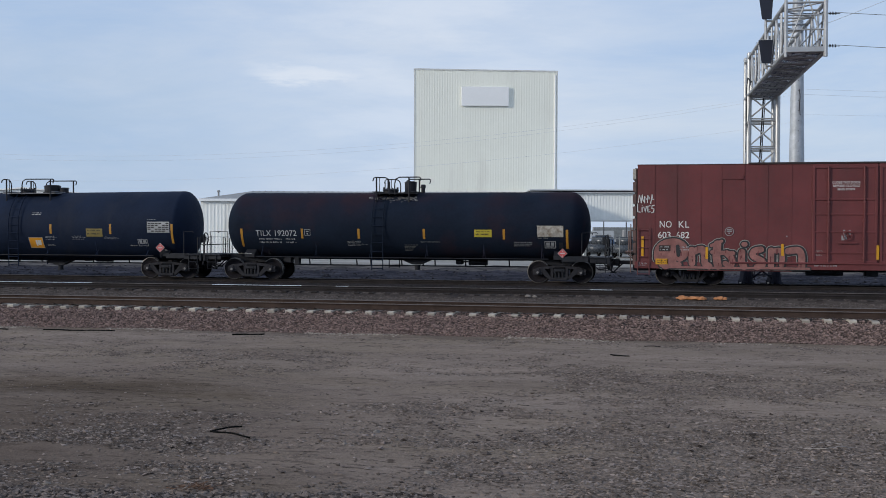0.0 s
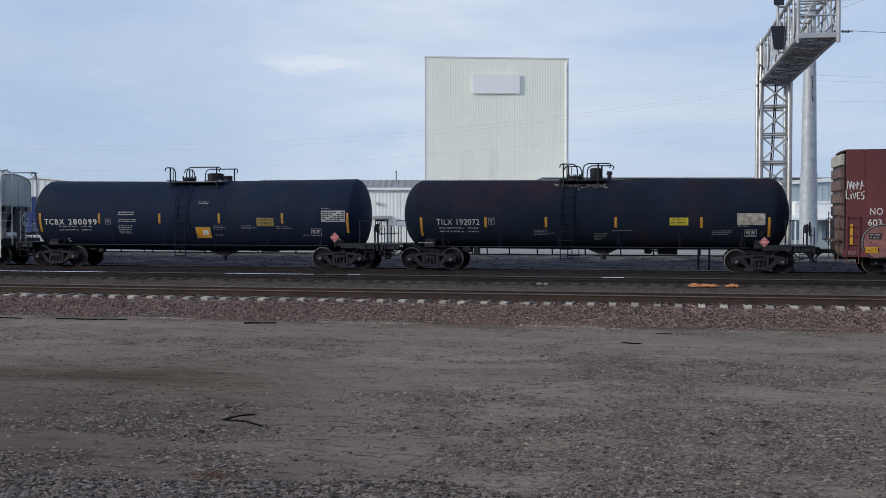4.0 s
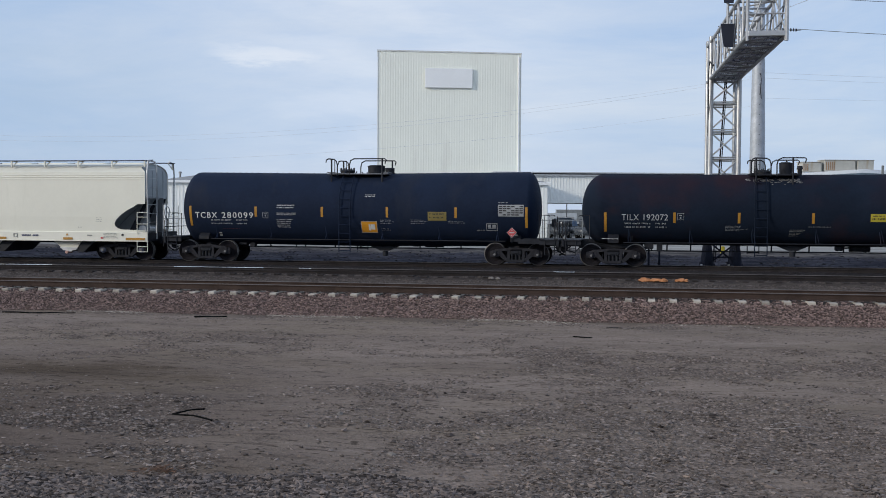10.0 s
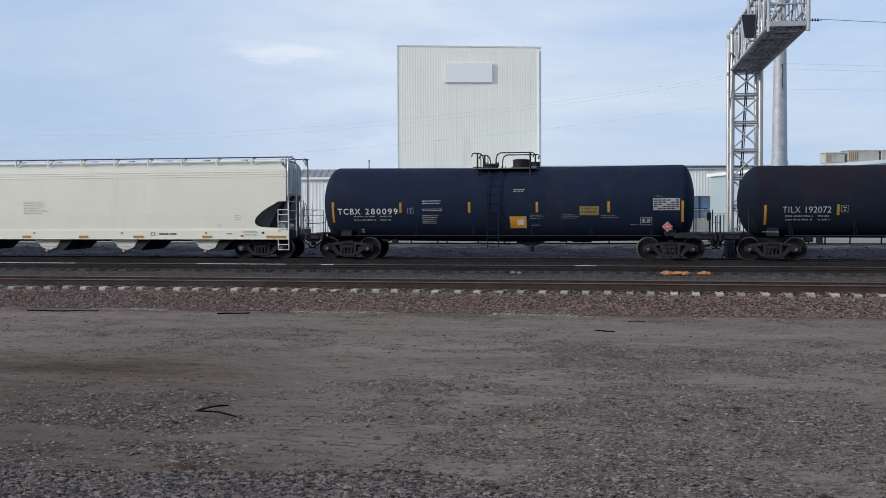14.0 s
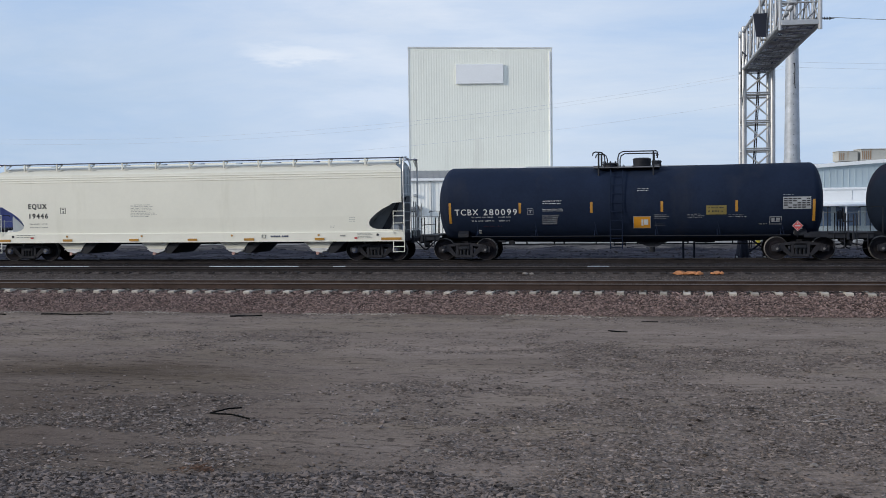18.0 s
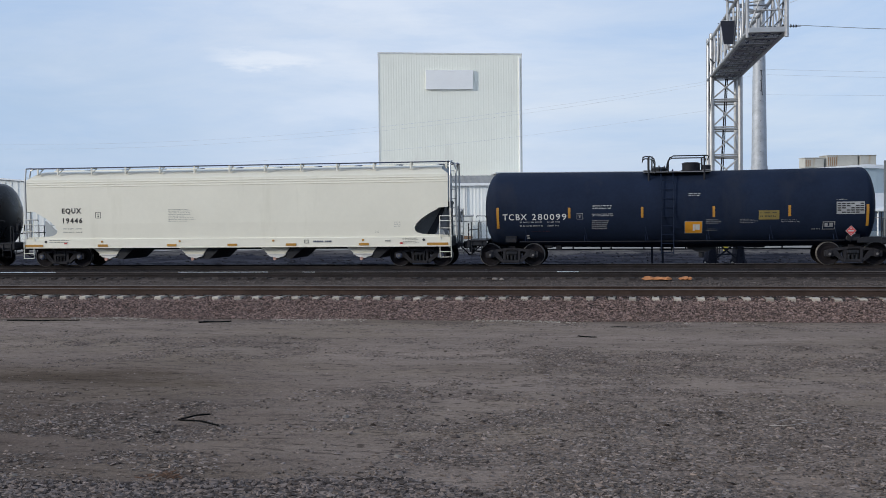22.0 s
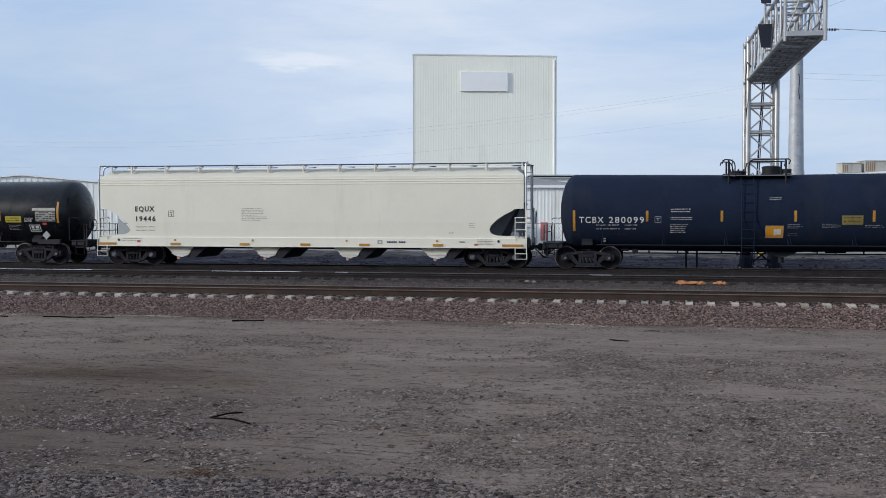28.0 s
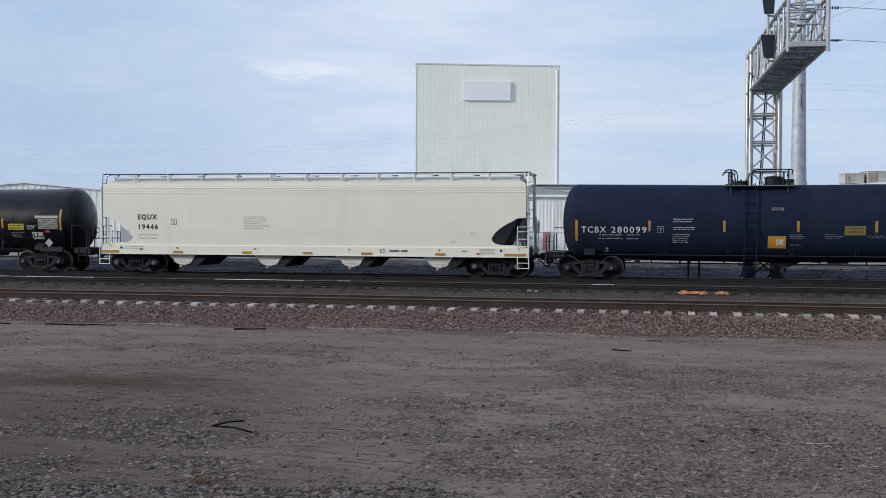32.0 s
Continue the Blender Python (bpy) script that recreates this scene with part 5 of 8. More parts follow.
def make_box_car():
    car = thing("box_car", pose(BOX_X, TRAIN_Y, 0), "oxide-red box car with sprayed pink graffiti along its lower side", "box car", "freight cars of the train")
    seams = [-9.16, -8.47, -7.60, -6.66, -5.86, -4.99, -4.12, -3.22, -2.46]
    for s in (-1, 1):
        for sgn in (-1, 1):
            for a, b in zip(seams, seams[1:]):
                bm = bmesh.new()
                x0, x1 = sorted((sgn * a, sgn * b))
                box(bm, x0 + 0.012, x1 - 0.012, s * 1.55, s * 1.60, 0.95, 4.80, 0.01)
                part("side_panel", bm, M_BOXRED, car)
        for sgn in (-1, 1):
            for a in seams[1:]:
                bm = bmesh.new()
                box(bm, sgn * a - 0.018, sgn * a + 0.018, s * 1.56, s * 1.612, 0.95, 4.80, 0.004)
                part("seam_rib", bm, M_BOXRED, car)
        bm = bmesh.new()
        box(bm, -BOX_H, BOX_H, s * 1.45, s * 1.625, 0.67, 0.95, 0.015)
        for sgn in (-1, 1):
            box(bm, sgn * 5.2 - 2.0, sgn * 5.2 + 2.0, s * 1.48, s * 1.60, 0.60, 0.68, 0.01)
        part("side_sill", bm, M_BOXRED, car)
        bm = bmesh.new()
        box(bm, -4.85, 4.85, s * 1.50, s * 1.64, 4.80, 4.875, 0.012)
        part("top_chord", bm, M_BOXDARK, car)
        for sgn in (-1, 1):     # flush eaves beyond the door bay
            bm = bmesh.new()
            box(bm, min(sgn * 4.86, sgn * 9.16), max(sgn * 4.86, sgn * 9.16), s * 1.50, s * 1.607, 4.802, 4.83, 0.008)
            part("eave_strip", bm, M_BOXDARK, car)
        for x0, x1 in ((-2.44, -0.04), (0.04, 2.44)):
            bm = bmesh.new()
            box(bm, x0, x1, s * 1.56, s * 1.63, 0.98, 4.795, 0.012)
            door = part("door", bm, M_BOXRED, car)
            bm = bmesh.new()
            for z in (1.0, 1.35, 2.16, 2.85, 3.42, 4.66):
                box(bm, x0, x1, s * 1.63, s * 1.665, z - 0.035, z + 0.035, 0.008)
            for x in (x0 + 0.05, x1 - 0.05):
                box(bm, x - 0.045, x + 0.045, s * 1.63, s * 1.667, 0.98, 4.72, 0.008)
            part("door_ribs", bm, M_BOXRED, door)
            for x in (x0 + 0.58, x1 - 0.50):
                bm = bmesh.new()
                rod(bm, (x, s * 1.70, 1.0), (x, s * 1.70, 4.70), 0.028)
                for z in (1.15, 1.9, 2.6, 3.3, 4.2):
                    box(bm, x - 0.06, x + 0.06, s * 1.66, s * 1.72, z - 0.04, z + 0.04, 0.008)
                part("lock_bar", bm, M_BOXRED, door)
            bm = bmesh.new()
            c = (x0 + x1) / 2 + 0.1
            lathe_box(bm, c, s * 1.69, 2.0, 0.16)
            box(bm, c - 0.35, c + 0.35, s * 1.66, s * 1.70, 1.70, 1.76, 0.01)
            part("door_gear", bm, M_BOXRED, door)
        bm = bmesh.new()
        box(bm, -0.12, 0.12, s * 1.50, s * 1.60, 0.95, 4.80, 0.01)
        part("door_post", bm, M_BOXRED, car)
        bm = bmesh.new()
        box(bm, -5.5, 5.5, s * 1.62, s * 1.68, 0.90, 0.97, 0.01)
        part("door_track", bm, M_BOXRED, car)
        bm = bmesh.new()
        box(bm, -5.86, -5.0, s * 1.60, s * 1.625, 4.22, 4.26, 0.005)
        box(bm, -5.22, -5.04, s * 1.60, s * 1.66, 4.22, 4.38, 0.01)
        part("gusset", bm, M_BOXRED, car)
    bm = bmesh.new()
    prism(bm, [(-1.50, 4.79), (1.50, 4.79), (1.50, 4.82), (0.8, 4.845), (0, 4.855), (-0.8, 4.845), (-1.50, 4.82)], "x", -9.16, 9.16)
    part("roof", bm, M_BOXDARK, car)
    bm = bmesh.new()
    box(bm, -BOX_H + 0.1, BOX_H - 0.1, -1.5, 1.5, 0.80, 0.95)
    box(bm, -BOX_H - 0.1, BOX_H + 0.1, -0.3, 0.3, 0.55, 0.85, 0.02)
    for x in (-3.2, -2.6, -1.6, -0.8, 0.8, 2.2, 3.0):
        box(bm, x - 0.08, x + 0.08, -1.4, 1.4, 0.62, 0.82, 0.01)
    rod(bm, (-2.6, -0.9, 0.60), (-1.2, -0.9, 0.60), 0.17, n=14)
    box(bm, -0.4, 0.1, -1.1, -0.7, 0.42, 0.75, 0.03)
    part("underframe", bm, M_BLACK, car)
    for s in (-1, 1):
        bm = bmesh.new()
        box(bm, min(s * 9.162, s * 9.26), max(s * 9.162, s * 9.26), -1.54, 1.54, 0.70, 4.68, 0.01)
        end = part("end_wall", bm, M_BOXDARK, car, "weathered corrugated end wall")
        for k in range(7):
            bm = bmesh.new()
            z = 1.00 + k * 0.49
            prism(bm, [(s * 9.21, z - 0.215), (s * 9.33, z - 0.18), (s * 9.33, z + 0.18), (s * 9.21, z + 0.215)], "y", -1.548, 1.548)
            part("end_rib", bm, M_BOXEND, end)
        bm = bmesh.new()
        box(bm, min(s * 9.21, s * 9.335), max(s * 9.21, s * 9.335), -1.55, 1.55, 4.24, 4.66, 0.01)
        part("end_plate", bm, M_DIRTY, end)
        bm = bmesh.new()        # crossover board with its rail
        box(bm, min(s * 9.33, s * 9.62), max(s * 9.33, s * 9.62), -1.45, 1.45, 1.30, 1.35, 0.008)
        for y in (-1.4, 0.0, 1.4):
            bent(bm, [(s * 9.33, y, 1.05), (s * 9.58, y, 1.30), (s * 9.50, y, 1.30), (s * 9.50, y, 2.15), (s * 9.33, y, 2.20)], 0.022)
        part("crossover_board", bm, M_BOXEND, end)
        for y in (-1, 1):
            bm = bmesh.new()
            for x in (s * (BOX_H - 0.12), s * (BOX_H - 0.58)):
                rod(bm, (x, y * 1.66, 0.42), (x, y * 1.66, 2.3), 0.018)
            for z in (0.45, 0.75, 1.15, 1.5, 1.85, 2.2):
                rod(bm, (s * (BOX_H - 0.12), y * 1.66, z), (s * (BOX_H - 0.58), y * 1.66, z), 0.016)
            part("side_ladder", bm, M_BOXRED, car)
            bm = bmesh.new()
            for z in (1.2, 1.6, 2.0, 2.4):
                rod(bm, (s * (BOX_H + 0.16), y * 1.50, z), (s * (BOX_H + 0.16), y * 1.05, z), 0.016)
            rod(bm, (s * (BOX_H + 0.16), y * 1.50, 0.5), (s * (BOX_H + 0.16), y * 1.50, 2.45), 0.018)
            part("end_ladder", bm, M_BOXEND, car)
    make_truck(car, -7.07)
    make_truck(car, 7.07)
    make_couplers(car, 10.17)
    return car


def lathe_box(bm, x, y, z, r):
    pts = [(x + r * math.cos(2 * math.pi * k / 14), y, z + r * math.sin(2 * math.pi * k / 14)) for k in range(15)]
    bent(bm, pts, 0.018, 6)
    for k in range(0, 14, 4):
        rod(bm, (x, y, z), pts[k], 0.014)
    return bm


BOXCAR = make_box_car()


# ---------------- train: markings ----------------
M_DUST = surface("grey_dust_film", (0.20, 0.195, 0.19), 0.85, vary=0.3, fine=20, bump=0.0)


def mark_tank_a():
    c, f = TANK_A, face_a
    write(c, f, "TILX", 0.35, -6.37, 1.90, M_DIMWHITE, wide=0.86, gap=1.14, bold=0.0)
    write(c, f, "192072", 0.35, -5.57, 1.90, M_DIMWHITE, wide=1.0, bold=0.0)
    for k in range(2):
        sheet("small_print", bars(11 + k, -6.25, -5.21, 1.80 - k * 0.14, 1, 0.085, 0.05, True) + bars(13 + k, -5.03, -4.59, 1.80 - k * 0.14, 1, 0.085, 0.05, True), M_GREYWHITE, c, f)
    sheet("stencil_box", outline_box(-4.17, -3.91, 1.92, 2.19, 0.014) + [(-4.10, -3.98, 2.08, 2.12), (-4.07, -4.01, 1.97, 2.03)], M_GREYWHITE, c, f)
    sheet("small_print", bars(21, -2.29, -1.30, 1.70, 4, 0.035, 0.025), M_GREYWHITE, c, f)
    sheet("small_print", bars(22, 0.19, 0.80, 1.56, 5, 0.035, 0.025), M_INKGREY, c, f)
    sheet("small_print", bars(23, 0.90, 1.72, 1.69, 1, 0.035, 0.025, True), M_GREYWHITE, c, f)
    sheet("small_print", bars(24, 4.85, 5.78, 1.69, 3, 0.040, 0.03), M_GREYWHITE, c, f)
    sheet("yellow_placard", [(3.20, 3.93, 1.89, 2.20)], M_LABEL_Y, c, f, 0.006, "yellow warning placard")
    sheet("small_print", bars(25, 3.28, 3.88, 2.14, 1, 0.06, 0.03, True) + bars(26, 3.26, 3.88, 2.04, 1, 0.09, 0.03, True), M_INK, c, f, 0.010)
    sheet("white_panel", [(5.82, 6.89, 1.91, 2.37)], M_SMUDGED, c, f, 0.006, "stained white panel")
    sheet("small_print", bars(27, 5.85, 6.30, 1.88, 1, 0.05, 0.03, True), M_INKGREY, c, f)
    sheet("stencil_box", outline_box(6.11, 6.57, 1.44, 1.73, 0.025) + [(6.18, 6.32, 1.55, 1.68), (6.37, 6.50, 1.55, 1.68), (6.18, 6.50, 1.48, 1.52)], M_GREYWHITE, c, f)
    sheet("placard_holder", [(6.70, 6.86, 1.42, 1.68)], M_BLACK, c, f, 0.02)
    diamond("hazard_placard", 6.86, 1.24, 0.20, c, f)
    # pale drips and dust on the platform rim
    g = random.Random(5)
    spots = []
    for k in range(90):
        x, z = g.uniform(-1.5, 0.62), 3.60 - abs(g.gauss(0, 0.09))
        w = g.uniform(0.04, 0.16)
        spots.append((x, x + w, z - g.uniform(0.01, 0.03), z))
    sheet("dust_streak", spots, M_DUST, c, f, 0.004)
    sheet("small_print", [(-7.15, -6.50, 1.14, 1.155)], M_WHITE, c, lambda z, x=0.0: -1.47, 0.003)


def mark_tank_b():
    c, f = TANK_B, face_b
    write(c, f, "TCBX", 0.35, -7.05, 1.89, M_WHITE, wide=0.98, gap=1.2)
    write(c, f, "280099", 0.35, -5.86, 1.89, M_WHITE, wide=1.12, gap=1.25)
    for k in range(2):
        sheet("small_print", bars(31 + k, -6.35, -5.40, 1.83 - k * 0.15, 1, 0.075, 0.05, True) + bars(33 + k, -5.22, -4.70, 1.83 - k * 0.15, 1, 0.075, 0.05, True), M_GREYWHITE, c, f)
    sheet("stencil_box", outline_box(-4.03, -3.78, 1.90, 2.15, 0.013) + [(-3.97, -3.84, 2.06, 2.085), (-3.925, -3.885, 1.96, 2.03)], M_GREYWHITE, c, f)
    sheet("small_print", bars(35, -3.39, -2.61, 2.46, 2, 0.055, 0.045, True), M_WHITE, c, f)
    sheet("small_print", bars(36, -3.40, -2.55, 2.12, 2, 0.035, 0.035, True), M_WHITE, c, f)
    sheet("small_print", bars(37, -3.42, -2.60, 1.85, 5, 0.035, 0.045), M_WHITE, c, f)
    sheet("small_print", bars(38, 0.41, 0.87, 2.90, 2, 0.035, 0.035, True), M_WHITE, c, f)
    sheet("orange_square", [(0.25, 0.94, 1.30, 1.79)], M_ORANGE, c, f, 0.006, "orange square placard with a white mark")
    sheet("orange_border", outline_box(0.25, 0.94, 1.30, 1.79, 0.018), M_GREYWHITE, c, f, 0.009)
    sheet("white_mark", [(0.57, 0.65, 1.40, 1.66), (0.67, 0.84, 1.44, 1.66)], M_WHITE, c, f, 0.010)
    sheet("small_print", bars(39, 1.09, 1.83, 1.85, 3, 0.035, 0.035), M_GREYWHITE, c, f)
    sheet("small_print", bars(40, 1.11, 1.57, 1.48, 2, 0.025, 0.03), M_INKGREY, c, f)
    sheet("small_print", bars(41, 2.39, 3.13, 1.86, 3, 0.032, 0.035), M_GREYWHITE, c, f)
    sheet("faded_placard", [(3.11, 3.89, 1.83, 2.19)], M_LABEL_DY, c, f, 0.006, "faded yellow placard")
    sheet("small_print", bars(42, 3.17, 3.85, 2.13, 1, 0.07, 0.04, True) + bars(43, 3.17, 3.85, 1.99, 1, 0.09, 0.04, True), M_INK, c, f, 0.009)
    sheet("small_print", bars(44, 3.97, 4.79, 1.82, 2, 0.030, 0.04), M_GREYWHITE, c, f)
    sheet("small_print", bars(45, 5.14, 5.49, 1.46, 1, 0.05, 0.03, True), M_INKGREY, c, f)
    sheet("stencil_box", outline_box(5.54, 6.00, 1.42, 1.73, 0.024) + [(5.61, 5.73, 1.56, 1.68), (5.79, 5.93, 1.56, 1.68), (5.61, 5.93, 1.52, 1.55)], M_GREYWHITE, c, f)
    sheet("small_print", bars(46, 6.04, 6.44, 2.60, 1, 0.035, 0.03, True), M_GREYWHITE, c, f)
    sheet("data_table", [(6.04, 7.09, 2.02, 2.50)], M_GREYWHITE, c, f, 0.006, "white table of test data")
    grid = [(6.07 + 0.17 * j, 6.21 + 0.17 * j, 2.06 + 0.085 * k, 2.11 + 0.085 * k) for j in range(6) for k in range(5) if (j * 7 + k * 3) % 5]
    sheet("small_print", grid, M_INK, c, f, 0.009)
    sheet("placard_holder", [(6.49, 6.71, 1.02, 1.16)], M_GREYWHITE, c, f, 0.02)
    diamond("hazard_placard", 6.60, 1.36, 0.21, c, f)
    sheet("small_print", bars(47, -5.88, -5.10, 1.44, 1, 0.022, 0.03, True), M_BOXRED, c, f)
    for x in (-6.05, 6.75):
        sheet("bracket_mark", [(x - 0.05, x + 0.06, 1.12, 1.17), (x - 0.05, x + 0.06, 1.22, 1.27)], M_WHITE, c, f, 0.012)


def mark_tank_c():
    c, f = TANK_C, face_c
    sheet("yellow_placard", [(4.58, 5.36, 1.87, 2.15)], M_LABEL_Y, c, f, 0.006, "yellow warning placard")
    sheet("small_print", bars(51, 4.64, 5.30, 2.09, 1, 0.06, 0.03, True) + bars(52, 4.64, 5.30, 1.98, 1, 0.07, 0.03, True), M_INK, c, f, 0.009)
    sheet("grey_placard", bars(53, 4.70, 5.45, 1.76, 4, 0.045, 0.02), M_INKGREY, c, f)
    sheet("white_strip", [(5.92, 7.06, 2.40, 2.52)], M_DIRTY, c, f, 0.006)
    sheet("data_table", [(6.08, 7.05, 1.92, 2.36)], M_INKGREY, c, f, 0.006, "grey table of test data")
    sheet("small_print", [(6.11 + 0.16 * j, 6.24 + 0.16 * j, 1.95 + 0.085 * k, 1.99 + 0.085 * k) for j in range(6) for k in range(5) if (j * 5 + k * 3) % 4], M_INK, c, f, 0.009)
    sheet("small_print", bars(54, 5.51, 6.00, 2.08, 4, 0.035, 0.015), M_WHITE, c, f)
    sheet("stencil_box", outline_box(5.73, 6.26, 1.46, 1.77, 0.03) + [(5.82, 5.95, 1.60, 1.72), (6.02, 6.18, 1.60, 1.72), (5.82, 6.18, 1.52, 1.56)], M_WHITE, c, f)
    sheet("red_mark", [(6.40, 6.60, 1.76, 1.86)], M_RED, c, f)
    bm = bmesh.new()
    y = -1.41
    box(bm, 6.60 - 0.14, 6.60 + 0.14, y - 0.006, y, 1.16, 1.44)
    bmesh.ops.rotate(bm, verts=bm.verts, cent=(6.60, y, 1.30), matrix=Matrix.Rotation(radians(45), 3, "Y"))
    part("blank_placard", bm, M_GREYWHITE, c, "pale diamond placard")


def mark_hopper():
    c, f = HOPPER, face_h
    write(c, f, "EQUX", 0.30, -7.77, 2.37, M_INK, wide=0.98, gap=1.24, bold=0.035)
    write(c, f, "19446", 0.30, -7.77, 1.94, M_INK, wide=1.06, gap=1.28, bold=0.035)
    for k in range(2):
        sheet("small_print", bars(61 + k, -7.71, -7.20, 1.71 - 0.15 * k, 1, 0.06, 0.05, True) + bars(63 + k, -7.12, -6.82, 1.71 - 0.15 * k, 1, 0.06, 0.05, True), M_INKGREY, c, f)
    sheet("stencil_box", outline_box(-6.19, -5.93, 2.14, 2.40, 0.018) + [(-6.12, -6.0, 2.31, 2.34), (-6.08, -6.03, 2.18, 2.26)], M_INK, c, f)
    sheet("small_print", bars(65, -2.80, -1.56, 2.50, 8, 0.038, 0.034), M_INKGREY, c, f)
    sheet("small_print", bars(66, 7.14, 7.62, 1.87, 3, 0.035, 0.05), M_INKGREY, c, f)
    sheet("small_print", bars(67, 6.31, 6.52, 1.50, 2, 0.025, 0.03, True), M_INKGREY, c, f)
    for x0, x1 in ((-9.55, -8.66), (-6.08, -5.62), (-2.88, -2.45), (-0.14, 0.29), (2.45, 2.91), (5.63, 6.06), (8.54, 9.42)):
        sheet("reflector", [(x0, x1, 0.90, 1.0)], M_YELLOW, c, f, 0.018, "amber reflective strip")
    for x in (-5.88, -2.3, 1.9, 5.8):
        sheet("jack_mark", [(x - 0.04, x + 0.04, 1.08, 1.16)], M_YELLOW, c, f, 0.012)
    sheet("maker_name", [(3.66 + 0.073 * k, 3.715 + 0.073 * k, 1.04, 1.11) for k in range(11) if k != 6], M_INKNAVY, c, f, 0.012)
    sheet("maker_badge", outline_box(3.26, 3.44, 1.00, 1.15, 0.02), M_INKGREY, c, f, 0.012)
    for mark in ((7.38, 7.50, 0.95, 1.02), (-7.66, -7.52, 1.02, 1.09)):
        sheet("red_mark", [mark], M_RED, c, f, 0.012)
    sheet("small_print", bars(69, 7.50, 8.24, 1.20, 4, 0.03, 0.035) + bars(70, -8.35, -7.4, 1.20, 2, 0.03, 0.06), M_INKGREY, c, f, 0.012)
    sheet("small_print", [(6.75, 6.98, 1.06, 1.12)], M_INKGREY, c, f, 0.012)
    for x in (-8.53, 8.39):
        bm = bmesh.new()
        rod(bm, (x, -1.64, 1.12), (x, -1.60, 1.12), 0.055, n=14)
        part("jacking_hole", bm, M_INK, c)


def spray(name, strokes, grow, material, parent, proud, dx=0.0, dz=0.0):
    """Fat sprayed strokes with round ends: each a row of (x, z) along its middle and half its width."""
    bm = bmesh.new()
    lift = 0
    for line, half in strokes:
        pts = [Vector(line[0])]
        for k in range(len(line) - 1):      # rounded turns
            p = [Vector(line[max(0, min(len(line) - 1, k + q))]) for q in (-1, 0, 1, 2)]
            for u in (0.25, 0.5, 0.75, 1.0):
                pts.append(p[1] * (2 * u**3 - 3 * u**2 + 1) + (p[2] - p[0]) * 0.5 * (u**3 - 2 * u**2 + u) + p[2] * (3 * u**2 - 2 * u**3) + (p[3] - p[1]) * 0.5 * (u**3 - u**2))
        w = half + grow

        def poly(ring):
            y = -1.616 - proud - 0.00004 * lift
            bm.faces.new([bm.verts.new((x + dx, y, max(0.64, z + dz))) for x, z in ring])
        for p, q in zip(pts, pts[1:]):
            s = Vector((q.y - p.y, p.x - q.x)).normalized() * w
            poly([(p.x - s.x, p.y - s.y), (p.x + s.x, p.y + s.y), (q.x + s.x, q.y + s.y), (q.x - s.x, q.y - s.y)])
            lift += 1
        for p in pts:
            poly([(p.x + w * math.cos(a), p.y + w * math.sin(a)) for a in np.linspace(0, 2 * math.pi, 14, endpoint=False)])
            lift += 1
    for f in bm.faces:
        f.normal_update()
        if f.normal.y > 0:
            f.normal_flip()
    return part(name, bm, material, parent)


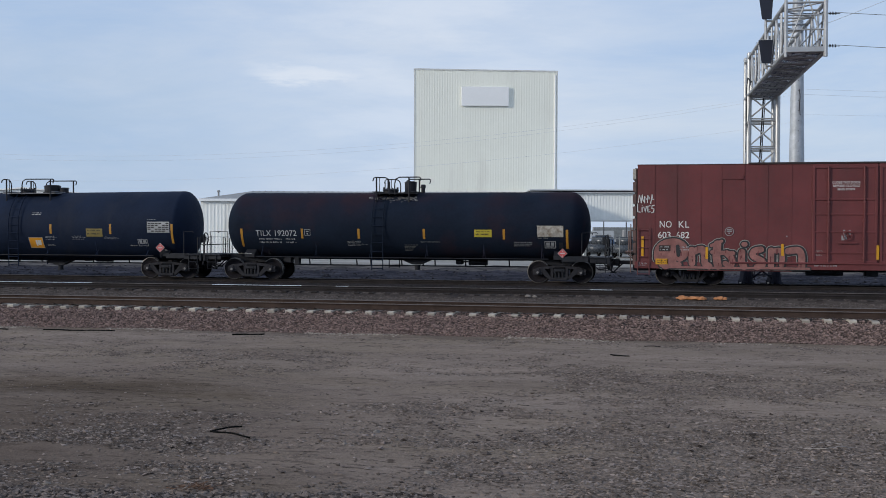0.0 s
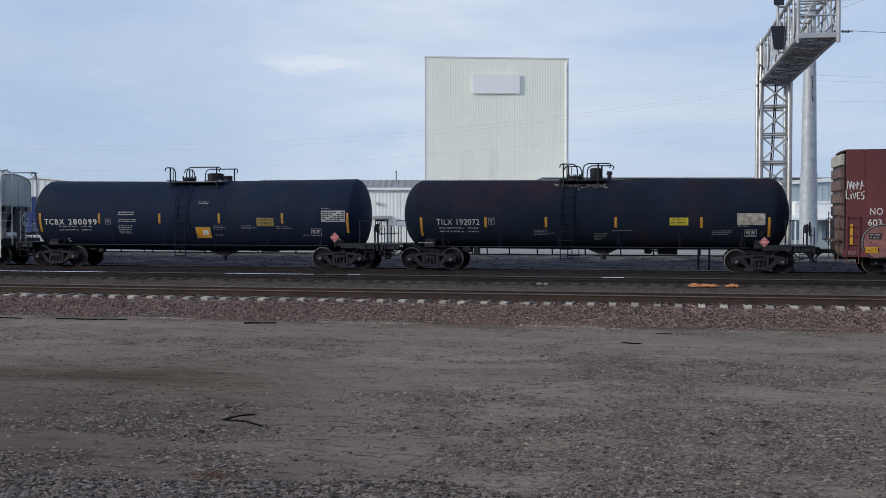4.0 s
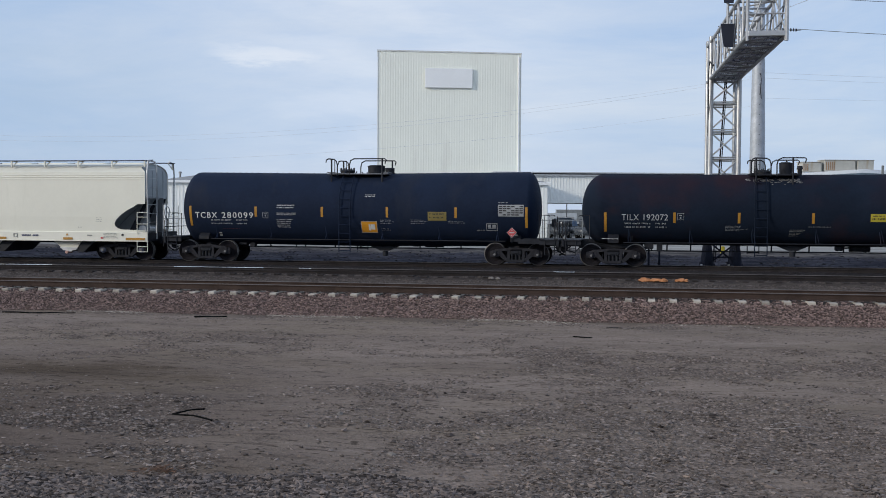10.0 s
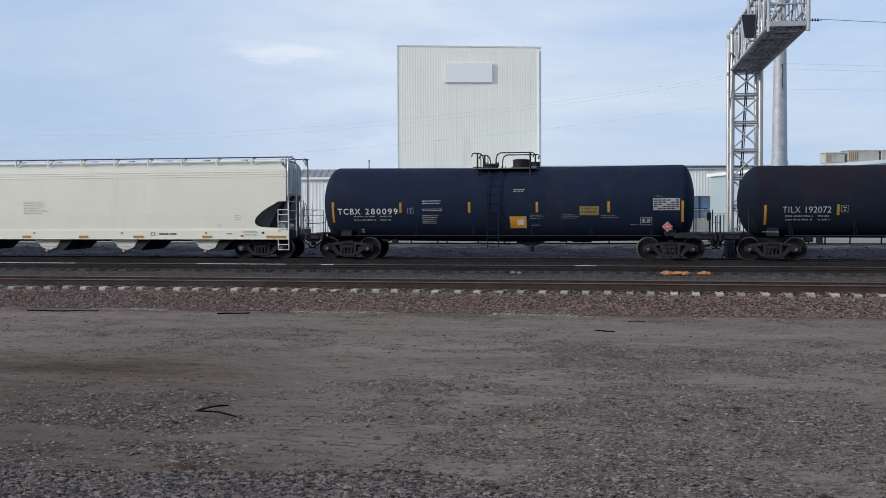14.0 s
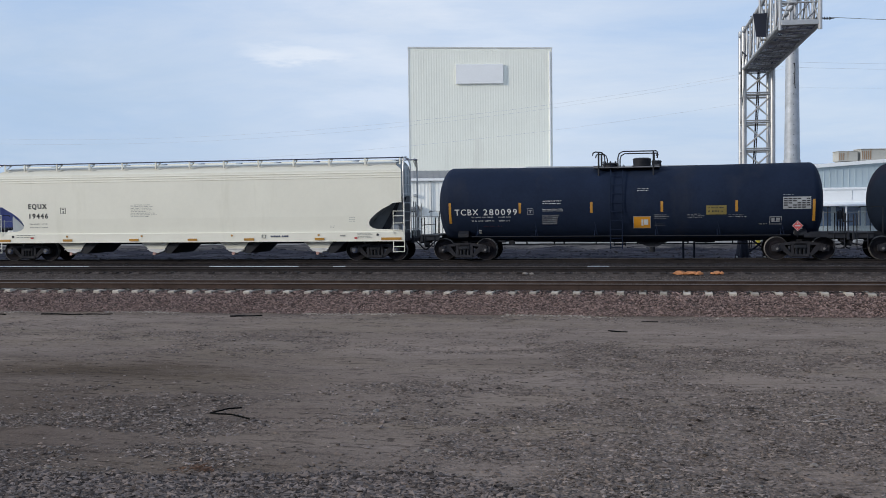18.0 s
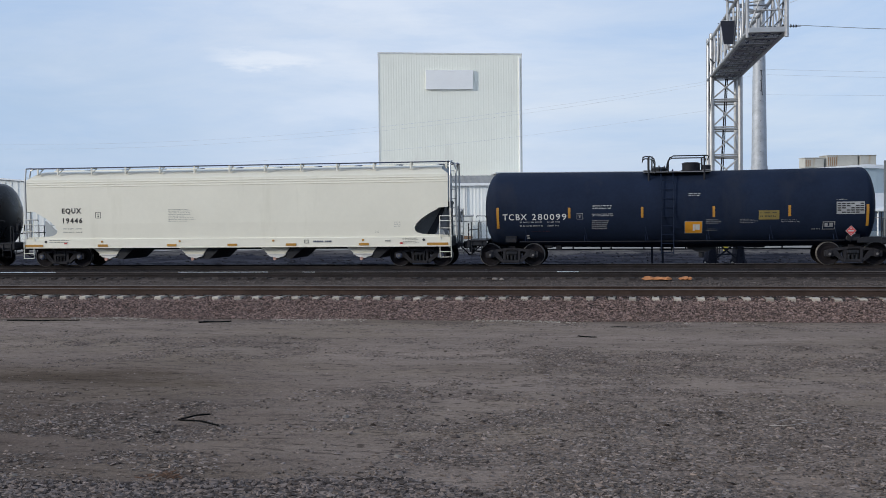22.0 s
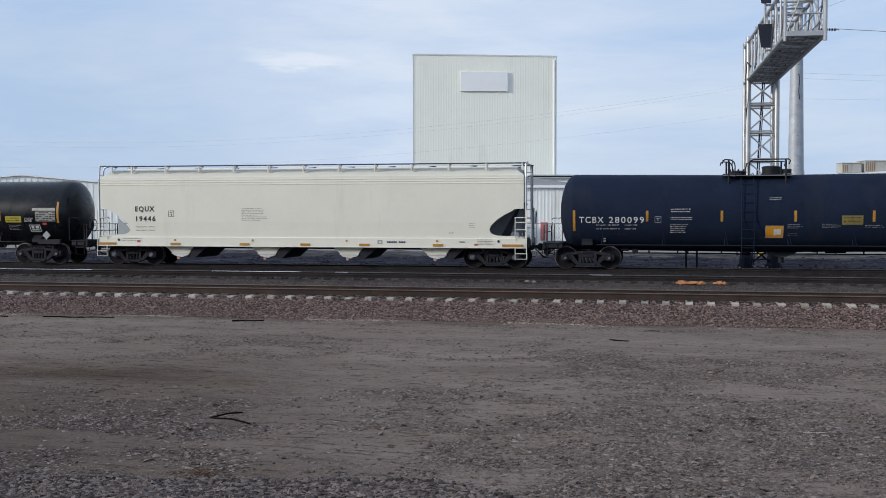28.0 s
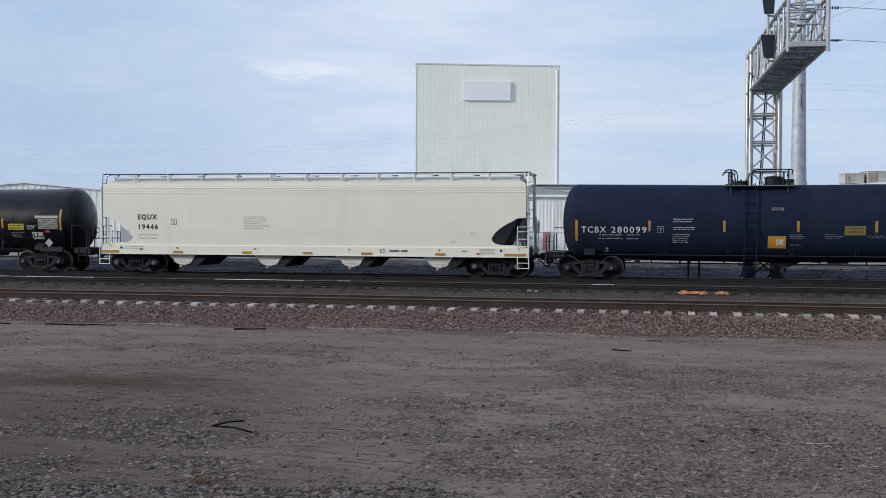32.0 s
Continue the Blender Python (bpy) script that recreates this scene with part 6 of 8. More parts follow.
def mark_box_car():
    c, f = BOXCAR, face_box

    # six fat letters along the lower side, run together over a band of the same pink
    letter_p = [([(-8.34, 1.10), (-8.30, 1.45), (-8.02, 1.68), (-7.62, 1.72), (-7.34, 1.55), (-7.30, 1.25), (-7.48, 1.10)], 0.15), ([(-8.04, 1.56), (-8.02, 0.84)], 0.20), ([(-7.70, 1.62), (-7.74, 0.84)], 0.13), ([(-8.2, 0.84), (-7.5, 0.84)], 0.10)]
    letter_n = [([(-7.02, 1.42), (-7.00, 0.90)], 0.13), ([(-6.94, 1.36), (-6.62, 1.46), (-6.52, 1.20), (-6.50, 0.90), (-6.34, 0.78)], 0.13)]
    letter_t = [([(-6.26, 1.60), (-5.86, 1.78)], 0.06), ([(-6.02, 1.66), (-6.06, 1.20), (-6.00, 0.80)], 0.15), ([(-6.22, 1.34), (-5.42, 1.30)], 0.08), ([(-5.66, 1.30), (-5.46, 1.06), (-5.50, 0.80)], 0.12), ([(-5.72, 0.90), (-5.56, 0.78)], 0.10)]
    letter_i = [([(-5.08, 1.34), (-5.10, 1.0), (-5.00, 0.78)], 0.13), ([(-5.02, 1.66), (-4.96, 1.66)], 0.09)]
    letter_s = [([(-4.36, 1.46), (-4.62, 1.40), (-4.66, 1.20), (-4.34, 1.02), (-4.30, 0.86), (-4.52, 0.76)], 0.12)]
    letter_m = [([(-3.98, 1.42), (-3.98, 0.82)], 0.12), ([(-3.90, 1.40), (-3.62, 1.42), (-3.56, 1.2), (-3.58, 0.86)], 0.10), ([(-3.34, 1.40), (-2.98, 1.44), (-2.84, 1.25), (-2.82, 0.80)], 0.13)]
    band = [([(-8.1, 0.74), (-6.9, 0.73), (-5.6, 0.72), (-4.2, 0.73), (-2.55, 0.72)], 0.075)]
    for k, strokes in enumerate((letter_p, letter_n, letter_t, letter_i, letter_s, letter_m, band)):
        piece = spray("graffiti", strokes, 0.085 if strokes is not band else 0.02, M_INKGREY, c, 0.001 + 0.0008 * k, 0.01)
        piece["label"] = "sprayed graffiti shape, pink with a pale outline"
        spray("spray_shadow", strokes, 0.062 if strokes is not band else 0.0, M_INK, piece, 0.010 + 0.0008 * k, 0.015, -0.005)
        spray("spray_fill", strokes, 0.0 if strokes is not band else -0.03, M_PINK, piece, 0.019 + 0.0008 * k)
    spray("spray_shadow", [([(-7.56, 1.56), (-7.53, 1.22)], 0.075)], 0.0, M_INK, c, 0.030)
    g = random.Random(15)
    drips = []                  # thin dark cracks and runs over the pink
    for k in range(46):
        x, z = g.uniform(-8.3, -2.8), g.uniform(0.76, 1.4)
        drips.append((x, x + g.uniform(0.015, 0.05), z, z + g.uniform(0.04, 0.22)))
    sheet("spray_drips", drips, M_BOXRED, c, lambda z, x=0.0: -1.64, 0.004)
    write(c, f, "NO", 0.38, -8.29, 2.31, M_WHITE, wide=0.8, gap=1.1)
    write(c, f, "KL", 0.38, -7.55, 2.31, M_WHITE, wide=0.95, gap=1.1)
    write(c, f, "603", 0.36, -8.35, 1.89, M_WHITE, gap=1.0)
    write(c, f, "682", 0.36, -7.64, 1.89, M_WHITE, gap=1.0)
    for k, line in enumerate(("CLOSE THIS DOOR", "BEFORE CLOSING", "MAIN DOOR")):
        w = (1.04, 0.98, 0.64)[k]
        ob = write(c, lambda z, x=0.0: -1.632, line, 0.125, -1.20 - w / 2, 4.03 - 0.13 * k, M_WHITE, gap=1.05)
        wide = max(v.co.x for v in ob.data.vertices) - min(v.co.x for v in ob.data.vertices)
        for v in ob.data.vertices:
            v.co.x = -1.20 + (v.co.x - (-1.20 - w / 2) - wide / 2) * w / wide
    # weights, panels, tape
    sheet("dark_panel", [(-8.30, -7.84, 1.36, 1.60)], M_BOXDARK, c, f, 0.040)
    sheet("small_print", bars(71, -8.26, -7.9, 1.56, 2, 0.06, 0.05, True), M_GREYWHITE, c, f, 0.043)
    sheet("small_print", bars(72, -7.52, -7.12, 1.56, 2, 0.06, 0.05, True), M_GREYWHITE, c, f, 0.043)
    sheet("yellow_placard", [(-8.42, -7.94, 0.84, 1.07)], M_AMBER, c, f, 0.044, "small yellow placard")
    sheet("small_print", bars(73, -8.36, -8.0, 1.01, 2, 0.04, 0.03, True), M_INK, c, f, 0.047)
    sheet("reflector", [(-8.99, -8.89, 1.14, 1.95)], M_AMBER, c, f, 0.030, "amber reflective strip")
    sheet("reflector", [(-6.48, -6.38, 1.07, 1.54)], M_AMBER, c, f, 0.045, "amber reflective strip")
    sheet("reflector", [(-3.60, -3.50, 1.22, 1.68)], M_AMBER, c, f, 0.045, "amber reflective strip")
    sheet("reflector", [(3.50, 3.60, 1.22, 1.68)], M_AMBER, c, f, 0.030, "amber reflective strip")
    sheet("reflector", [(-0.08, 0.02, 1.1, 1.65)], M_AMBER, c, f, 0.080, "amber reflective strip")
    bm = bmesh.new()
    for r, mi in ((0.165, 0),):
        pts = [(-5.57 + r * math.cos(2 * math.pi * k / 20), -1.615, 2.16 + r * math.sin(2 * math.pi * k / 20)) for k in range(21)]
        bent(bm, pts, 0.014, 4)
    for a, b, z in ((-5.66, -5.48, 2.21), (-5.67, -5.47, 2.15), (-5.60, -5.54, 2.07)):
        box(bm, a, b, -1.617, -1.612, z, z + 0.04)
    part("round_emblem", bm, M_GREYWHITE, c, "round white stencilled emblem")
    # white scrawl near the car's end: a row of illegible strokes over one word
    g = random.Random(5)
    for k in range(5):
        x = -9.12 + 0.125 * k
        pts = [(x + g.uniform(-0.02, 0.02), -1.606, 3.27 + g.uniform(-0.02, 0.03)), (x + g.uniform(0.0, 0.05), -1.606, 3.60 + g.uniform(-0.05, 0.03)), (x + g.uniform(0.05, 0.12), -1.606, 3.43), (x + g.uniform(0.07, 0.13), -1.606, 3.27 + g.uniform(0, 0.30))]
        bm = bmesh.new()
        bent(bm, pts, 0.026, 4)
        part("scrawl", bm, M_WHITE, c)
    word = ([(0.00, 0.34), (0.00, 0.02), (0.12, 0.00)], [(0.19, 0.20), (0.19, 0.0)], [(0.19, 0.29), (0.20, 0.27)], [(0.26, 0.22), (0.32, 0.0), (0.38, 0.24)], [(0.55, 0.26), (0.44, 0.24), (0.44, 0.12), (0.52, 0.13), (0.44, 0.12), (0.45, 0.0), (0.55, 0.02)], [(0.72, 0.28), (0.62, 0.26), (0.61, 0.16), (0.71, 0.12), (0.69, 0.0), (0.59, -0.02)])
    for line in word:
        bm = bmesh.new()
        bent(bm, [(-9.14 + u * 0.92, -1.606, 2.92 + w) for u, w in line], 0.026, 4)
        part("scrawl", bm, M_WHITE, c)
    for fleck in ((-3.42, -3.37, 1.95, 2.0), (-1.36, -1.16, 1.84, 2.02), (-1.30, -1.22, 2.06, 2.24), (-1.10, -1.02, 2.06, 2.22)):
        sheet("paint_fleck", [fleck], M_GREYWHITE, c, lambda z, x=0.0: -1.632, 0.004)
    sheet("small_print", bars(75, -2.30, -1.98, 1.45, 5, 0.03, 0.02), M_INKGREY, c, lambda z, x=0.0: -1.632, 0.004)
    sheet("small_print", bars(76, -2.35, -1.2, 0.86, 1, 0.06, 0.02), M_GREYWHITE, c, f, 0.03)
    sheet("small_print", bars(77, -9.15, -8.7, 0.90, 2, 0.05, 0.03), M_GREYWHITE, c, f, 0.03)


mark_tank_a()
mark_tank_b()
mark_tank_c()
mark_hopper()
mark_box_car()


# ---------------- buildings ----------------
TURN = 12.8                     # the buildings stand askew to the tracks
GROUND = -0.25


def ribbed_wall(bm, w, z0, z1, pitch, deep, z1_right=None):
    """One sheet of upright siding, its ribs standing proud towards -y."""
    n = int(round(w / pitch))
    pitch = w / n
    z1r = z1 if z1_right is None else z1_right
    pts = []
    for k in range(n):
        x = k * pitch
        pts += [(x, 0), (x + pitch * 0.42, 0), (x + pitch * 0.56, -deep), (x + pitch * 0.86, -deep)]
    pts.append((w, 0))
    lo = [bm.verts.new((px, py, z0)) for px, py in pts]
    hi = [bm.verts.new((px, py, z1 + (z1r - z1) * px / w)) for px, py in pts]
    for i in range(len(pts) - 1):
        bm.faces.new((lo[i], lo[i + 1], hi[i + 1], hi[i]))
    return bm


M_EDGE = surface("pale_edge_flashing", (0.66, 0.67, 0.65), 0.5, vary=0.08, fine=8)


def make_tower():
    t = thing("tower_building", pose(-26.70, 115.0, GROUND, 0, 0, TURN), "tall windowless white building clad in ribbed steel", "building")
    w, d, h, hr = 15.02, 12.0, 19.27, 19.10
    bm = bmesh.new()
    ribbed_wall(bm, w, 0, h, 0.268, 0.0055, hr)
    part("front_wall", bm, M_WALLWHITE, t)
    bm = bmesh.new()
    prism(bm, [(0, 0), (w, 0), (w, hr - 0.02), (0, h - 0.02)], "y", 0.02, d)
    part("wall", bm, M_WALLWHITE, t)
    bm = bmesh.new()
    prism(bm, [(-0.06, h - 0.10), (w + 0.06, hr - 0.10), (w + 0.06, hr + 0.04), (-0.06, h + 0.04)], "y", -0.06, d + 0.06)
    part("roof_edge", bm, M_EDGE, t)
    for x, hh in ((0.02, h), (w - 0.02, hr)):
        bm = bmesh.new()
        box(bm, x - 0.05, x + 0.05, -0.04, 0.12, 0, hh - 0.10, 0.01)
        part("corner_trim", bm, M_EDGE, t)
    bm = bmesh.new()
    box(bm, 4.93, 9.90, -0.24, -0.07, 15.40, 17.42, 0.02)
    part("blank_sign_box", bm, M_PANEL, t, "blank white sign box")
    bm = bmesh.new()
    box(bm, w - 0.30, w - 0.16, -0.10, 0.02, 0.3, hr - 0.4, 0.02)
    part("downpipe", bm, M_PANEL, t)
    return t


make_tower()


DOCK_X, DOCK_Z = 24.77, 3.63


def make_low_building():
    """Long low warehouse before the tower, with a hipped metal roof."""
    w, d, e, r = 36.8, 10.0, 5.30, 6.22
    t = thing("warehouse", pose(-44.3, 100.66, GROUND, 0, 0, TURN), "long low white warehouse with a grey metal roof", "building")
    bm = bmesh.new()
    ribbed_wall(bm, w, 0, e, 0.34, 0.016)
    part("front_wall", bm, M_WALLLOW, t)
    bm = bmesh.new()
    box(bm, 0, w, 0.02, d, 0, e - 0.01)
    part("wall", bm, M_WALLLOW, t)
    bm = bmesh.new()
    o = 0.25
    a = [bm.verts.new(p) for p in ((-o, -o, e), (w + o, -o, e), (w + o, d + o, e), (-o, d + o, e))]
    b = [bm.verts.new(p) for p in ((4.2, d / 2, r), (w - 4.2, d / 2, r))]
    c = [bm.verts.new((v.co.x, v.co.y, e - 0.18)) for v in a]
    for f in ((a[0], a[1], b[1], b[0]), (a[1], a[2], b[1]), (a[2], a[3], b[0], b[1]), (a[3], a[0], b[0])):
        bm.faces.new(f)
    for k in range(4):
        bm.faces.new((c[k], c[(k + 1) % 4], a[(k + 1) % 4], a[k]))
    bm.faces.new(c[::-1])
    bmesh.ops.recalc_face_normals(bm, faces=bm.faces)
    roof = part("roof", bm, M_ROOF, t)
    for k in range(int((w - 8.4) / 0.61)):
        bm = bmesh.new()
        x = 4.3 + k * 0.61
        prism(bm, [(-o, e + 0.012), (d / 2, r + 0.012), (d / 2, r + 0.06), (-o, e + 0.06)], "x", x - 0.022, x + 0.022)
        part("roof_seam", bm, M_ROOF, roof)
    bm = bmesh.new()
    box(bm, -o, w + o, -o - 0.08, -o, e - 0.22, e + 0.02, 0.01)
    part("gutter", bm, M_PANEL, t)
    bm = bmesh.new()
    rod(bm, (1.15, 3.2, e + 0.1), (1.15, 3.2, r - 0.15), 0.09, n=10)
    rod(bm, (1.15, 3.2, r - 0.15), (1.15, 3.2, r + 0.02), 0.17, 0.12, n=10)
    part("vent_pipe", bm, M_ROOF, t)
    bm = bmesh.new()
    rod(bm, (17.5, 3.9, e + 0.4), (17.5, 3.9, r + 0.72), 0.06, n=10)
    rod(bm, (17.5, 3.9, r + 0.72), (17.5, 3.9, r + 0.86), 0.11, 0.08, n=10)
    part("vent_pipe", bm, M_ROOF, t)
    for x, z in ((6.4, 3.95), (9.1, 3.95), (15.9, 3.8), (20.9, 3.7)):
        bm = bmesh.new()
        box(bm, x - 0.2, x + 0.2, -0.30, -0.052, z - 0.13, z + 0.13, 0.04)
        part("wall_lamp", bm, M_TRIM, t)
    for x in (5.6, 13.9, 22.4, 28.6):
        bm = bmesh.new()
        rod(bm, (x, -0.11, 0.0), (x, -0.11, e - 0.1), 0.055, n=8)
        part("downpipe", bm, M_TRIM, t)
    for x, tint in ((8.4, M_PANEL), (16.2, M_PANEL), (20.6, M_PANEL)):     # side doors under small hoods
        bm = bmesh.new()
        box(bm, x - 0.62, x + 0.62, -0.12, -0.052, 0, 2.25, 0.01)
        frame_ = part("door_frame", bm, M_INK, t)
        bm = bmesh.new()
        box(bm, x - 0.50, x + 0.50, -0.15, -0.12, 0.02, 2.12, 0.01)
        part("door", bm, tint, frame_)
        bm = bmesh.new()
        prism(bm, [(-0.95, 2.35), (-0.95, 2.42), (-0.05, 2.62), (-0.05, 2.35)], "x", x - 0.95, x + 0.95)
        part("door_hood", bm, M_BOXDARK if x < 10 else M_ROOF, t)
    bm = bmesh.new()
    box(bm, 32.62, 33.35, -0.12, -0.052, 0.05, 1.76, 0.02)
    part("red_panel", bm, M_REDPANEL, t, "faded red panel")
    letters("dock_number", "2", 0.55, pose(DOCK_X, -0.075, DOCK_Z, 90, 0, 0), M_INKGREY, t)
    return t


M_REDPANEL = surface("faded_red_panel", (0.55, 0.17, 0.17), 0.6, vary=0.15, fine=10)
make_low_building()


def make_cabinet(s, label):
    """A steel equipment cabinet with a lid, a louvred door and a plinth, set before the warehouse wall."""
    c, k = math.cos(radians(TURN)), math.sin(radians(TURN))
    t = thing("equipment_cabinet", pose(-44.3 + s * c + 1.5 * k, 100.66 + s * k - 1.5 * c, GROUND, 0, 0, TURN), label, "cabinet", "cabinets by the warehouse")
    bm = bmesh.new()
    box(bm, -0.85, 0.85, -0.55, 0.55, 0.30, 2.12, 0.03)
    part("housing", bm, M_CABINET, t)
    bm = bmesh.new()
    box(bm, -0.92, 0.92, -0.62, 0.62, 2.12, 2.30, 0.03)
    part("lid", bm, M_TRIM, t, "grey overhanging lid")
    bm = bmesh.new()
    box(bm, -0.80, 0.80, -0.50, 0.50, 0.0, 0.30, 0.02)
    part("plinth", bm, M_RUSTBASE, t, "rust-stained plinth")
    bm = bmesh.new()
    box(bm, -0.70, 0.70, -0.575, -0.55, 0.40, 2.05, 0.01)
    door = part("door", bm, M_CABINET, t)
    bm = bmesh.new()
    box(bm, -0.30, 0.25, -0.60, -0.575, 1.62, 1.72, 0.008)
    part("vent", bm, M_INK, door)
    return t


M_CABINET = surface("pale_cabinet_paint", (0.62, 0.63, 0.60), 0.5, vary=0.06, fine=8, stain=(0.42, 0.36, 0.28), stain_size=0.6, stain_amount=0.3, streak=True)
M_RUSTBASE = surface("rust_stained_steel", (0.20, 0.12, 0.07), 0.8, vary=0.3, fine=14)
make_cabinet(25.4, "pale steel equipment cabinet before the warehouse wall")
make_cabinet(28.3, "pale steel equipment cabinet before the warehouse wall")


def make_gable_building():
    """White gabled shed far along the tracks."""
    w, d, e, r = 30.0, 14.0, 4.95, 6.28
    t = thing("gabled_shed", pose(-77.0, 96.2, GROUND, 0, 0, TURN), "white gabled metal shed beyond the train", "building")
    bm = bmesh.new()
    prism(bm, [(0, 0), (w, 0), (w, e), (w / 2, r), (0, e)], "y", 0, d)
    part("wall", bm, M_WALLLOW, t)
    for k in range(int(w / 0.6)):
        bm = bmesh.new()
        x = 0.3 + 0.6 * k
        top = e + (r - e) * (1 - abs(x - w / 2) / (w / 2))
        box(bm, x - 0.04, x + 0.04, -0.05, 0.0, 0, top - 0.06, 0.008)
        part("siding_rib", bm, M_WALLLOW, t)
    for s in (-1, 1):
        bm = bmesh.new()
        x0, x1 = w / 2, w / 2 + s * (w / 2 + 0.3)
        prism(bm, [(x0, r + 0.03), (x1, e + 0.0), (x1, e + 0.14), (x0, r + 0.17)], "y", -0.25, d + 0.2)
        part("roof", bm, M_PANEL, t)
    return t


make_gable_building()


def make_glass_building():
    """White-faced hall with a band of blue windows."""
    w, d, e = 34.0, 14.0, 6.15
    x0, y0 = -14.0, 112.9
    t = thing("office_hall", pose(x0, y0, GROUND, 0, 0, TURN), "white metal hall with a band of dark blue windows", "building")
    bm = bmesh.new()
    ribbed_wall(bm, w, 3.40, e, 0.30, 0.018)
    part("upper_wall", bm, M_WALLLOW, t)
    p0, p1 = 4.6, 12.25         # an open passage through the hall
    for a, z, u in ((0, p0, 0), (p0, p1, 3.42)):
        bm = bmesh.new()
        box(bm, a, z, 0.30, d, u, e - 0.05)
        part("wall", bm, M_WALLLOW, t)
    bm = bmesh.new()            # the passage widens towards the back
    prism(bm, [(p1, 0.30), (w, 0.30), (w, d), (p1 + 5.0, d)], "z", 0, e - 0.05)
    part("wall", bm, M_WALLLOW, t)
    bm = bmesh.new()
    box(bm, p1, w, 0.0, 0.32, 0, 1.15, 0.01)
    part("base_wall", bm, M_DIRTY, t)
    bm = bmesh.new()
    box(bm, 0, p0, 0.0, 0.32, 0, 3.40, 0.01)
    part("side_wall", bm, M_PANEL, t)
    for k, z in enumerate((e, e + 0.26)):
        bm = bmesh.new()
        box(bm, -0.2, w + 0.2, -0.30 + 0.2 * k, d, z, z + 0.12, 0.01)
        part("roof_edge", bm, M_TRIM, t)
    n, wide = 15, 1.38
    for k in range(n):
        a = p1 + 0.85 + k * wide
        bm = bmesh.new()
        box(bm, a + 0.05, a + wide - 0.05, 0.12, 0.16, 1.18, 3.36)
        win = part("window", bm, M_GLASS, t)
        bm = bmesh.new()
        box(bm, a - 0.05, a + 0.05, 0.02, 0.20, 1.15, 3.40, 0.01)
        part("mullion", bm, M_INK, win)
    bm = bmesh.new()
    box(bm, p1 + 0.85, p1 + 0.85 + n * wide, 0.05, 0.18, 2.02, 2.10, 0.01)
    part("transom", bm, M_TRIM, t)
    bm = bmesh.new()
    box(bm, p1, p1 + 0.78, 0.02, 0.30, 0, 3.40, 0.02)
    part("pier", bm, M_PIER, t, "deep blue painted pier")
    bm = bmesh.new()
    box(bm, 14.62, 15.35, -0.09, -0.06, 3.50, 3.70, 0.008)
    part("yellow_label", bm, M_LABEL_Y, t)
    bm = bmesh.new()
    box(bm, 12.0, 15.0, -0.10, -0.055, 4.28, 6.04, 0.01)
    part("sign_board", bm, M_PANEL, t, "flat white sign board with small dark marks")
    # a sign of small dark marks, too far to read
    bm = bmesh.new()
    for a, b, z, hgt in ((13.15, 13.45, 5.40, 0.06), (13.62, 13.92, 5.40, 0.06), (13.2, 13.87, 5.28, 0.07), (13.28, 13.46, 5.14, 0.10), (13.6, 13.78, 5.14, 0.10), (12.3, 12.46, 4.72, 0.24), (12.52, 12.68, 4.72, 0.18), (12.74, 12.88, 4.72, 0.18), (12.95, 13.12, 4.72, 0.18), (13.2, 13.38, 4.72, 0.24), (13.44, 13.6, 4.72, 0.18), (13.66, 13.82, 4.72, 0.18), (13.9, 14.08, 4.72, 0.18), (14.14, 14.3, 4.72, 0.18), (14.36, 14.6, 4.72, 0.18), (12.3, 14.6, 4.52, 0.035)):
        box(bm, a, b, -0.115, -0.098, z, z + hgt)
    part("sign_marks", bm, M_INKGREY, t)
    return t


M_PIER = surface("deep_blue_painted_steel", (0.020, 0.035, 0.10), 0.5, vary=0.12, fine=8)
make_glass_building()


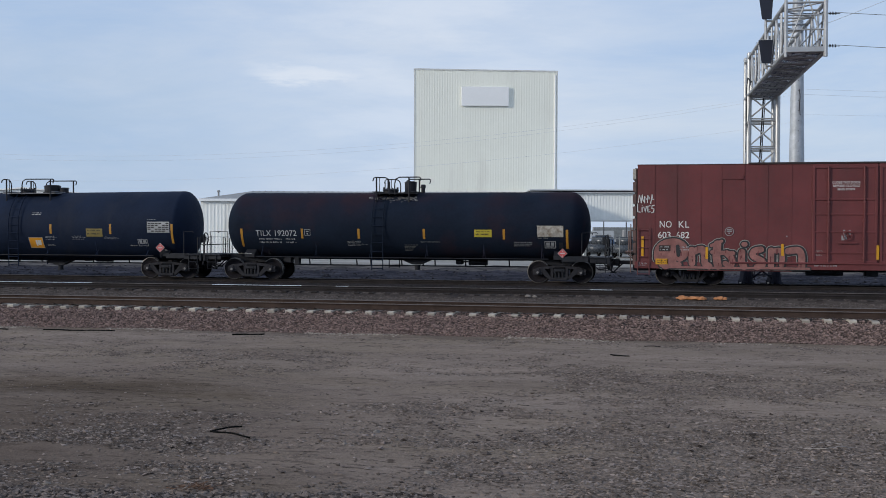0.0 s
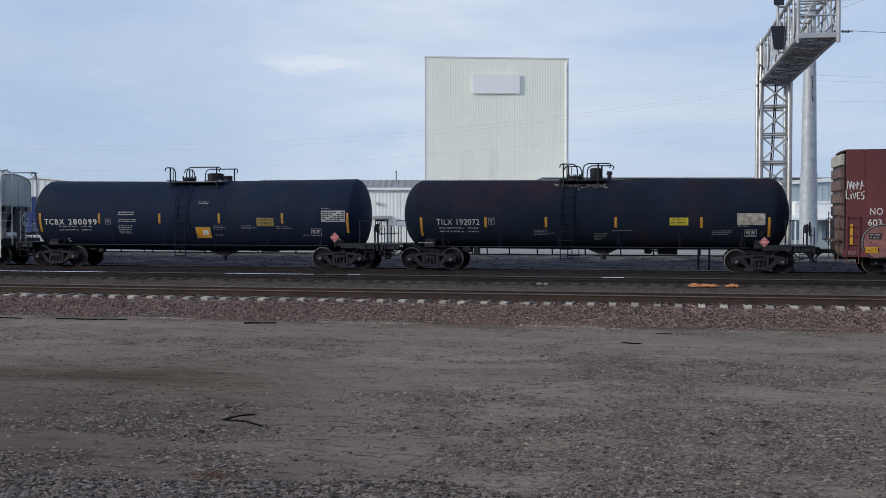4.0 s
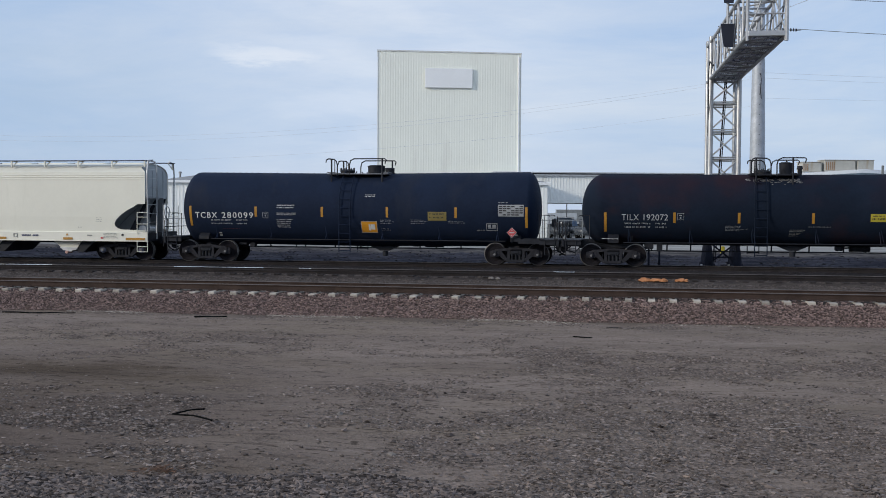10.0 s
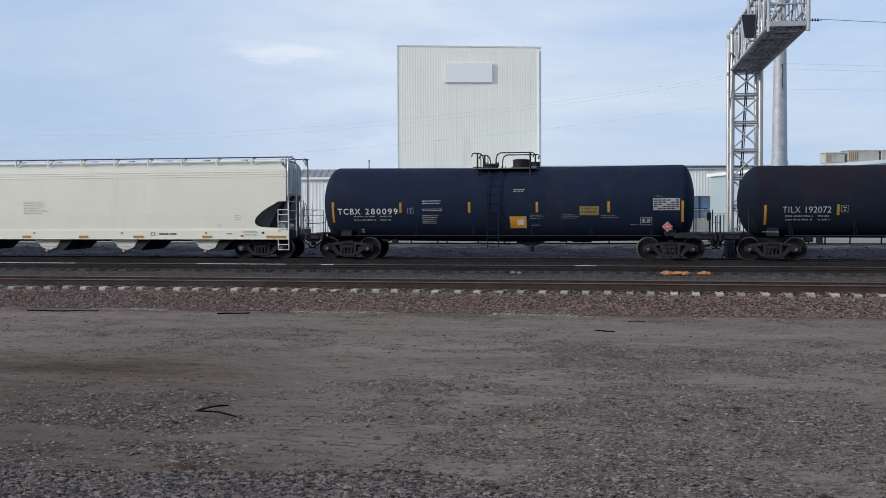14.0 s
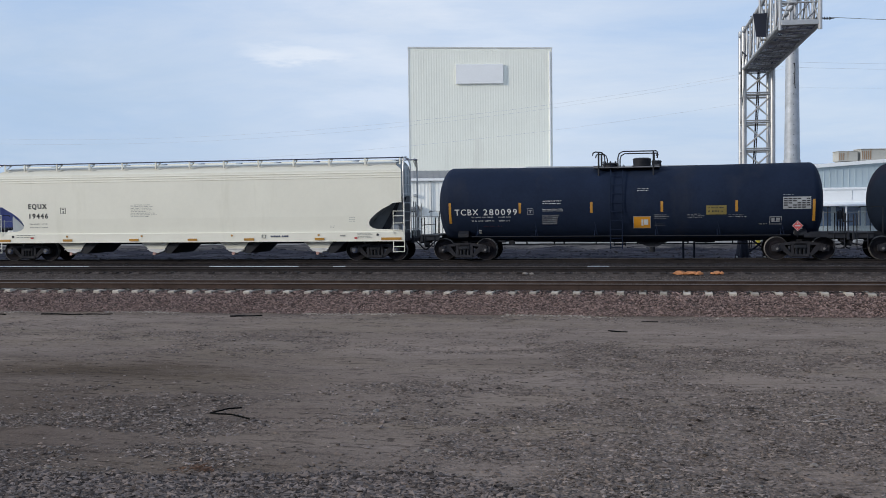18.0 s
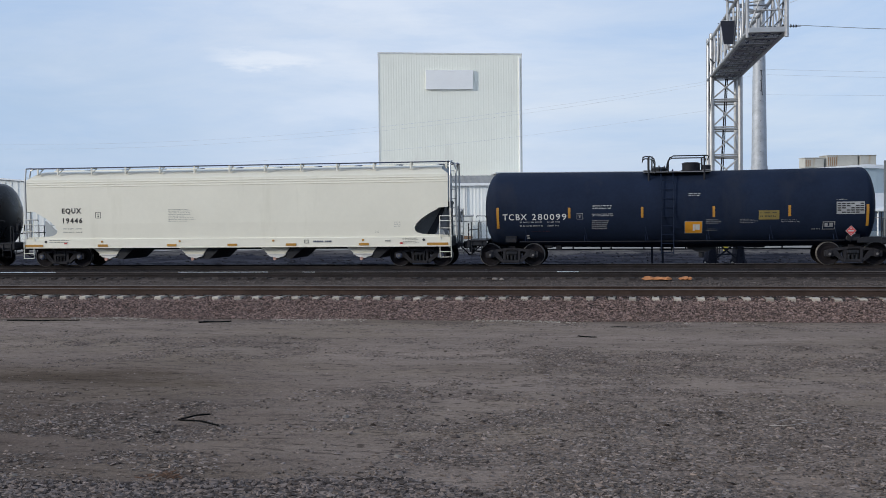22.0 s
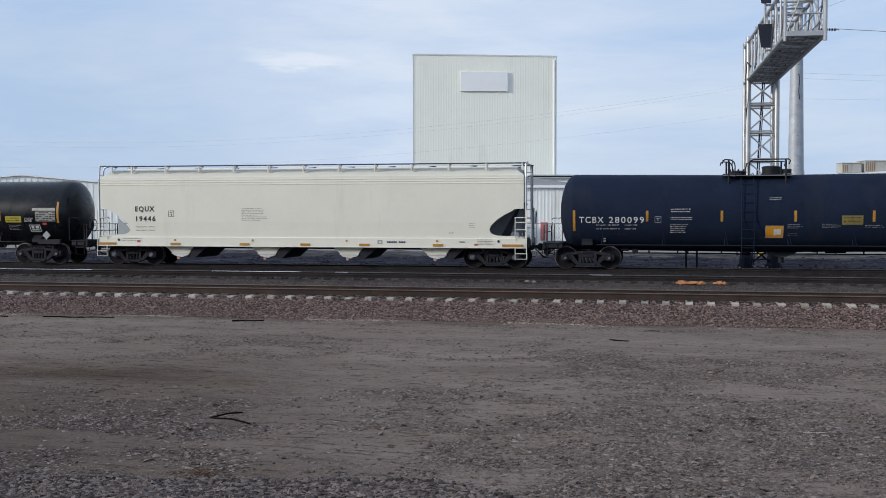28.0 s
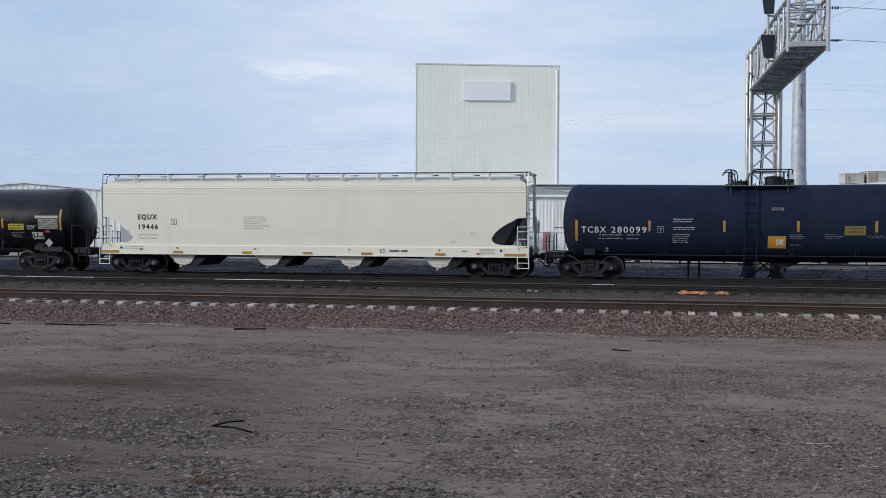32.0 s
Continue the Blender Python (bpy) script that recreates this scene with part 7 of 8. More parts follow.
def make_blue_building():
    """Pale blue gabled shop with white canopies and rooftop units."""
    w, d, e, r = 24.0, 12.0, 5.02, 5.75
    t = thing("shop_building", pose(7.3, 92.2, GROUND, 0, 0, TURN), "pale blue gabled shop with white canopies", "building")
    bm = bmesh.new()
    prism(bm, [(0, 0), (w, 0), (w, e), (w * 0.45, r), (0, e)], "y", 0, d)
    part("wall", bm, M_WALLBLUE, t)
    for k in range(int(w / 0.5)):
        bm = bmesh.new()
        x = 0.25 + 0.5 * k
        top = e + (r - e) * (x / (w * 0.45) if x < w * 0.45 else (w - x) / (w * 0.55))
        box(bm, x - 0.03, x + 0.03, -0.035, 0.0, 3.75, top - 0.06, 0.006)
        part("siding_rib", bm, M_WALLBLUE, t)
    for xa, xb in ((-0.3, w * 0.45), (w * 0.45, w + 0.3)):
        bm = bmesh.new()
        za, zb = (e - 0.02, r) if xa < 0 else (r, e - 0.02)
        prism(bm, [(xa, za), (xb, zb), (xb, zb + 0.28), (xa, za + 0.28)], "y", -0.3, d + 0.2)
        part("roof", bm, M_PANEL, t)
    bm = bmesh.new()
    box(bm, 0.9, w - 1, -0.9, 0.0, 3.55, 3.72, 0.02)
    part("upper_ledge", bm, M_PANEL, t)
    bm = bmesh.new()
    box(bm, 0.9, w - 1, -0.8, -0.02, 2.55, 3.55, 0.01)
    part("white_band", bm, M_PANEL, t)
    for k in range(8):
        bm = bmesh.new()
        x = 1.3 + k * 2.7
        box(bm, x - 0.02, x + 0.02, -0.83, -0.80, 2.75, 3.5)
        part("panel_joint", bm, M_TRIM, t)
    bm = bmesh.new()
    prism(bm, [(-2.4, 2.28), (-2.4, 2.40), (-0.8, 2.62), (-0.8, 2.45)], "x", 0.2, w - 0.5)
    part("canopy", bm, M_PANEL, t)
    for k in range(9):
        bm = bmesh.new()
        x = 0.5 + k * 2.6
        rod(bm, (x, -2.2, 0), (x, -2.2, 2.3), 0.07, n=8)
        part("canopy_post", bm, M_PANEL, t)
    for k in range(9):
        bm = bmesh.new()
        x = 0.9 + k * 2.4
        box(bm, x, x + 2.0, -0.06, -0.02, 0.7, 2.2, 0.01)
        part("window", bm, M_GLASS, t)
    # units on the roof
    return t


make_blue_building()


def make_rooftop_unit(x, y, z, w, d, h, label, louvre):
    t = thing("rooftop_unit", pose(x, y, z, 0, 0, TURN), label, "air conditioner", "rooftop units")
    bm = bmesh.new()
    box(bm, 0, w, 0, d, 0.08, h, 0.03)
    part("housing", bm, M_HVAC, t)
    bm = bmesh.new()
    for k in range(louvre):
        a = 0.10 + k * 0.16
        box(bm, a, a + 0.07, -0.02, 0.0, 0.18, h - 0.12)
    part("louvres", bm, M_RUSTLINE, t)
    bm = bmesh.new()
    box(bm, -0.04, w + 0.04, -0.04, d + 0.04, h, h + 0.05, 0.01)
    part("lid", bm, M_HVAC, t)
    for a in (0.15, w - 0.25):
        bm = bmesh.new()
        box(bm, a, a + 0.1, 0.05, d - 0.05, 0, 0.085)
        part("skid", bm, M_TRIM, t)
    return t


M_RUSTLINE = surface("rusty_louvre", (0.28, 0.17, 0.09), 0.7, vary=0.3, fine=14)
# they sit on a flat ledge of the roof, near its ridge
make_rooftop_unit(13.2, 94.6, 5.50, 1.60, 1.2, 0.85, "small weathered air conditioner on the shop roof", 3)
make_rooftop_unit(15.0, 95.0, 5.55, 2.55, 1.6, 0.98, "large rust-streaked air handling unit on the shop roof", 5)
make_rooftop_unit(17.65, 95.6, 5.55, 1.35, 1.4, 0.98, "dented grey air conditioner with a dark lid", 0)


# ---------------- signal cantilever ----------------
# steel low behind the train, the train's shade put into its colour
M_PEDESTAL = surface("steel_in_train_shade", (0.022, 0.025, 0.037), 0.75, vary=0.3, fine=14, spec=0.06)


# pale tone for the specks of sky drawn under the deck
M_SKYSPECK = surface("pale_sky_speck", (0.62, 0.63, 0.66), 0.5, vary=0.1, fine=14)


def make_gantry():
    t = thing("signal_cantilever", pose(3.95, 53.0, -0.27, 0, 0, 2.0), "galvanised steel cantilever signal bridge over the tracks", "signal bridge")
    hw, dp, z0, top = 0.63, 1.60, 8.62, 10.30       # half width, depth of the mast, underside and top of the arm
    for x in (-hw, hw):
        for y in (0, dp):
            bm = bmesh.new()
            rod(bm, (x, y, 0), (x, y, top + 0.22 if x < 0 else top), 0.115 if y == 0 else 0.10, n=16)
            rod(bm, (x, y, 0.0), (x, y, 0.05), 0.24, n=12)
            leg = part("mast_leg", bm, M_GALV, t)
            bm = bmesh.new()
            rod(bm, (x, y, top + 0.1), (x, y, top + 0.26 if x < 0 else top + 0.05), 0.125, 0.07, n=14)
            part("cap", bm, M_GALV, leg)
    zs = [1.16 + 1.26 * k for k in range(6)]
    for k, z in enumerate(zs):
        for y in (0, dp):
            bm = bmesh.new()
            rod(bm, (-hw, y, z), (hw, y, z), 0.045)
            part("girt", bm, M_GALV, t)
            bm = bmesh.new()
            rod(bm, (-hw, y, z + 0.09), (hw, y, z + 0.09), 0.03)
            part("girt", bm, M_GALV, t)
            if z < 8:
                for a in (-1, 1) if y == 0 else ():
                    bm = bmesh.new()
                    rod(bm, (a * hw, y + a * 0.04, z + 0.1), (-a * hw, y + a * 0.04, min(z0, z + 1.24)), 0.036)
                    part("cross_brace", bm, M_GALV, t)
        for x in (-hw, hw):
            bm = bmesh.new()
            rod(bm, (x, 0, z), (x, dp, z), 0.04)
            part("girt", bm, M_GALV, t)
            if z < 8:
                bm = bmesh.new()
                rod(bm, (x, 0 if k % 2 else dp, z), (x, dp if k % 2 else 0, z + 1.27), 0.036)
                part("cross_brace", bm, M_GALV, t)
    # cable conduit leaning up inside the mast
    bm = bmesh.new()
    rod(bm, (-0.32, 1.1, 0.2), (0.12, 1.1, z0), 0.035, n=8)
    rod(bm, (-0.22, 1.15, 0.2), (0.20, 1.15, z0), 0.022, n=8)
    part("conduit", bm, M_TRUCK, t)
    bm = bmesh.new()
    for a in (-1, 1):
        rod(bm, (a * hw, 0.02 * a, 0.15), (-a * hw, 0.02 * a, 1.15), 0.04)
    rod(bm, (-hw, 0, 0.45), (hw, 0, 0.45), 0.03)
    part("base_brace", bm, M_PEDESTAL, t)
    # flared pedestals under the legs
    for x in (-hw, hw):
        for y in (0, dp):
            bm = bmesh.new()
            rod(bm, (x, y, 0.06), (x, y, 1.0), 0.24, 0.13, n=14)
            for k in range(6):
                a = k * math.pi / 3
                rod(bm, (x + 0.25 * math.cos(a), y + 0.25 * math.sin(a), -0.1), (x + 0.25 * math.cos(a), y + 0.25 * math.sin(a), 0.16), 0.03, n=6)
            part("pedestal", bm, M_PEDESTAL, t)
    # arm: four chords, posts and diagonals, towards -y
    far, near = dp, -12.6
    for x in (-hw - 0.02, hw + 0.02):
        for z in (z0, top):
            bm = bmesh.new()
            rod(bm, (x, far, z), (x, near, z), 0.075, n=12)
            part("arm_chord", bm, M_GALV, t)
    n = 10
    ys = [near + (far - near) * k / n for k in range(n + 1)]
    for k, y in enumerate(ys):
        for x in (-hw, hw):
            bm = bmesh.new()
            rod(bm, (x, y, z0), (x, y, top), 0.04)
            part("arm_post", bm, M_GALV, t)
            if k < n:
                bm = bmesh.new()
                a, b = (z0, top) if k % 2 else (top, z0)
                rod(bm, (x, y, a), (x, ys[k + 1], b), 0.034)
                part("arm_diagonal", bm, M_GALV, t)
        for z in (z0, top):
            bm = bmesh.new()
            rod(bm, (-hw, y, z), (hw, y, z), 0.04)
            part("arm_tie", bm, M_GALV, t)
            if k < n:
                bm = bmesh.new()
                rod(bm, (-hw if k % 2 else hw, y, z), (hw if k % 2 else -hw, ys[k + 1], z), 0.03)
                part("arm_diagonal", bm, M_GALV, t)
    # front frame
    for x in (-hw - 0.03, hw + 0.03):
        bm = bmesh.new()
        rod(bm, (x, near, z0 - 0.18), (x, near, top + 1.2), 0.055 if x < 0 else 0.075, n=10)
        part("end_post", bm, M_GALV, t)
    bm = bmesh.new()
    box(bm, -hw, hw, near - 0.06, near + 0.06, z0 - 0.02, z0 + 0.16, 0.01)
    part("end_beam", bm, M_GALV, t)
    for z in (z0 + 0.75, z0 + 1.25):
        bm = bmesh.new()
        rod(bm, (-hw, near, z), (hw, near, z), 0.03)
        part("end_rail", bm, M_GALV, t)
    bm = bmesh.new()
    rod(bm, (-hw, near, z0 + 0.1), (hw * 0.1, near, top + 0.2), 0.026)
    rod(bm, (hw, near, z0 + 0.1), (hw * 0.1, near, top + 0.2), 0.026)
    part("end_brace", bm, M_GALV, t)
    # grating deck: bearing bars and cross bars with gaps
    bm = bmesh.new()
    for k in range(15):
        x = -hw + 0.06 + k * (2 * hw - 0.12) / 14
        box(bm, x - 0.012, x + 0.012, near + 0.1, far - 0.1, z0 + 0.02, z0 + 0.055)
    for k in range(41):
        y = near + 0.15 + k * 0.34
        box(bm, -hw + 0.03, hw - 0.03, y - 0.04, y + 0.04, z0 + 0.005, z0 + 0.025)
    part("walkway_grating", bm, M_GRATE, t)
    # added pale plates that imitate sky seen through the deck's openings
    g = random.Random(8)
    bm = bmesh.new()
    for k in range(230):
        x, y = -hw + 0.15 + 0.24 * (k % 5) + g.uniform(-0.04, 0.04), near + 0.3 + 0.058 * k
        box(bm, x - 0.10, x + 0.08, y - 0.035, y + 0.035, z0 - 0.014, z0 - 0.002)
    part("clip_strip", bm, M_SKYSPECK, t)["kind"] = "stuff"
    # hand rails of the walkway and the upper stage
    for x in (-hw + 0.05, hw - 0.05):
        for z in (z0 + 0.55, z0 + 1.05):
            bm = bmesh.new()
            rod(bm, (x, far, z), (x, near, z), 0.022, n=6)
            part("hand_rail", bm, M_GALV, t)
    for y in np.arange(near + 0.7, far, 0.9):
        bm = bmesh.new()
        rod(bm, (-hw + 0.05, y, z0), (-hw + 0.05, y, z0 + 1.1), 0.022, n=6)
        part("rail_post", bm, M_GALV, t)
    # signal heads on a post at the arm's side
    for y in (-9.2,):
        bm = bmesh.new()
        rod(bm, (-0.95, y, z0 - 0.1), (-0.95, y, 12.2), 0.05, n=10)
        rod(bm, (-0.95, y, z0), (-hw, y, z0), 0.04, n=8)
        rod(bm, (-0.95, y, top), (-hw, y, top), 0.04, n=8)
        part("signal_post", bm, M_GALV, t)
        for zz in (8.72, 10.36):
            bm = bmesh.new()
            xs = -0.95
            prism(bm, [(xs - 0.15, zz), (xs + 0.20, zz - 0.02), (xs + 0.25, zz + 0.86), (xs - 0.27, zz + 0.86)], "y", y - 0.14, y - 0.11)
            head = part("signal_head", bm, M_SIGNAL, t, "black signal backplate with hoods")
            bm = bmesh.new()
            box(bm, xs - 0.12, xs + 0.14, y - 0.11, y + 0.10, zz + 0.05, zz + 0.80, 0.03)
            part("lamp_case", bm, M_SIGNAL, head)
            for j in range(3):
                bm = bmesh.new()
                lathe(bm, [(0.0, 0.10), (0.30, 0.105), (0.30, 0.095), (0.02, 0.09)], (xs, y + 0.10, zz + 0.17 + 0.25 * j), 14)
                part("hood", bm, M_SIGNAL, head)
    bm = bmesh.new()
    for k in range(3):
        bent(bm, [(-hw - 0.2, -3.2 + k * 0.2, z0 + 0.2), (-hw - 0.28, -2.2, z0 + 0.5), (-hw - 0.15, -0.3, z0 + 0.1), (-hw - 0.05, 0.1, z0 - 3)], 0.02)
    part("signal_cable", bm, M_BLACK, t)
    return t


make_gantry()


for x in (0.55, 1.04):
    bm = bmesh.new()
    rod(bm, (x + 0.05, 53.2, -0.4), (x + 0.05, 53.2, 1.25), 0.05, n=10)
    rod(bm, (x + 0.05, 53.2, 1.25), (x + 0.05, 53.2, 1.30), 0.06, 0.03, n=10)
    tagged(part("steel_post", bm, M_PEDESTAL), "thin dark steel post standing behind the train", "post", "posts behind the train")


# ---------------- utility pole and wires ----------------
POLE = (8.95, 87.6)


def make_pole():
    t = thing("utility_pole", pose(POLE[0], POLE[1], GROUND), "tall tapered grey steel utility pole with a slip joint", "utility pole")
    bm = bmesh.new()
    rod(bm, (0, 0, 0), (0, 0, 5.75), 0.66, 0.62, n=24, caps=False)
    part("lower_shaft", bm, M_POLE, t, smooth=True)
    bm = bmesh.new()
    rod(bm, (0, 0, 5.2), (0, 0, 24.0), 0.585, 0.32, n=24, caps=False)
    part("upper_shaft", bm, M_POLE, t, smooth=True)
    for k in range(26):
        bm = bmesh.new()
        z = 1.6 + 0.75 * k
        r = (0.66 if z < 5.75 else 0.655) - z * (0.007 if z < 5.75 else 0.0141)
        rod(bm, (0.05, -r + 0.02, z), (0.05, -r - 0.10, z), 0.03, n=6)
        part("step_bolt", bm, M_BLACK, t)
    for z, s in ((16.2, 1), (18.6, 1), (16.6, -1)):
        bm = bmesh.new()
        for k in range(7):
            a = 1.5 + k * 0.19
            rod(bm, (s * a, 0, z - 0.01 * k), (s * (a + 0.09), 0, z - 0.01 * k), 0.13, 0.09, n=10)
        rod(bm, (s * 0.3, 0, z), (s * 3.0, 0, z - 0.08), 0.03)
        part("insulator", bm, M_BLACK, t)
    bm = bmesh.new()
    bent(bm, [(0.1, -0.6, 12.9), (0.14, -0.66, 12.4), (0.1, -0.62, 11.6), (0.16, -0.64, 11.0)], 0.03)
    part("jumper_wire", bm, M_BLACK, t)
    return t


make_pole()


def make_wire(a, b, sag, r, label, m=None):
    bm = bmesh.new()
    a, b = Vector(a), Vector(b)
    n = 26
    pts = []
    for k in range(n + 1):
        u = k / n
        p = a.lerp(b, u)
        p.z -= sag * 4 * u * (1 - u)
        pts.append(p)
    bent(bm, pts, r, 5)
    return tagged(part("overhead_wire", bm, m or M_WIRE), label, "wire", "overhead wires")


P = Vector((POLE[0], POLE[1], 0))
LW2 = "dark power conductor strung from the utility pole"
LW = "thin grey overhead wire strung across the sky"
make_wire(P + Vector((-0.5, 0, 12.50)), (-100, 90, 13.25), 4.5, 0.0065, LW)
make_wire(P + Vector((-0.5, 0, 12.30)), (-100, 90, 12.85), 4.6, 0.0065, LW)
make_wire(P + Vector((-0.5, 0, 10.25)), (-100, 92, 9.6), 3.6, 0.0065, LW)
make_wire(P + Vector((0.5, 0, 12.75)), (80, 100, 13.2), 0.8, 0.0075, LW)
make_wire(P + Vector((0.5, 0, 12.35)), (80, 100, 12.7), 0.8, 0.0075, LW)
make_wire(P + Vector((0.5, 0, 10.85)), (80, 100, 11.4), 0.5, 0.0065, LW)
make_wire(P + Vector((2.7, 0, 15.96)), (80, 96, 17.4), 1.6, 0.022, LW2, M_FENCE)
make_wire(P + Vector((2.7, 0, 18.36)), (80, 96, 19.8), 1.6, 0.022, LW2, M_FENCE)
make_wire(P + Vector((1.6, 0, 17.4)), (40, 92, 31.0), 0.6, 0.02, LW)


# ---------------- yard behind the train ----------------
def make_fence(x0, x1, y0, turn, label):
    """Chain-link: posts, a top rail and a wire mesh."""
    t = thing("chain_link_fence", pose(x0, y0, GROUND, 0, 0, turn), label, "fence")
    w = x1 - x0
    n = int(w / 2.6)
    for k in range(n + 1):
        bm = bmesh.new()
        x = w * k / n
        rod(bm, (x, 0, 0), (x, 0, 1.86), 0.04, n=8)
        rod(bm, (x, 0, 1.86), (x, 0, 1.91), 0.05, 0.015, n=8)
        part("post", bm, M_FENCE, t)
    for z in (1.80, 0.12):
        bm = bmesh.new()
        rod(bm, (0, 0, z), (w, 0, z), 0.022, n=6)
        part("rail", bm, M_FENCE, t)
    bm = bmesh.new()
    step = 0.22
    for k in range(int(w / step)):
        a = k * step
        for s in (-1, 1):
            p, q = (a, 0.02 * s, 0.1), (a + s * 1.7 * 0.6, 0.02 * s, 1.8)
            rod(bm, p, q, 0.0028, n=3, caps=False)
    tagged(part("mesh_wire", bm, M_FENCE, t), kind="stuff")
    return t


make_fence(-62.0, -6.0, 78.0, TURN, "galvanised chain-link fence along the paved lot")
make_fence(-9.4, 22.0, 89.3, TURN * 0.2, "galvanised chain-link fence before the office hall")


def make_pickup(x, y, turn, paint, label):
    t = thing("pickup_truck", pose(x, y, GROUND, 0, 0, turn), label, "pickup truck", "parked vehicles")
    bm = bmesh.new()
    prism(bm, [(-2.75, 0.45), (2.70, 0.45), (2.75, 0.75), (2.65, 1.05), (1.25, 1.15), (-2.75, 1.12)], "y", -0.95, 0.95)
    bmesh.ops.bevel(bm, geom=bm.edges[:], offset=0.05, segments=2, affect="EDGES")
    part("body", bm, paint, t, smooth=True)
    bm = bmesh.new()
    prism(bm, [(-0.95, 1.10), (1.30, 1.10), (0.65, 1.82), (-0.80, 1.86)], "y", -0.84, 0.84)
    bmesh.ops.bevel(bm, geom=bm.edges[:], offset=0.06, segments=2, affect="EDGES")
    part("cab", bm, paint, t, smooth=True)
    for s in (-1, 1):
        for xa, xb, xc, xd in ((-0.82, -0.02, -0.06, -0.72), (0.06, 1.08, 0.58, 0.06)):
            bm = bmesh.new()
            prism(bm, [(xa, 1.18), (xb, 1.18), (xc, 1.74), (xd, 1.76)], "y", s * 0.835, s * 0.85)
            part("side_window", bm, M_GLASS, t)
    bm = bmesh.new()
    prism(bm, [(1.255, 1.16), (1.30, 1.16), (0.70, 1.78), (0.655, 1.78)], "y", -0.72, 0.72)
    part("windscreen", bm, M_GLASS, t)
    for s in (-1, 1):
        for xw in (-1.75, 1.75):
            bm = bmesh.new()
            lathe(bm, [(-0.12, 0.20), (-0.13, 0.34), (-0.10, 0.385), (0.10, 0.385), (0.13, 0.34), (0.12, 0.20)], (0, 0, 0), 20)
            bmesh.ops.recalc_face_normals(bm, faces=bm.faces)
            w = part("wheel", bm, M_BARK, t, m=pose(xw, s * 0.86, 0.385))
            bm = bmesh.new()
            lathe(bm, [(-0.125, 0.21), (-0.135, 0.14), (-0.12, 0.05)], (0, 0, 0), 14)
            bmesh.ops.recalc_face_normals(bm, faces=bm.faces)
            part("rim", bm, M_GALV, w, m=pose(0, 0, 0, 0, 0, 0 if s < 0 else 180))
        bm = bmesh.new()
        box(bm, 2.58, 2.72, s * 0.62, s * 0.90, 0.80, 1.0, 0.03)
        part("headlight", bm, M_PANEL, t)
    bm = bmesh.new()
    box(bm, 2.68, 2.82, -0.9, 0.9, 0.45, 0.65, 0.04)
    part("bumper", bm, M_GALV, t)
    return t


M_CARSILVER = surface("dusty_silver_car_paint", (0.085, 0.095, 0.11), 0.4, vary=0.08, fine=5, bump=0.0)
M_CARGREY = surface("grey_car_paint", (0.045, 0.052, 0.062), 0.3, vary=0.06, fine=5, bump=0.0)
M_CARWHITE = surface("blue_grey_car_paint", (0.16, 0.19, 0.23), 0.3, vary=0.05, fine=5, bump=0.0)
make_pickup(-8.3, 131.0, 195, M_CARGREY, "dark grey pickup truck parked on the lot")
make_pickup(-6.4, 104.5, 78, M_CARGREY, "dark grey pickup truck parked before the office hall")
make_pickup(-4.1, 102.0, 84, M_CARGREY, "dark grey pickup truck parked before the office hall")
make_pickup(-0.6, 105.0, 80, M_CARSILVER, "dusty silver pickup truck parked before the office hall")
make_pickup(-12.6, 136.0, 10, M_CARWHITE, "blue-grey pickup truck parked on the lot")


def make_block(x, y, w, d, h, m, name, label, cat):
    bm = bmesh.new()
    prism(bm, [(-w / 2, 0), (w / 2, 0), (w / 2 * 0.9, h), (-w / 2 * 0.9, h)], "y", -d / 2, d / 2)
    bmesh.ops.bevel(bm, geom=bm.edges[:], offset=0.03, segments=2, affect="EDGES")
    ob = part(name, bm, m, m=pose(x, y, float(ground_z(x, y)) - 0.02, 0, 0, TURN))
    return tagged(ob, label, cat)


make_block(5.0, 67.5, 0.24, 0.24, 0.55, M_LABEL_Y, "marker_block", "low yellow concrete marker block on the lot", "block")
make_block(18.15, 88.6, 0.16, 0.16, 6.1, M_FENCE, "steel_post", "thin dark steel post beside the shop", "post")


def make_trailer(x, y, turn):
    t = thing("box_trailer", pose(x, y, GROUND, 0, 0, turn), "blue box trailer parked on the lot", "trailer")
    bm = bmesh.new()
    box(bm, -6.0, 6.0, -1.25, 1.25, 1.15, 4.25, 0.05)
    for k in range(12):
        box(bm, -5.7 + k * 1.03, -5.62 + k * 1.03, -1.275, -1.25, 1.2, 4.2, 0.005)
    part("cargo_body", bm, M_TRAILER, t)
    bm = bmesh.new()
    box(bm, -6.0, 6.0, -0.5, 0.5, 0.95, 1.15, 0.02)
    for sx in (3.8, 4.1):
        box(bm, sx, sx + 0.12, -1.0, 1.0, 0.0, 0.95, 0.01)
    part("chassis", bm, M_BLACK, t)
    for wx in (-4.9, -3.7):
        for s in (-1, 1):
            bm = bmesh.new()
            rod(bm, (wx, s * 0.85, 0.5), (wx, s * 1.2, 0.5), 0.5, n=24)
            wheel = part("wheel", bm, M_BARK, t)
            bm = bmesh.new()
            rod(bm, (wx, s * 1.20, 0.5), (wx, s * 1.21, 0.5), 0.27, n=16)
            part("rim", bm, M_TRIM, wheel)
    return t


M_TRAILER = surface("deep_blue_trailer_paint", (0.022, 0.035, 0.15), 0.45, vary=0.12, size=2, fine=8, bump=0.03)
make_trailer(-60.4, 86.6, 12)


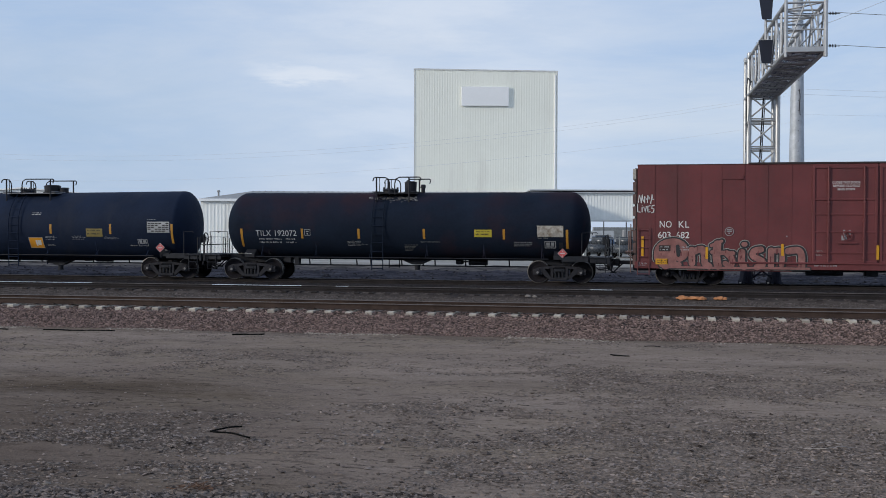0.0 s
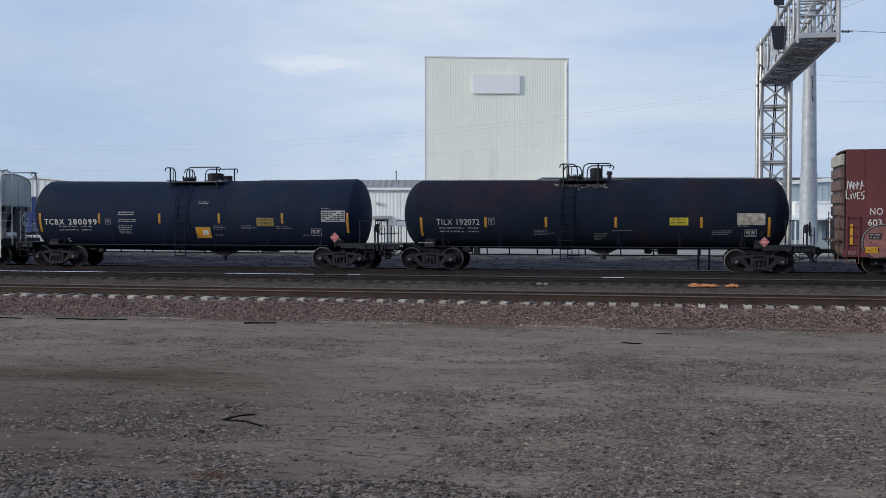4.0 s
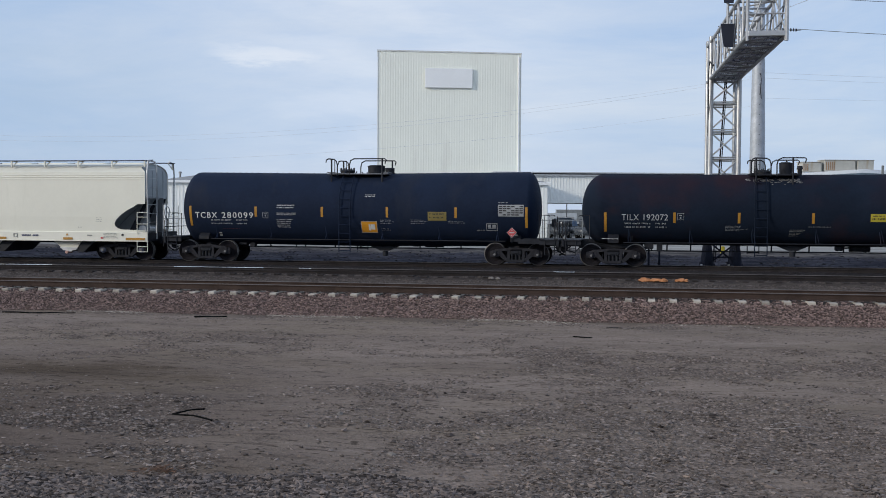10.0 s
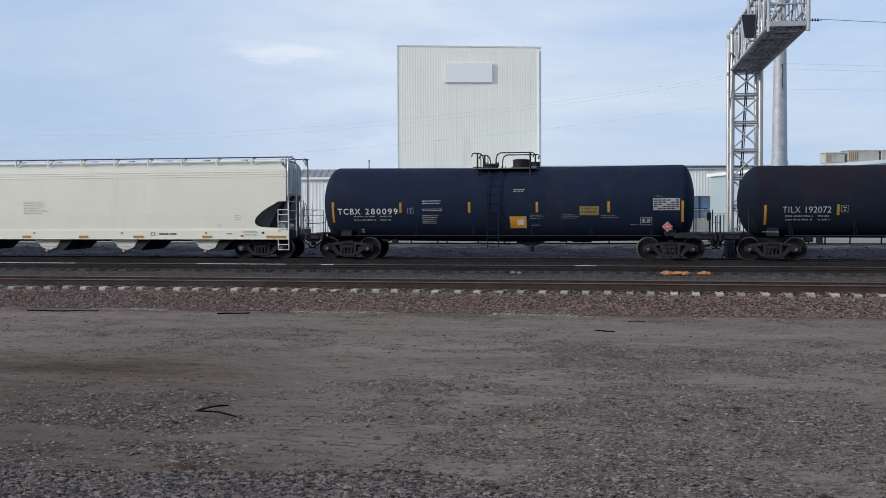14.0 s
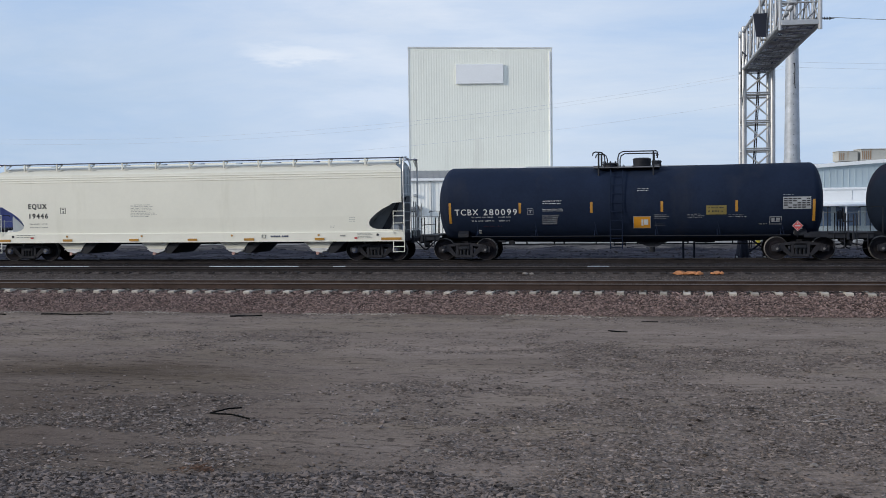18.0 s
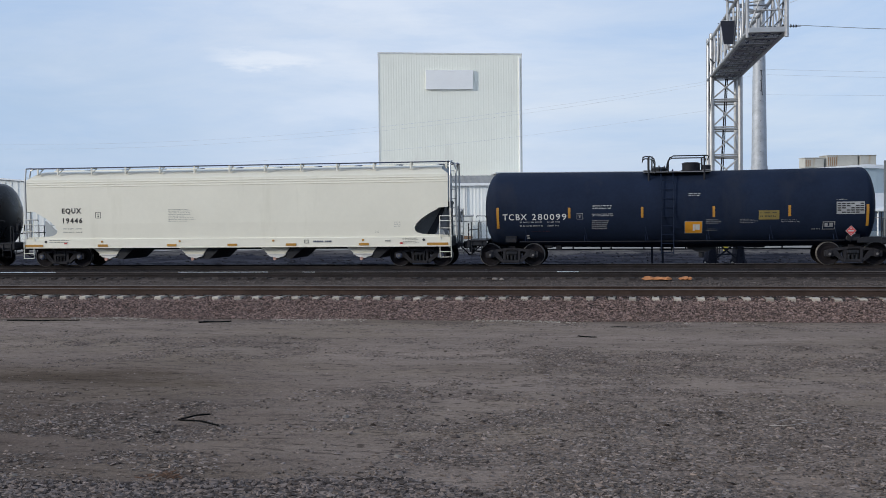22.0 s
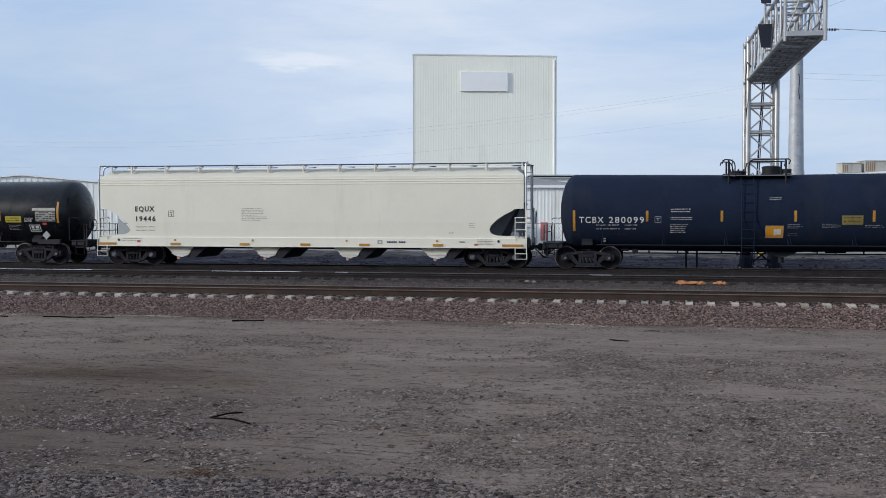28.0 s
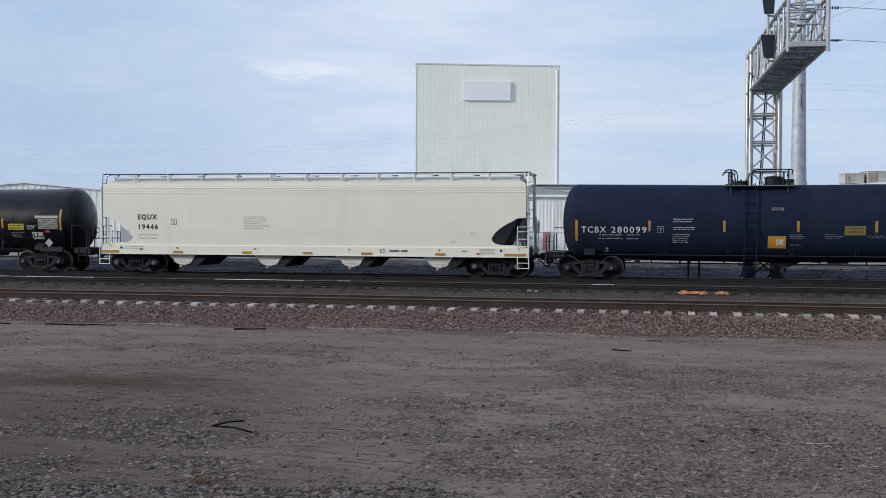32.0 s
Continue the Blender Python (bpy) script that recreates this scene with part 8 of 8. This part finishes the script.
def make_street_pole(x, y, h):
    t = thing("wooden_pole", pose(x, y, GROUND), "thin dark wooden power pole on the far street", "utility pole", "power poles on the far street")
    bm = bmesh.new()
    rod(bm, (0, 0, 0), (0, 0, h), 0.13, 0.09, n=8)
    part("shaft", bm, M_DARKFAR, t)
    for z in (h - 0.6, h - 1.7):
        bm = bmesh.new()
        box(bm, -1.3, 1.3, -0.08, 0.08, z - 0.08, z + 0.08)
        part("crossarm", bm, M_DARKFAR, t)


M_DARKFAR = surface("weathered_dark_timber", (0.07, 0.075, 0.085), 0.8, vary=0.2, fine=10)
for x, y, h in ((-9.3, 228.0, 10.4), (-4.6, 236.0, 8.6), (-14.5, 240.0, 9.4)):
    make_street_pole(x, y, h)


# far sheds and stacked goods seen through the passage
for k, (x, y, w, h) in enumerate(((-19.0, 180.0, 3.0, 1.5), (-15.5, 188.0, 2.2, 1.1), (-11.0, 178.0, 2.6, 1.7), (-7.6, 182.0, 1.6, 1.2), (-19.0, 250.0, 12.0, 2.3), (-6.5, 262.0, 10.0, 2.5), (-13.0, 300.0, 16.0, 3.2))):
    bm = bmesh.new()
    box(bm, -w / 2, w / 2, -1.0, 1.0, 0, h, 0.04)
    for j in range(1, 4):
        box(bm, -w / 2 - 0.04, w / 2 + 0.04, -1.04, 1.04, h * j / 4 - 0.04, h * j / 4 + 0.04, 0.01)
    ob = part("stacked_goods" if k < 4 else "far_shed", bm, (M_FENCE, M_TRIM, M_ROOF)[k % 3], m=pose(x, y, GROUND, 0, 0, TURN))
    tagged(ob, "strapped grey stack of goods on the far lot" if k < 4 else "low grey shed on the far lot", "goods" if k < 4 else "shed", "stacks on the far lot" if k < 4 else "")


# ---------------- litter and loose stones ----------------
M_TWIG = surface("bleached_twig", (0.30, 0.27, 0.25), 0.8, vary=0.2, fine=30)


def lump(name, x, y, z, sx, sy, sz, m, label, cat, seed, turn=0.0, group=""):
    """A small broken piece: an uneven rounded body pressed into the ground."""
    bm = bmesh.new()
    bmesh.ops.create_icosphere(bm, subdivisions=2, radius=1.0)
    g = random.Random(seed)
    off = Vector((g.uniform(0, 50), g.uniform(0, 50), g.uniform(0, 50)))
    for v in bm.verts:
        k = 1 + 0.45 * noise.noise(v.co * 1.6 + off) + 0.2 * noise.noise(v.co * 4 + off)
        v.co = Vector((v.co.x * sx * k, v.co.y * sy * k, max(-0.4, v.co.z) * sz * k))
    ob = part(name, bm, m, m=pose(x, y, z, 0, 0, turn))
    return tagged(ob, label, cat, group)


for k, (x, y, sx, sy, sz, turn) in enumerate(((0.32, 39.75, 0.24, 0.12, 0.10, 4), (0.72, 39.66, 0.26, 0.11, 0.085, -6), (0.98, 39.60, 0.15, 0.10, 0.09, 14), (1.58, 39.75, 0.15, 0.12, 0.11, 20), (1.44, 39.70, 0.08, 0.08, 0.06, 0), (1.74, 39.66, 0.07, 0.06, 0.07, 0))):
    lump("orange_debris", x, y, -0.145, sx, sy, sz * 0.85, M_RUSTY, "torn orange scrap lying beside the yard track", "debris", 70 + k, turn, "orange scraps")
lump("pale_rock", -5.05, 39.6, -0.15, 0.11, 0.07, 0.05, M_PALE, "pale broken stone beside the yard track", "rock", 81)
lump("pale_rock", -4.80, 39.65, -0.17, 0.10, 0.08, 0.05, M_PALE, "pale broken stone beside the yard track", "rock", 82)
for k, (x, y, s) in enumerate(((0.05, 14.83, 0.042), (1.54, 12.81, 0.06), (-4.08, 15.29, 0.06), (-4.28, 14.39, 0.045), (-2.83, 12.97, 0.05), (-6.91, 11.48, 0.05), (-1.7, 13.2, 0.03), (0.9, 11.9, 0.04), (-1.2, 12.3, 0.03), (-8.9, 16.4, 0.03), (-0.3, 11.6, 0.035), (-2.1, 20.6, 0.03))):
    lump("loose_rock", x, y, float(ground_z(x, y)), s, s * 0.75, s * 0.55, M_PALE, "pale fist-sized rock lying on the yard", "rock", 90 + k, k * 37, "loose rocks")


def strip(name, pts, w, h, label, cat, m=M_BARK):
    bm = bmesh.new()
    for (x0, y0), (x1, y1) in zip(pts, pts[1:]):
        n = Vector((-(y1 - y0), x1 - x0)).normalized() * w
        z0, z1 = float(ground_z(x0, y0)), float(ground_z(x1, y1))
        lo = [bm.verts.new(p) for p in ((x0 - n.x, y0 - n.y, z0 - 0.01), (x1 - n.x, y1 - n.y, z1 - 0.01), (x1 + n.x, y1 + n.y, z1 - 0.01), (x0 + n.x, y0 + n.y, z0 - 0.01))]
        hi = [bm.verts.new((v.co.x, v.co.y, v.co.z + h)) for v in lo]
        bm.faces.new(hi)
        bm.faces.new(lo[::-1])
        for k in range(4):
            bm.faces.new((lo[k], lo[(k + 1) % 4], hi[(k + 1) % 4], hi[k]))
    bmesh.ops.recalc_face_normals(bm, faces=bm.faces)
    return tagged(part(name, bm, m), label, cat, "dark strips")


strip("rubber_strip", [(-17.5, 28.97), (-17.2, 28.93), (-16.95, 28.90), (-16.5, 28.80), (-16.2, 28.78)], 0.035, 0.045, "dark rubber strip lying along the ballast foot", "debris")
strip("rubber_strip", [(-16.3, 28.72), (-15.95, 28.80), (-15.6, 28.84), (-15.3, 28.96)], 0.03, 0.035, "thin dark rubber strip lying along the ballast foot", "debris")
strip("rubber_strip", [(-19.6, 28.9), (-19.3, 28.94), (-18.9, 28.86), (-18.5, 28.74)], 0.035, 0.04, "dark rubber strip lying on the dirt", "debris")
strip("rubber_strip", [(-11.68, 28.62), (-11.5, 28.74), (-11.25, 28.79), (-11.05, 28.80), (-10.85, 28.83)], 0.06, 0.04, "curled piece of black tyre tread on the dirt", "debris")
strip("rubber_strip", [(-1.40, 26.06), (-1.25, 26.01), (-1.1, 26.03), (-0.98, 26.10)], 0.04, 0.028, "small dark scrap on the dirt", "debris")
strip("rubber_strip", [(-0.7, 28.2), (-0.5, 28.26), (-0.3, 28.22)], 0.025, 0.025, "dark scrap lying along the ballast foot", "debris")
bm = bmesh.new()
bent(bm, [(1.70, 15.30, LOW + 0.03), (1.95, 15.22, LOW + 0.06), (2.15, 15.38, LOW + 0.07), (2.34, 15.50, LOW + 0.03)], 0.004, 6)
bent(bm, [(1.82, 15.62, LOW + 0.03), (2.0, 15.75, LOW + 0.05), (2.22, 15.70, LOW + 0.04)], 0.0035, 6)
tagged(part("dry_twig", bm, M_TWIG), "pale dry forked twig lying on gravel", "twig")

bm = bmesh.new()
bent(bm, [(-6.04, 15.16, LOW + 0.05), (-6.18, 15.00, LOW + 0.06), (-6.29, 14.78, LOW + 0.05), (-6.32, 14.70, LOW + 0.05), (-6.26, 14.67, LOW + 0.05), (-5.95, 14.58, LOW + 0.06), (-5.63, 14.41, LOW + 0.04)], 0.0125, 8)
tagged(part("bent_cable", bm, M_BARK), "black bent piece of cable lying on gravel", "cable")
M_WEED = surface("dry_rusty_weed", (0.14, 0.075, 0.045), 0.8, vary=0.3, fine=20)
bm = bmesh.new()
g = random.Random(12)
for k in range(48):
    a, x, y = g.uniform(0, 3.14), -5.11 + g.gauss(0, 0.13), 11.57 + g.gauss(0, 0.06)
    l = g.uniform(0.02, 0.06)
    rod(bm, (x - l * math.cos(a), y - l * math.sin(a), LOW + 0.015 + g.uniform(0, 0.04)), (x + l * math.cos(a), y + l * math.sin(a), LOW + 0.02 + g.uniform(0, 0.04)), 0.005, n=4)
tagged(part("dry_weeds", bm, M_WEED), "small tuft of rust-coloured dry weeds", "weeds", kind="stuff")

PHI = (1 + 5**0.5) / 2
ICO = np.array([(-1, PHI, 0), (1, PHI, 0), (-1, -PHI, 0), (1, -PHI, 0), (0, -1, PHI), (0, 1, PHI), (0, -1, -PHI), (0, 1, -PHI), (PHI, 0, -1), (PHI, 0, 1), (-PHI, 0, -1), (-PHI, 0, 1)]) / 1.902
ICO_T = np.array([(0, 11, 5), (0, 5, 1), (0, 1, 7), (0, 7, 10), (0, 10, 11), (1, 5, 9), (5, 11, 4), (11, 10, 2), (10, 7, 6), (7, 1, 8), (3, 9, 4), (3, 4, 2), (3, 2, 6), (3, 6, 8), (3, 8, 9), (4, 9, 5), (2, 4, 11), (6, 2, 10), (8, 6, 7), (9, 8, 1)])


OCT = np.array([(1, 0, 0), (-1, 0, 0), (0, 1, 0), (0, -1, 0), (0, 0, 1), (0, 0, -1)], float)
OCT_T = np.array([(0, 2, 4), (2, 1, 4), (1, 3, 4), (3, 0, 4), (2, 0, 5), (1, 2, 5), (3, 1, 5), (0, 3, 5)])


def scatter(name, x, y, z, size, seed, material, label, cat, flat=0.7, fine=False):
    """Many small uneven stones as one mesh."""
    g = np.random.default_rng(seed)
    n = len(x)
    shape, faces = (ICO, ICO_T) if fine else (OCT, OCT_T)
    jit = 1 + g.uniform(-0.42, 0.42, (n, len(shape), 1))
    v = shape[None] * jit * g.uniform(0.5, 1.35, (n, 1, 3))
    q = g.normal(size=(n, 4))
    q /= np.linalg.norm(q, axis=1, keepdims=True)
    w, a, b, c = q.T
    rot = np.stack([np.stack([1 - 2 * (b * b + c * c), 2 * (a * b - c * w), 2 * (a * c + b * w)], -1), np.stack([2 * (a * b + c * w), 1 - 2 * (a * a + c * c), 2 * (b * c - a * w)], -1),
                    np.stack([2 * (a * c - b * w), 2 * (b * c + a * w), 1 - 2 * (a * a + b * b)], -1)], 1)
    v = np.einsum("nij,nkj->nki", rot, v) * size[:, None, None]
    v[..., 2] *= flat
    v[..., 0] *= 1.25
    v += np.stack([x, y, z], -1)[:, None]
    tris = (faces[None] + len(shape) * np.arange(n)[:, None, None]).reshape(-1, 3)
    me = mesh_of(name, v.reshape(-1, 3), tris, material)
    me.shade_flat()             # broken stone has sharp facets
    return tagged(new(name, me), label, cat, kind="stuff")


def make_stones():
    g = np.random.default_rng(3)
    # ballast of the near track: shoulder, cribs between the ties, and the far side
    n = 85000
    x, y = g.uniform(-27, 14, n), g.uniform(29.72, 31.75, n)
    z = ground_z(x, y) + g.uniform(-0.03, 0.04, n)
    scatter("ballast", x, y, z, g.uniform(0.014, 0.036, n), 4, M_STONE, "reddish-brown crushed stone ballast of the shoulder", "ballast")
    n = 9000
    x, y = g.uniform(-29, 15, n), g.uniform(31.75, 34.6, n)
    ph = np.abs(((x + 28.22) / 0.61 + 0.5) % 1 - 0.5) * 0.61
    keep = ph > 0.13
    x, y = x[keep], y[keep]
    scatter("ballast", x, y, ground_z(x, y) + 0.01, g.uniform(0.022, 0.042, len(x)), 5, M_STONE, "crushed stone ballast between the concrete ties", "ballast")
    n = 34000
    x, y = g.uniform(-33, 17, n), g.uniform(34.6, 40.15, n)
    keep = (y < 39.76) | (np.abs(((x + 31.0) / 0.56 + 0.5) % 1 - 0.5) * 0.56 > 0.14)
    x, y, n = x[keep], y[keep], int(keep.sum())
    scatter("ballast", x, y, ground_z(x, y), g.uniform(0.018, 0.04, n), 6, M_CINDER, "dark grey gravel between the two tracks", "gravel")
    n = 7000
    x, y = g.uniform(-38, 20, n), g.uniform(42.4, 50.5, n)
    scatter("ballast", x, y, ground_z(x, y), g.uniform(0.02, 0.05, n), 7, M_CINDER2, "oily black gravel round the yard tracks", "gravel")
    # clods and rubble on the dirt behind the train
    n = 9000
    x, y = g.uniform(-42, 24, n), 50.3 + 15 * g.uniform(0, 1, n) ** 1.2
    scatter("rubble", x, y, ground_z(x, y), 0.02 + 0.09 * g.uniform(0, 1, n) ** 2.5, 17, M_CLOD, "dark clods and rubble on the dirt behind the train", "rubble", 0.6)
    # pale fines at the ballast foot
    n = 6500
    x, y = g.uniform(-26, 14, n), 29.72 + g.normal(0, 0.22, n)
    keep = wave(x, y, 21, 0.6) + 0.05 * (x + 6) > -0.1
    x, y = x[keep], y[keep]
    scatter("ballast", x, y, ground_z(x, y) + 0.005, g.uniform(0.012, 0.034, len(x)), 8, M_PALEGRAVEL, "pale dusty stones at the foot of the ballast", "ballast")
    # yard: sparse grit on packed dirt, thick in drifts, a bank of coarse stone near the viewer
    n = 310000
    y = 9.6 + 19.6 * g.uniform(0, 1, n) ** 1.15
    x = g.uniform(-1, 1, n) * (0.50 * y + 0.5) - 0.19 * y
    keep = g.uniform(0, 1, n) < np.clip(0.11 + 0.72 * gravel_drift(x, y), 0.02, 0.9)
    x, y = x[keep], y[keep]
    size = 0.007 + 0.028 * g.uniform(0, 1, len(x)) ** 2.4
    pale = g.uniform(0, 1, len(x))
    for lo, hi, seed, mat, lab in ((0, 0.46, 9, M_GRAVEL, "loose grey gravel scattered over the yard"), (0.46, 0.90, 19, M_DARKGRIT, "dark grit scattered over the yard"), (0.90, 1.01, 29, M_TANGRIT, "tan pebbles scattered over the yard")):
        k = (pale >= lo) & (pale < hi)
        scatter("gravel", x[k], y[k], ground_z(x[k], y[k]) + 0.001, size[k], seed, mat, lab, "gravel", 0.52)
    n = 48000
    y = 9.5 + 2.8 * g.uniform(0, 1, n)
    x = g.uniform(-1, 1, n) * (0.50 * y + 0.5) - 0.19 * y
    n_far = 1500           # strays beyond the bank
    edge = 11.35 + 0.10 * (x + 6.86) + 0.12 * wave(x, 0 * x, 41, 1.6) - np.clip(x + 2.4, 0, 9) * 0.8
    keep = g.uniform(0, 1, n) < np.clip((edge - y) / 0.2 + 0.1, 0.0, 0.95)
    ys = 11.0 + 7.5 * g.uniform(0, 1, n_far) ** 1.8
    xs = g.uniform(-1, 1, n_far) * (0.50 * ys + 0.5) - 0.19 * ys
    near = g.uniform(0, 1, n_far) < 0.25 + gravel_cover(xs, ys)
    x, y = np.concatenate([x[keep], xs[near]]), np.concatenate([y[keep], ys[near]])
    scatter("gravel", x, y, ground_z(x, y) + 0.008, 0.015 + 0.034 * g.uniform(0, 1, len(x)) ** 1.2, 10, M_COARSE, "coarse grey crushed stone at the yard's edge", "gravel", 0.6)


M_CLOD = surface("dark_clod", (0.036, 0.036, 0.044), 0.9, vary=0.3, size=0.4, fine=30, bump=0.3, per_piece=0.7, spec=0.1)
# darker stones, which also stand for the shaded gaps in the gravel
M_DARKGRIT = surface("dark_grit", (0.112, 0.092, 0.079), 0.9, vary=0.2, size=0.2, fine=40, bump=0.3, per_piece=0.4, spec=0.1)
M_TANGRIT = surface("tan_pebbles", (0.20, 0.158, 0.134), 0.9, vary=0.2, size=0.2, fine=40, bump=0.3, per_piece=0.4, spec=0.1)
M_CINDER = surface("grey_cinder_stone", (0.100, 0.084, 0.077), 0.9, vary=0.2, size=0.2, fine=40, bump=0.3, per_piece=0.35, spec=0.1)
M_CINDER2 = surface("oily_black_stone", (0.034, 0.031, 0.033), 0.85, vary=0.2, size=0.2, fine=40, bump=0.3, per_piece=0.5, spec=0.1)
M_PALEGRAVEL = surface("pale_dusty_stone", (0.30, 0.26, 0.225), 0.9, vary=0.2, size=0.2, fine=40, bump=0.3, per_piece=0.4, spec=0.1)
M_COARSE = surface("coarse_grey_stone", (0.126, 0.103, 0.093), 0.95, vary=0.2, size=0.2, fine=40, bump=0.3, per_piece=0.75, spec=0.1)
make_stones()


# ---------------- what moves ----------------
CARS = [TANK_A, TANK_B, TANK_C, HOPPER, BOXCAR]


def motions():
    homes = [c.matrix_basis.translation.copy() for c in CARS]
    for c, h in zip(CARS, homes):
        walk(c, [(t, Matrix.Translation((h.x + rolled(t), h.y, h.z))) for t in range(33)])
    for w, x in WHEELSETS:
        rows = []
        for k in range(0, 129):
            t = k / 4
            if t > 28 and k < 128:
                continue
            turn = -rolled(t) / WHEEL_R
            rows.append((t, Matrix.Translation((x, 0, WHEEL_R)) @ Matrix.Rotation(-turn, 4, "Y")))
        walk(w, rows)


motions()
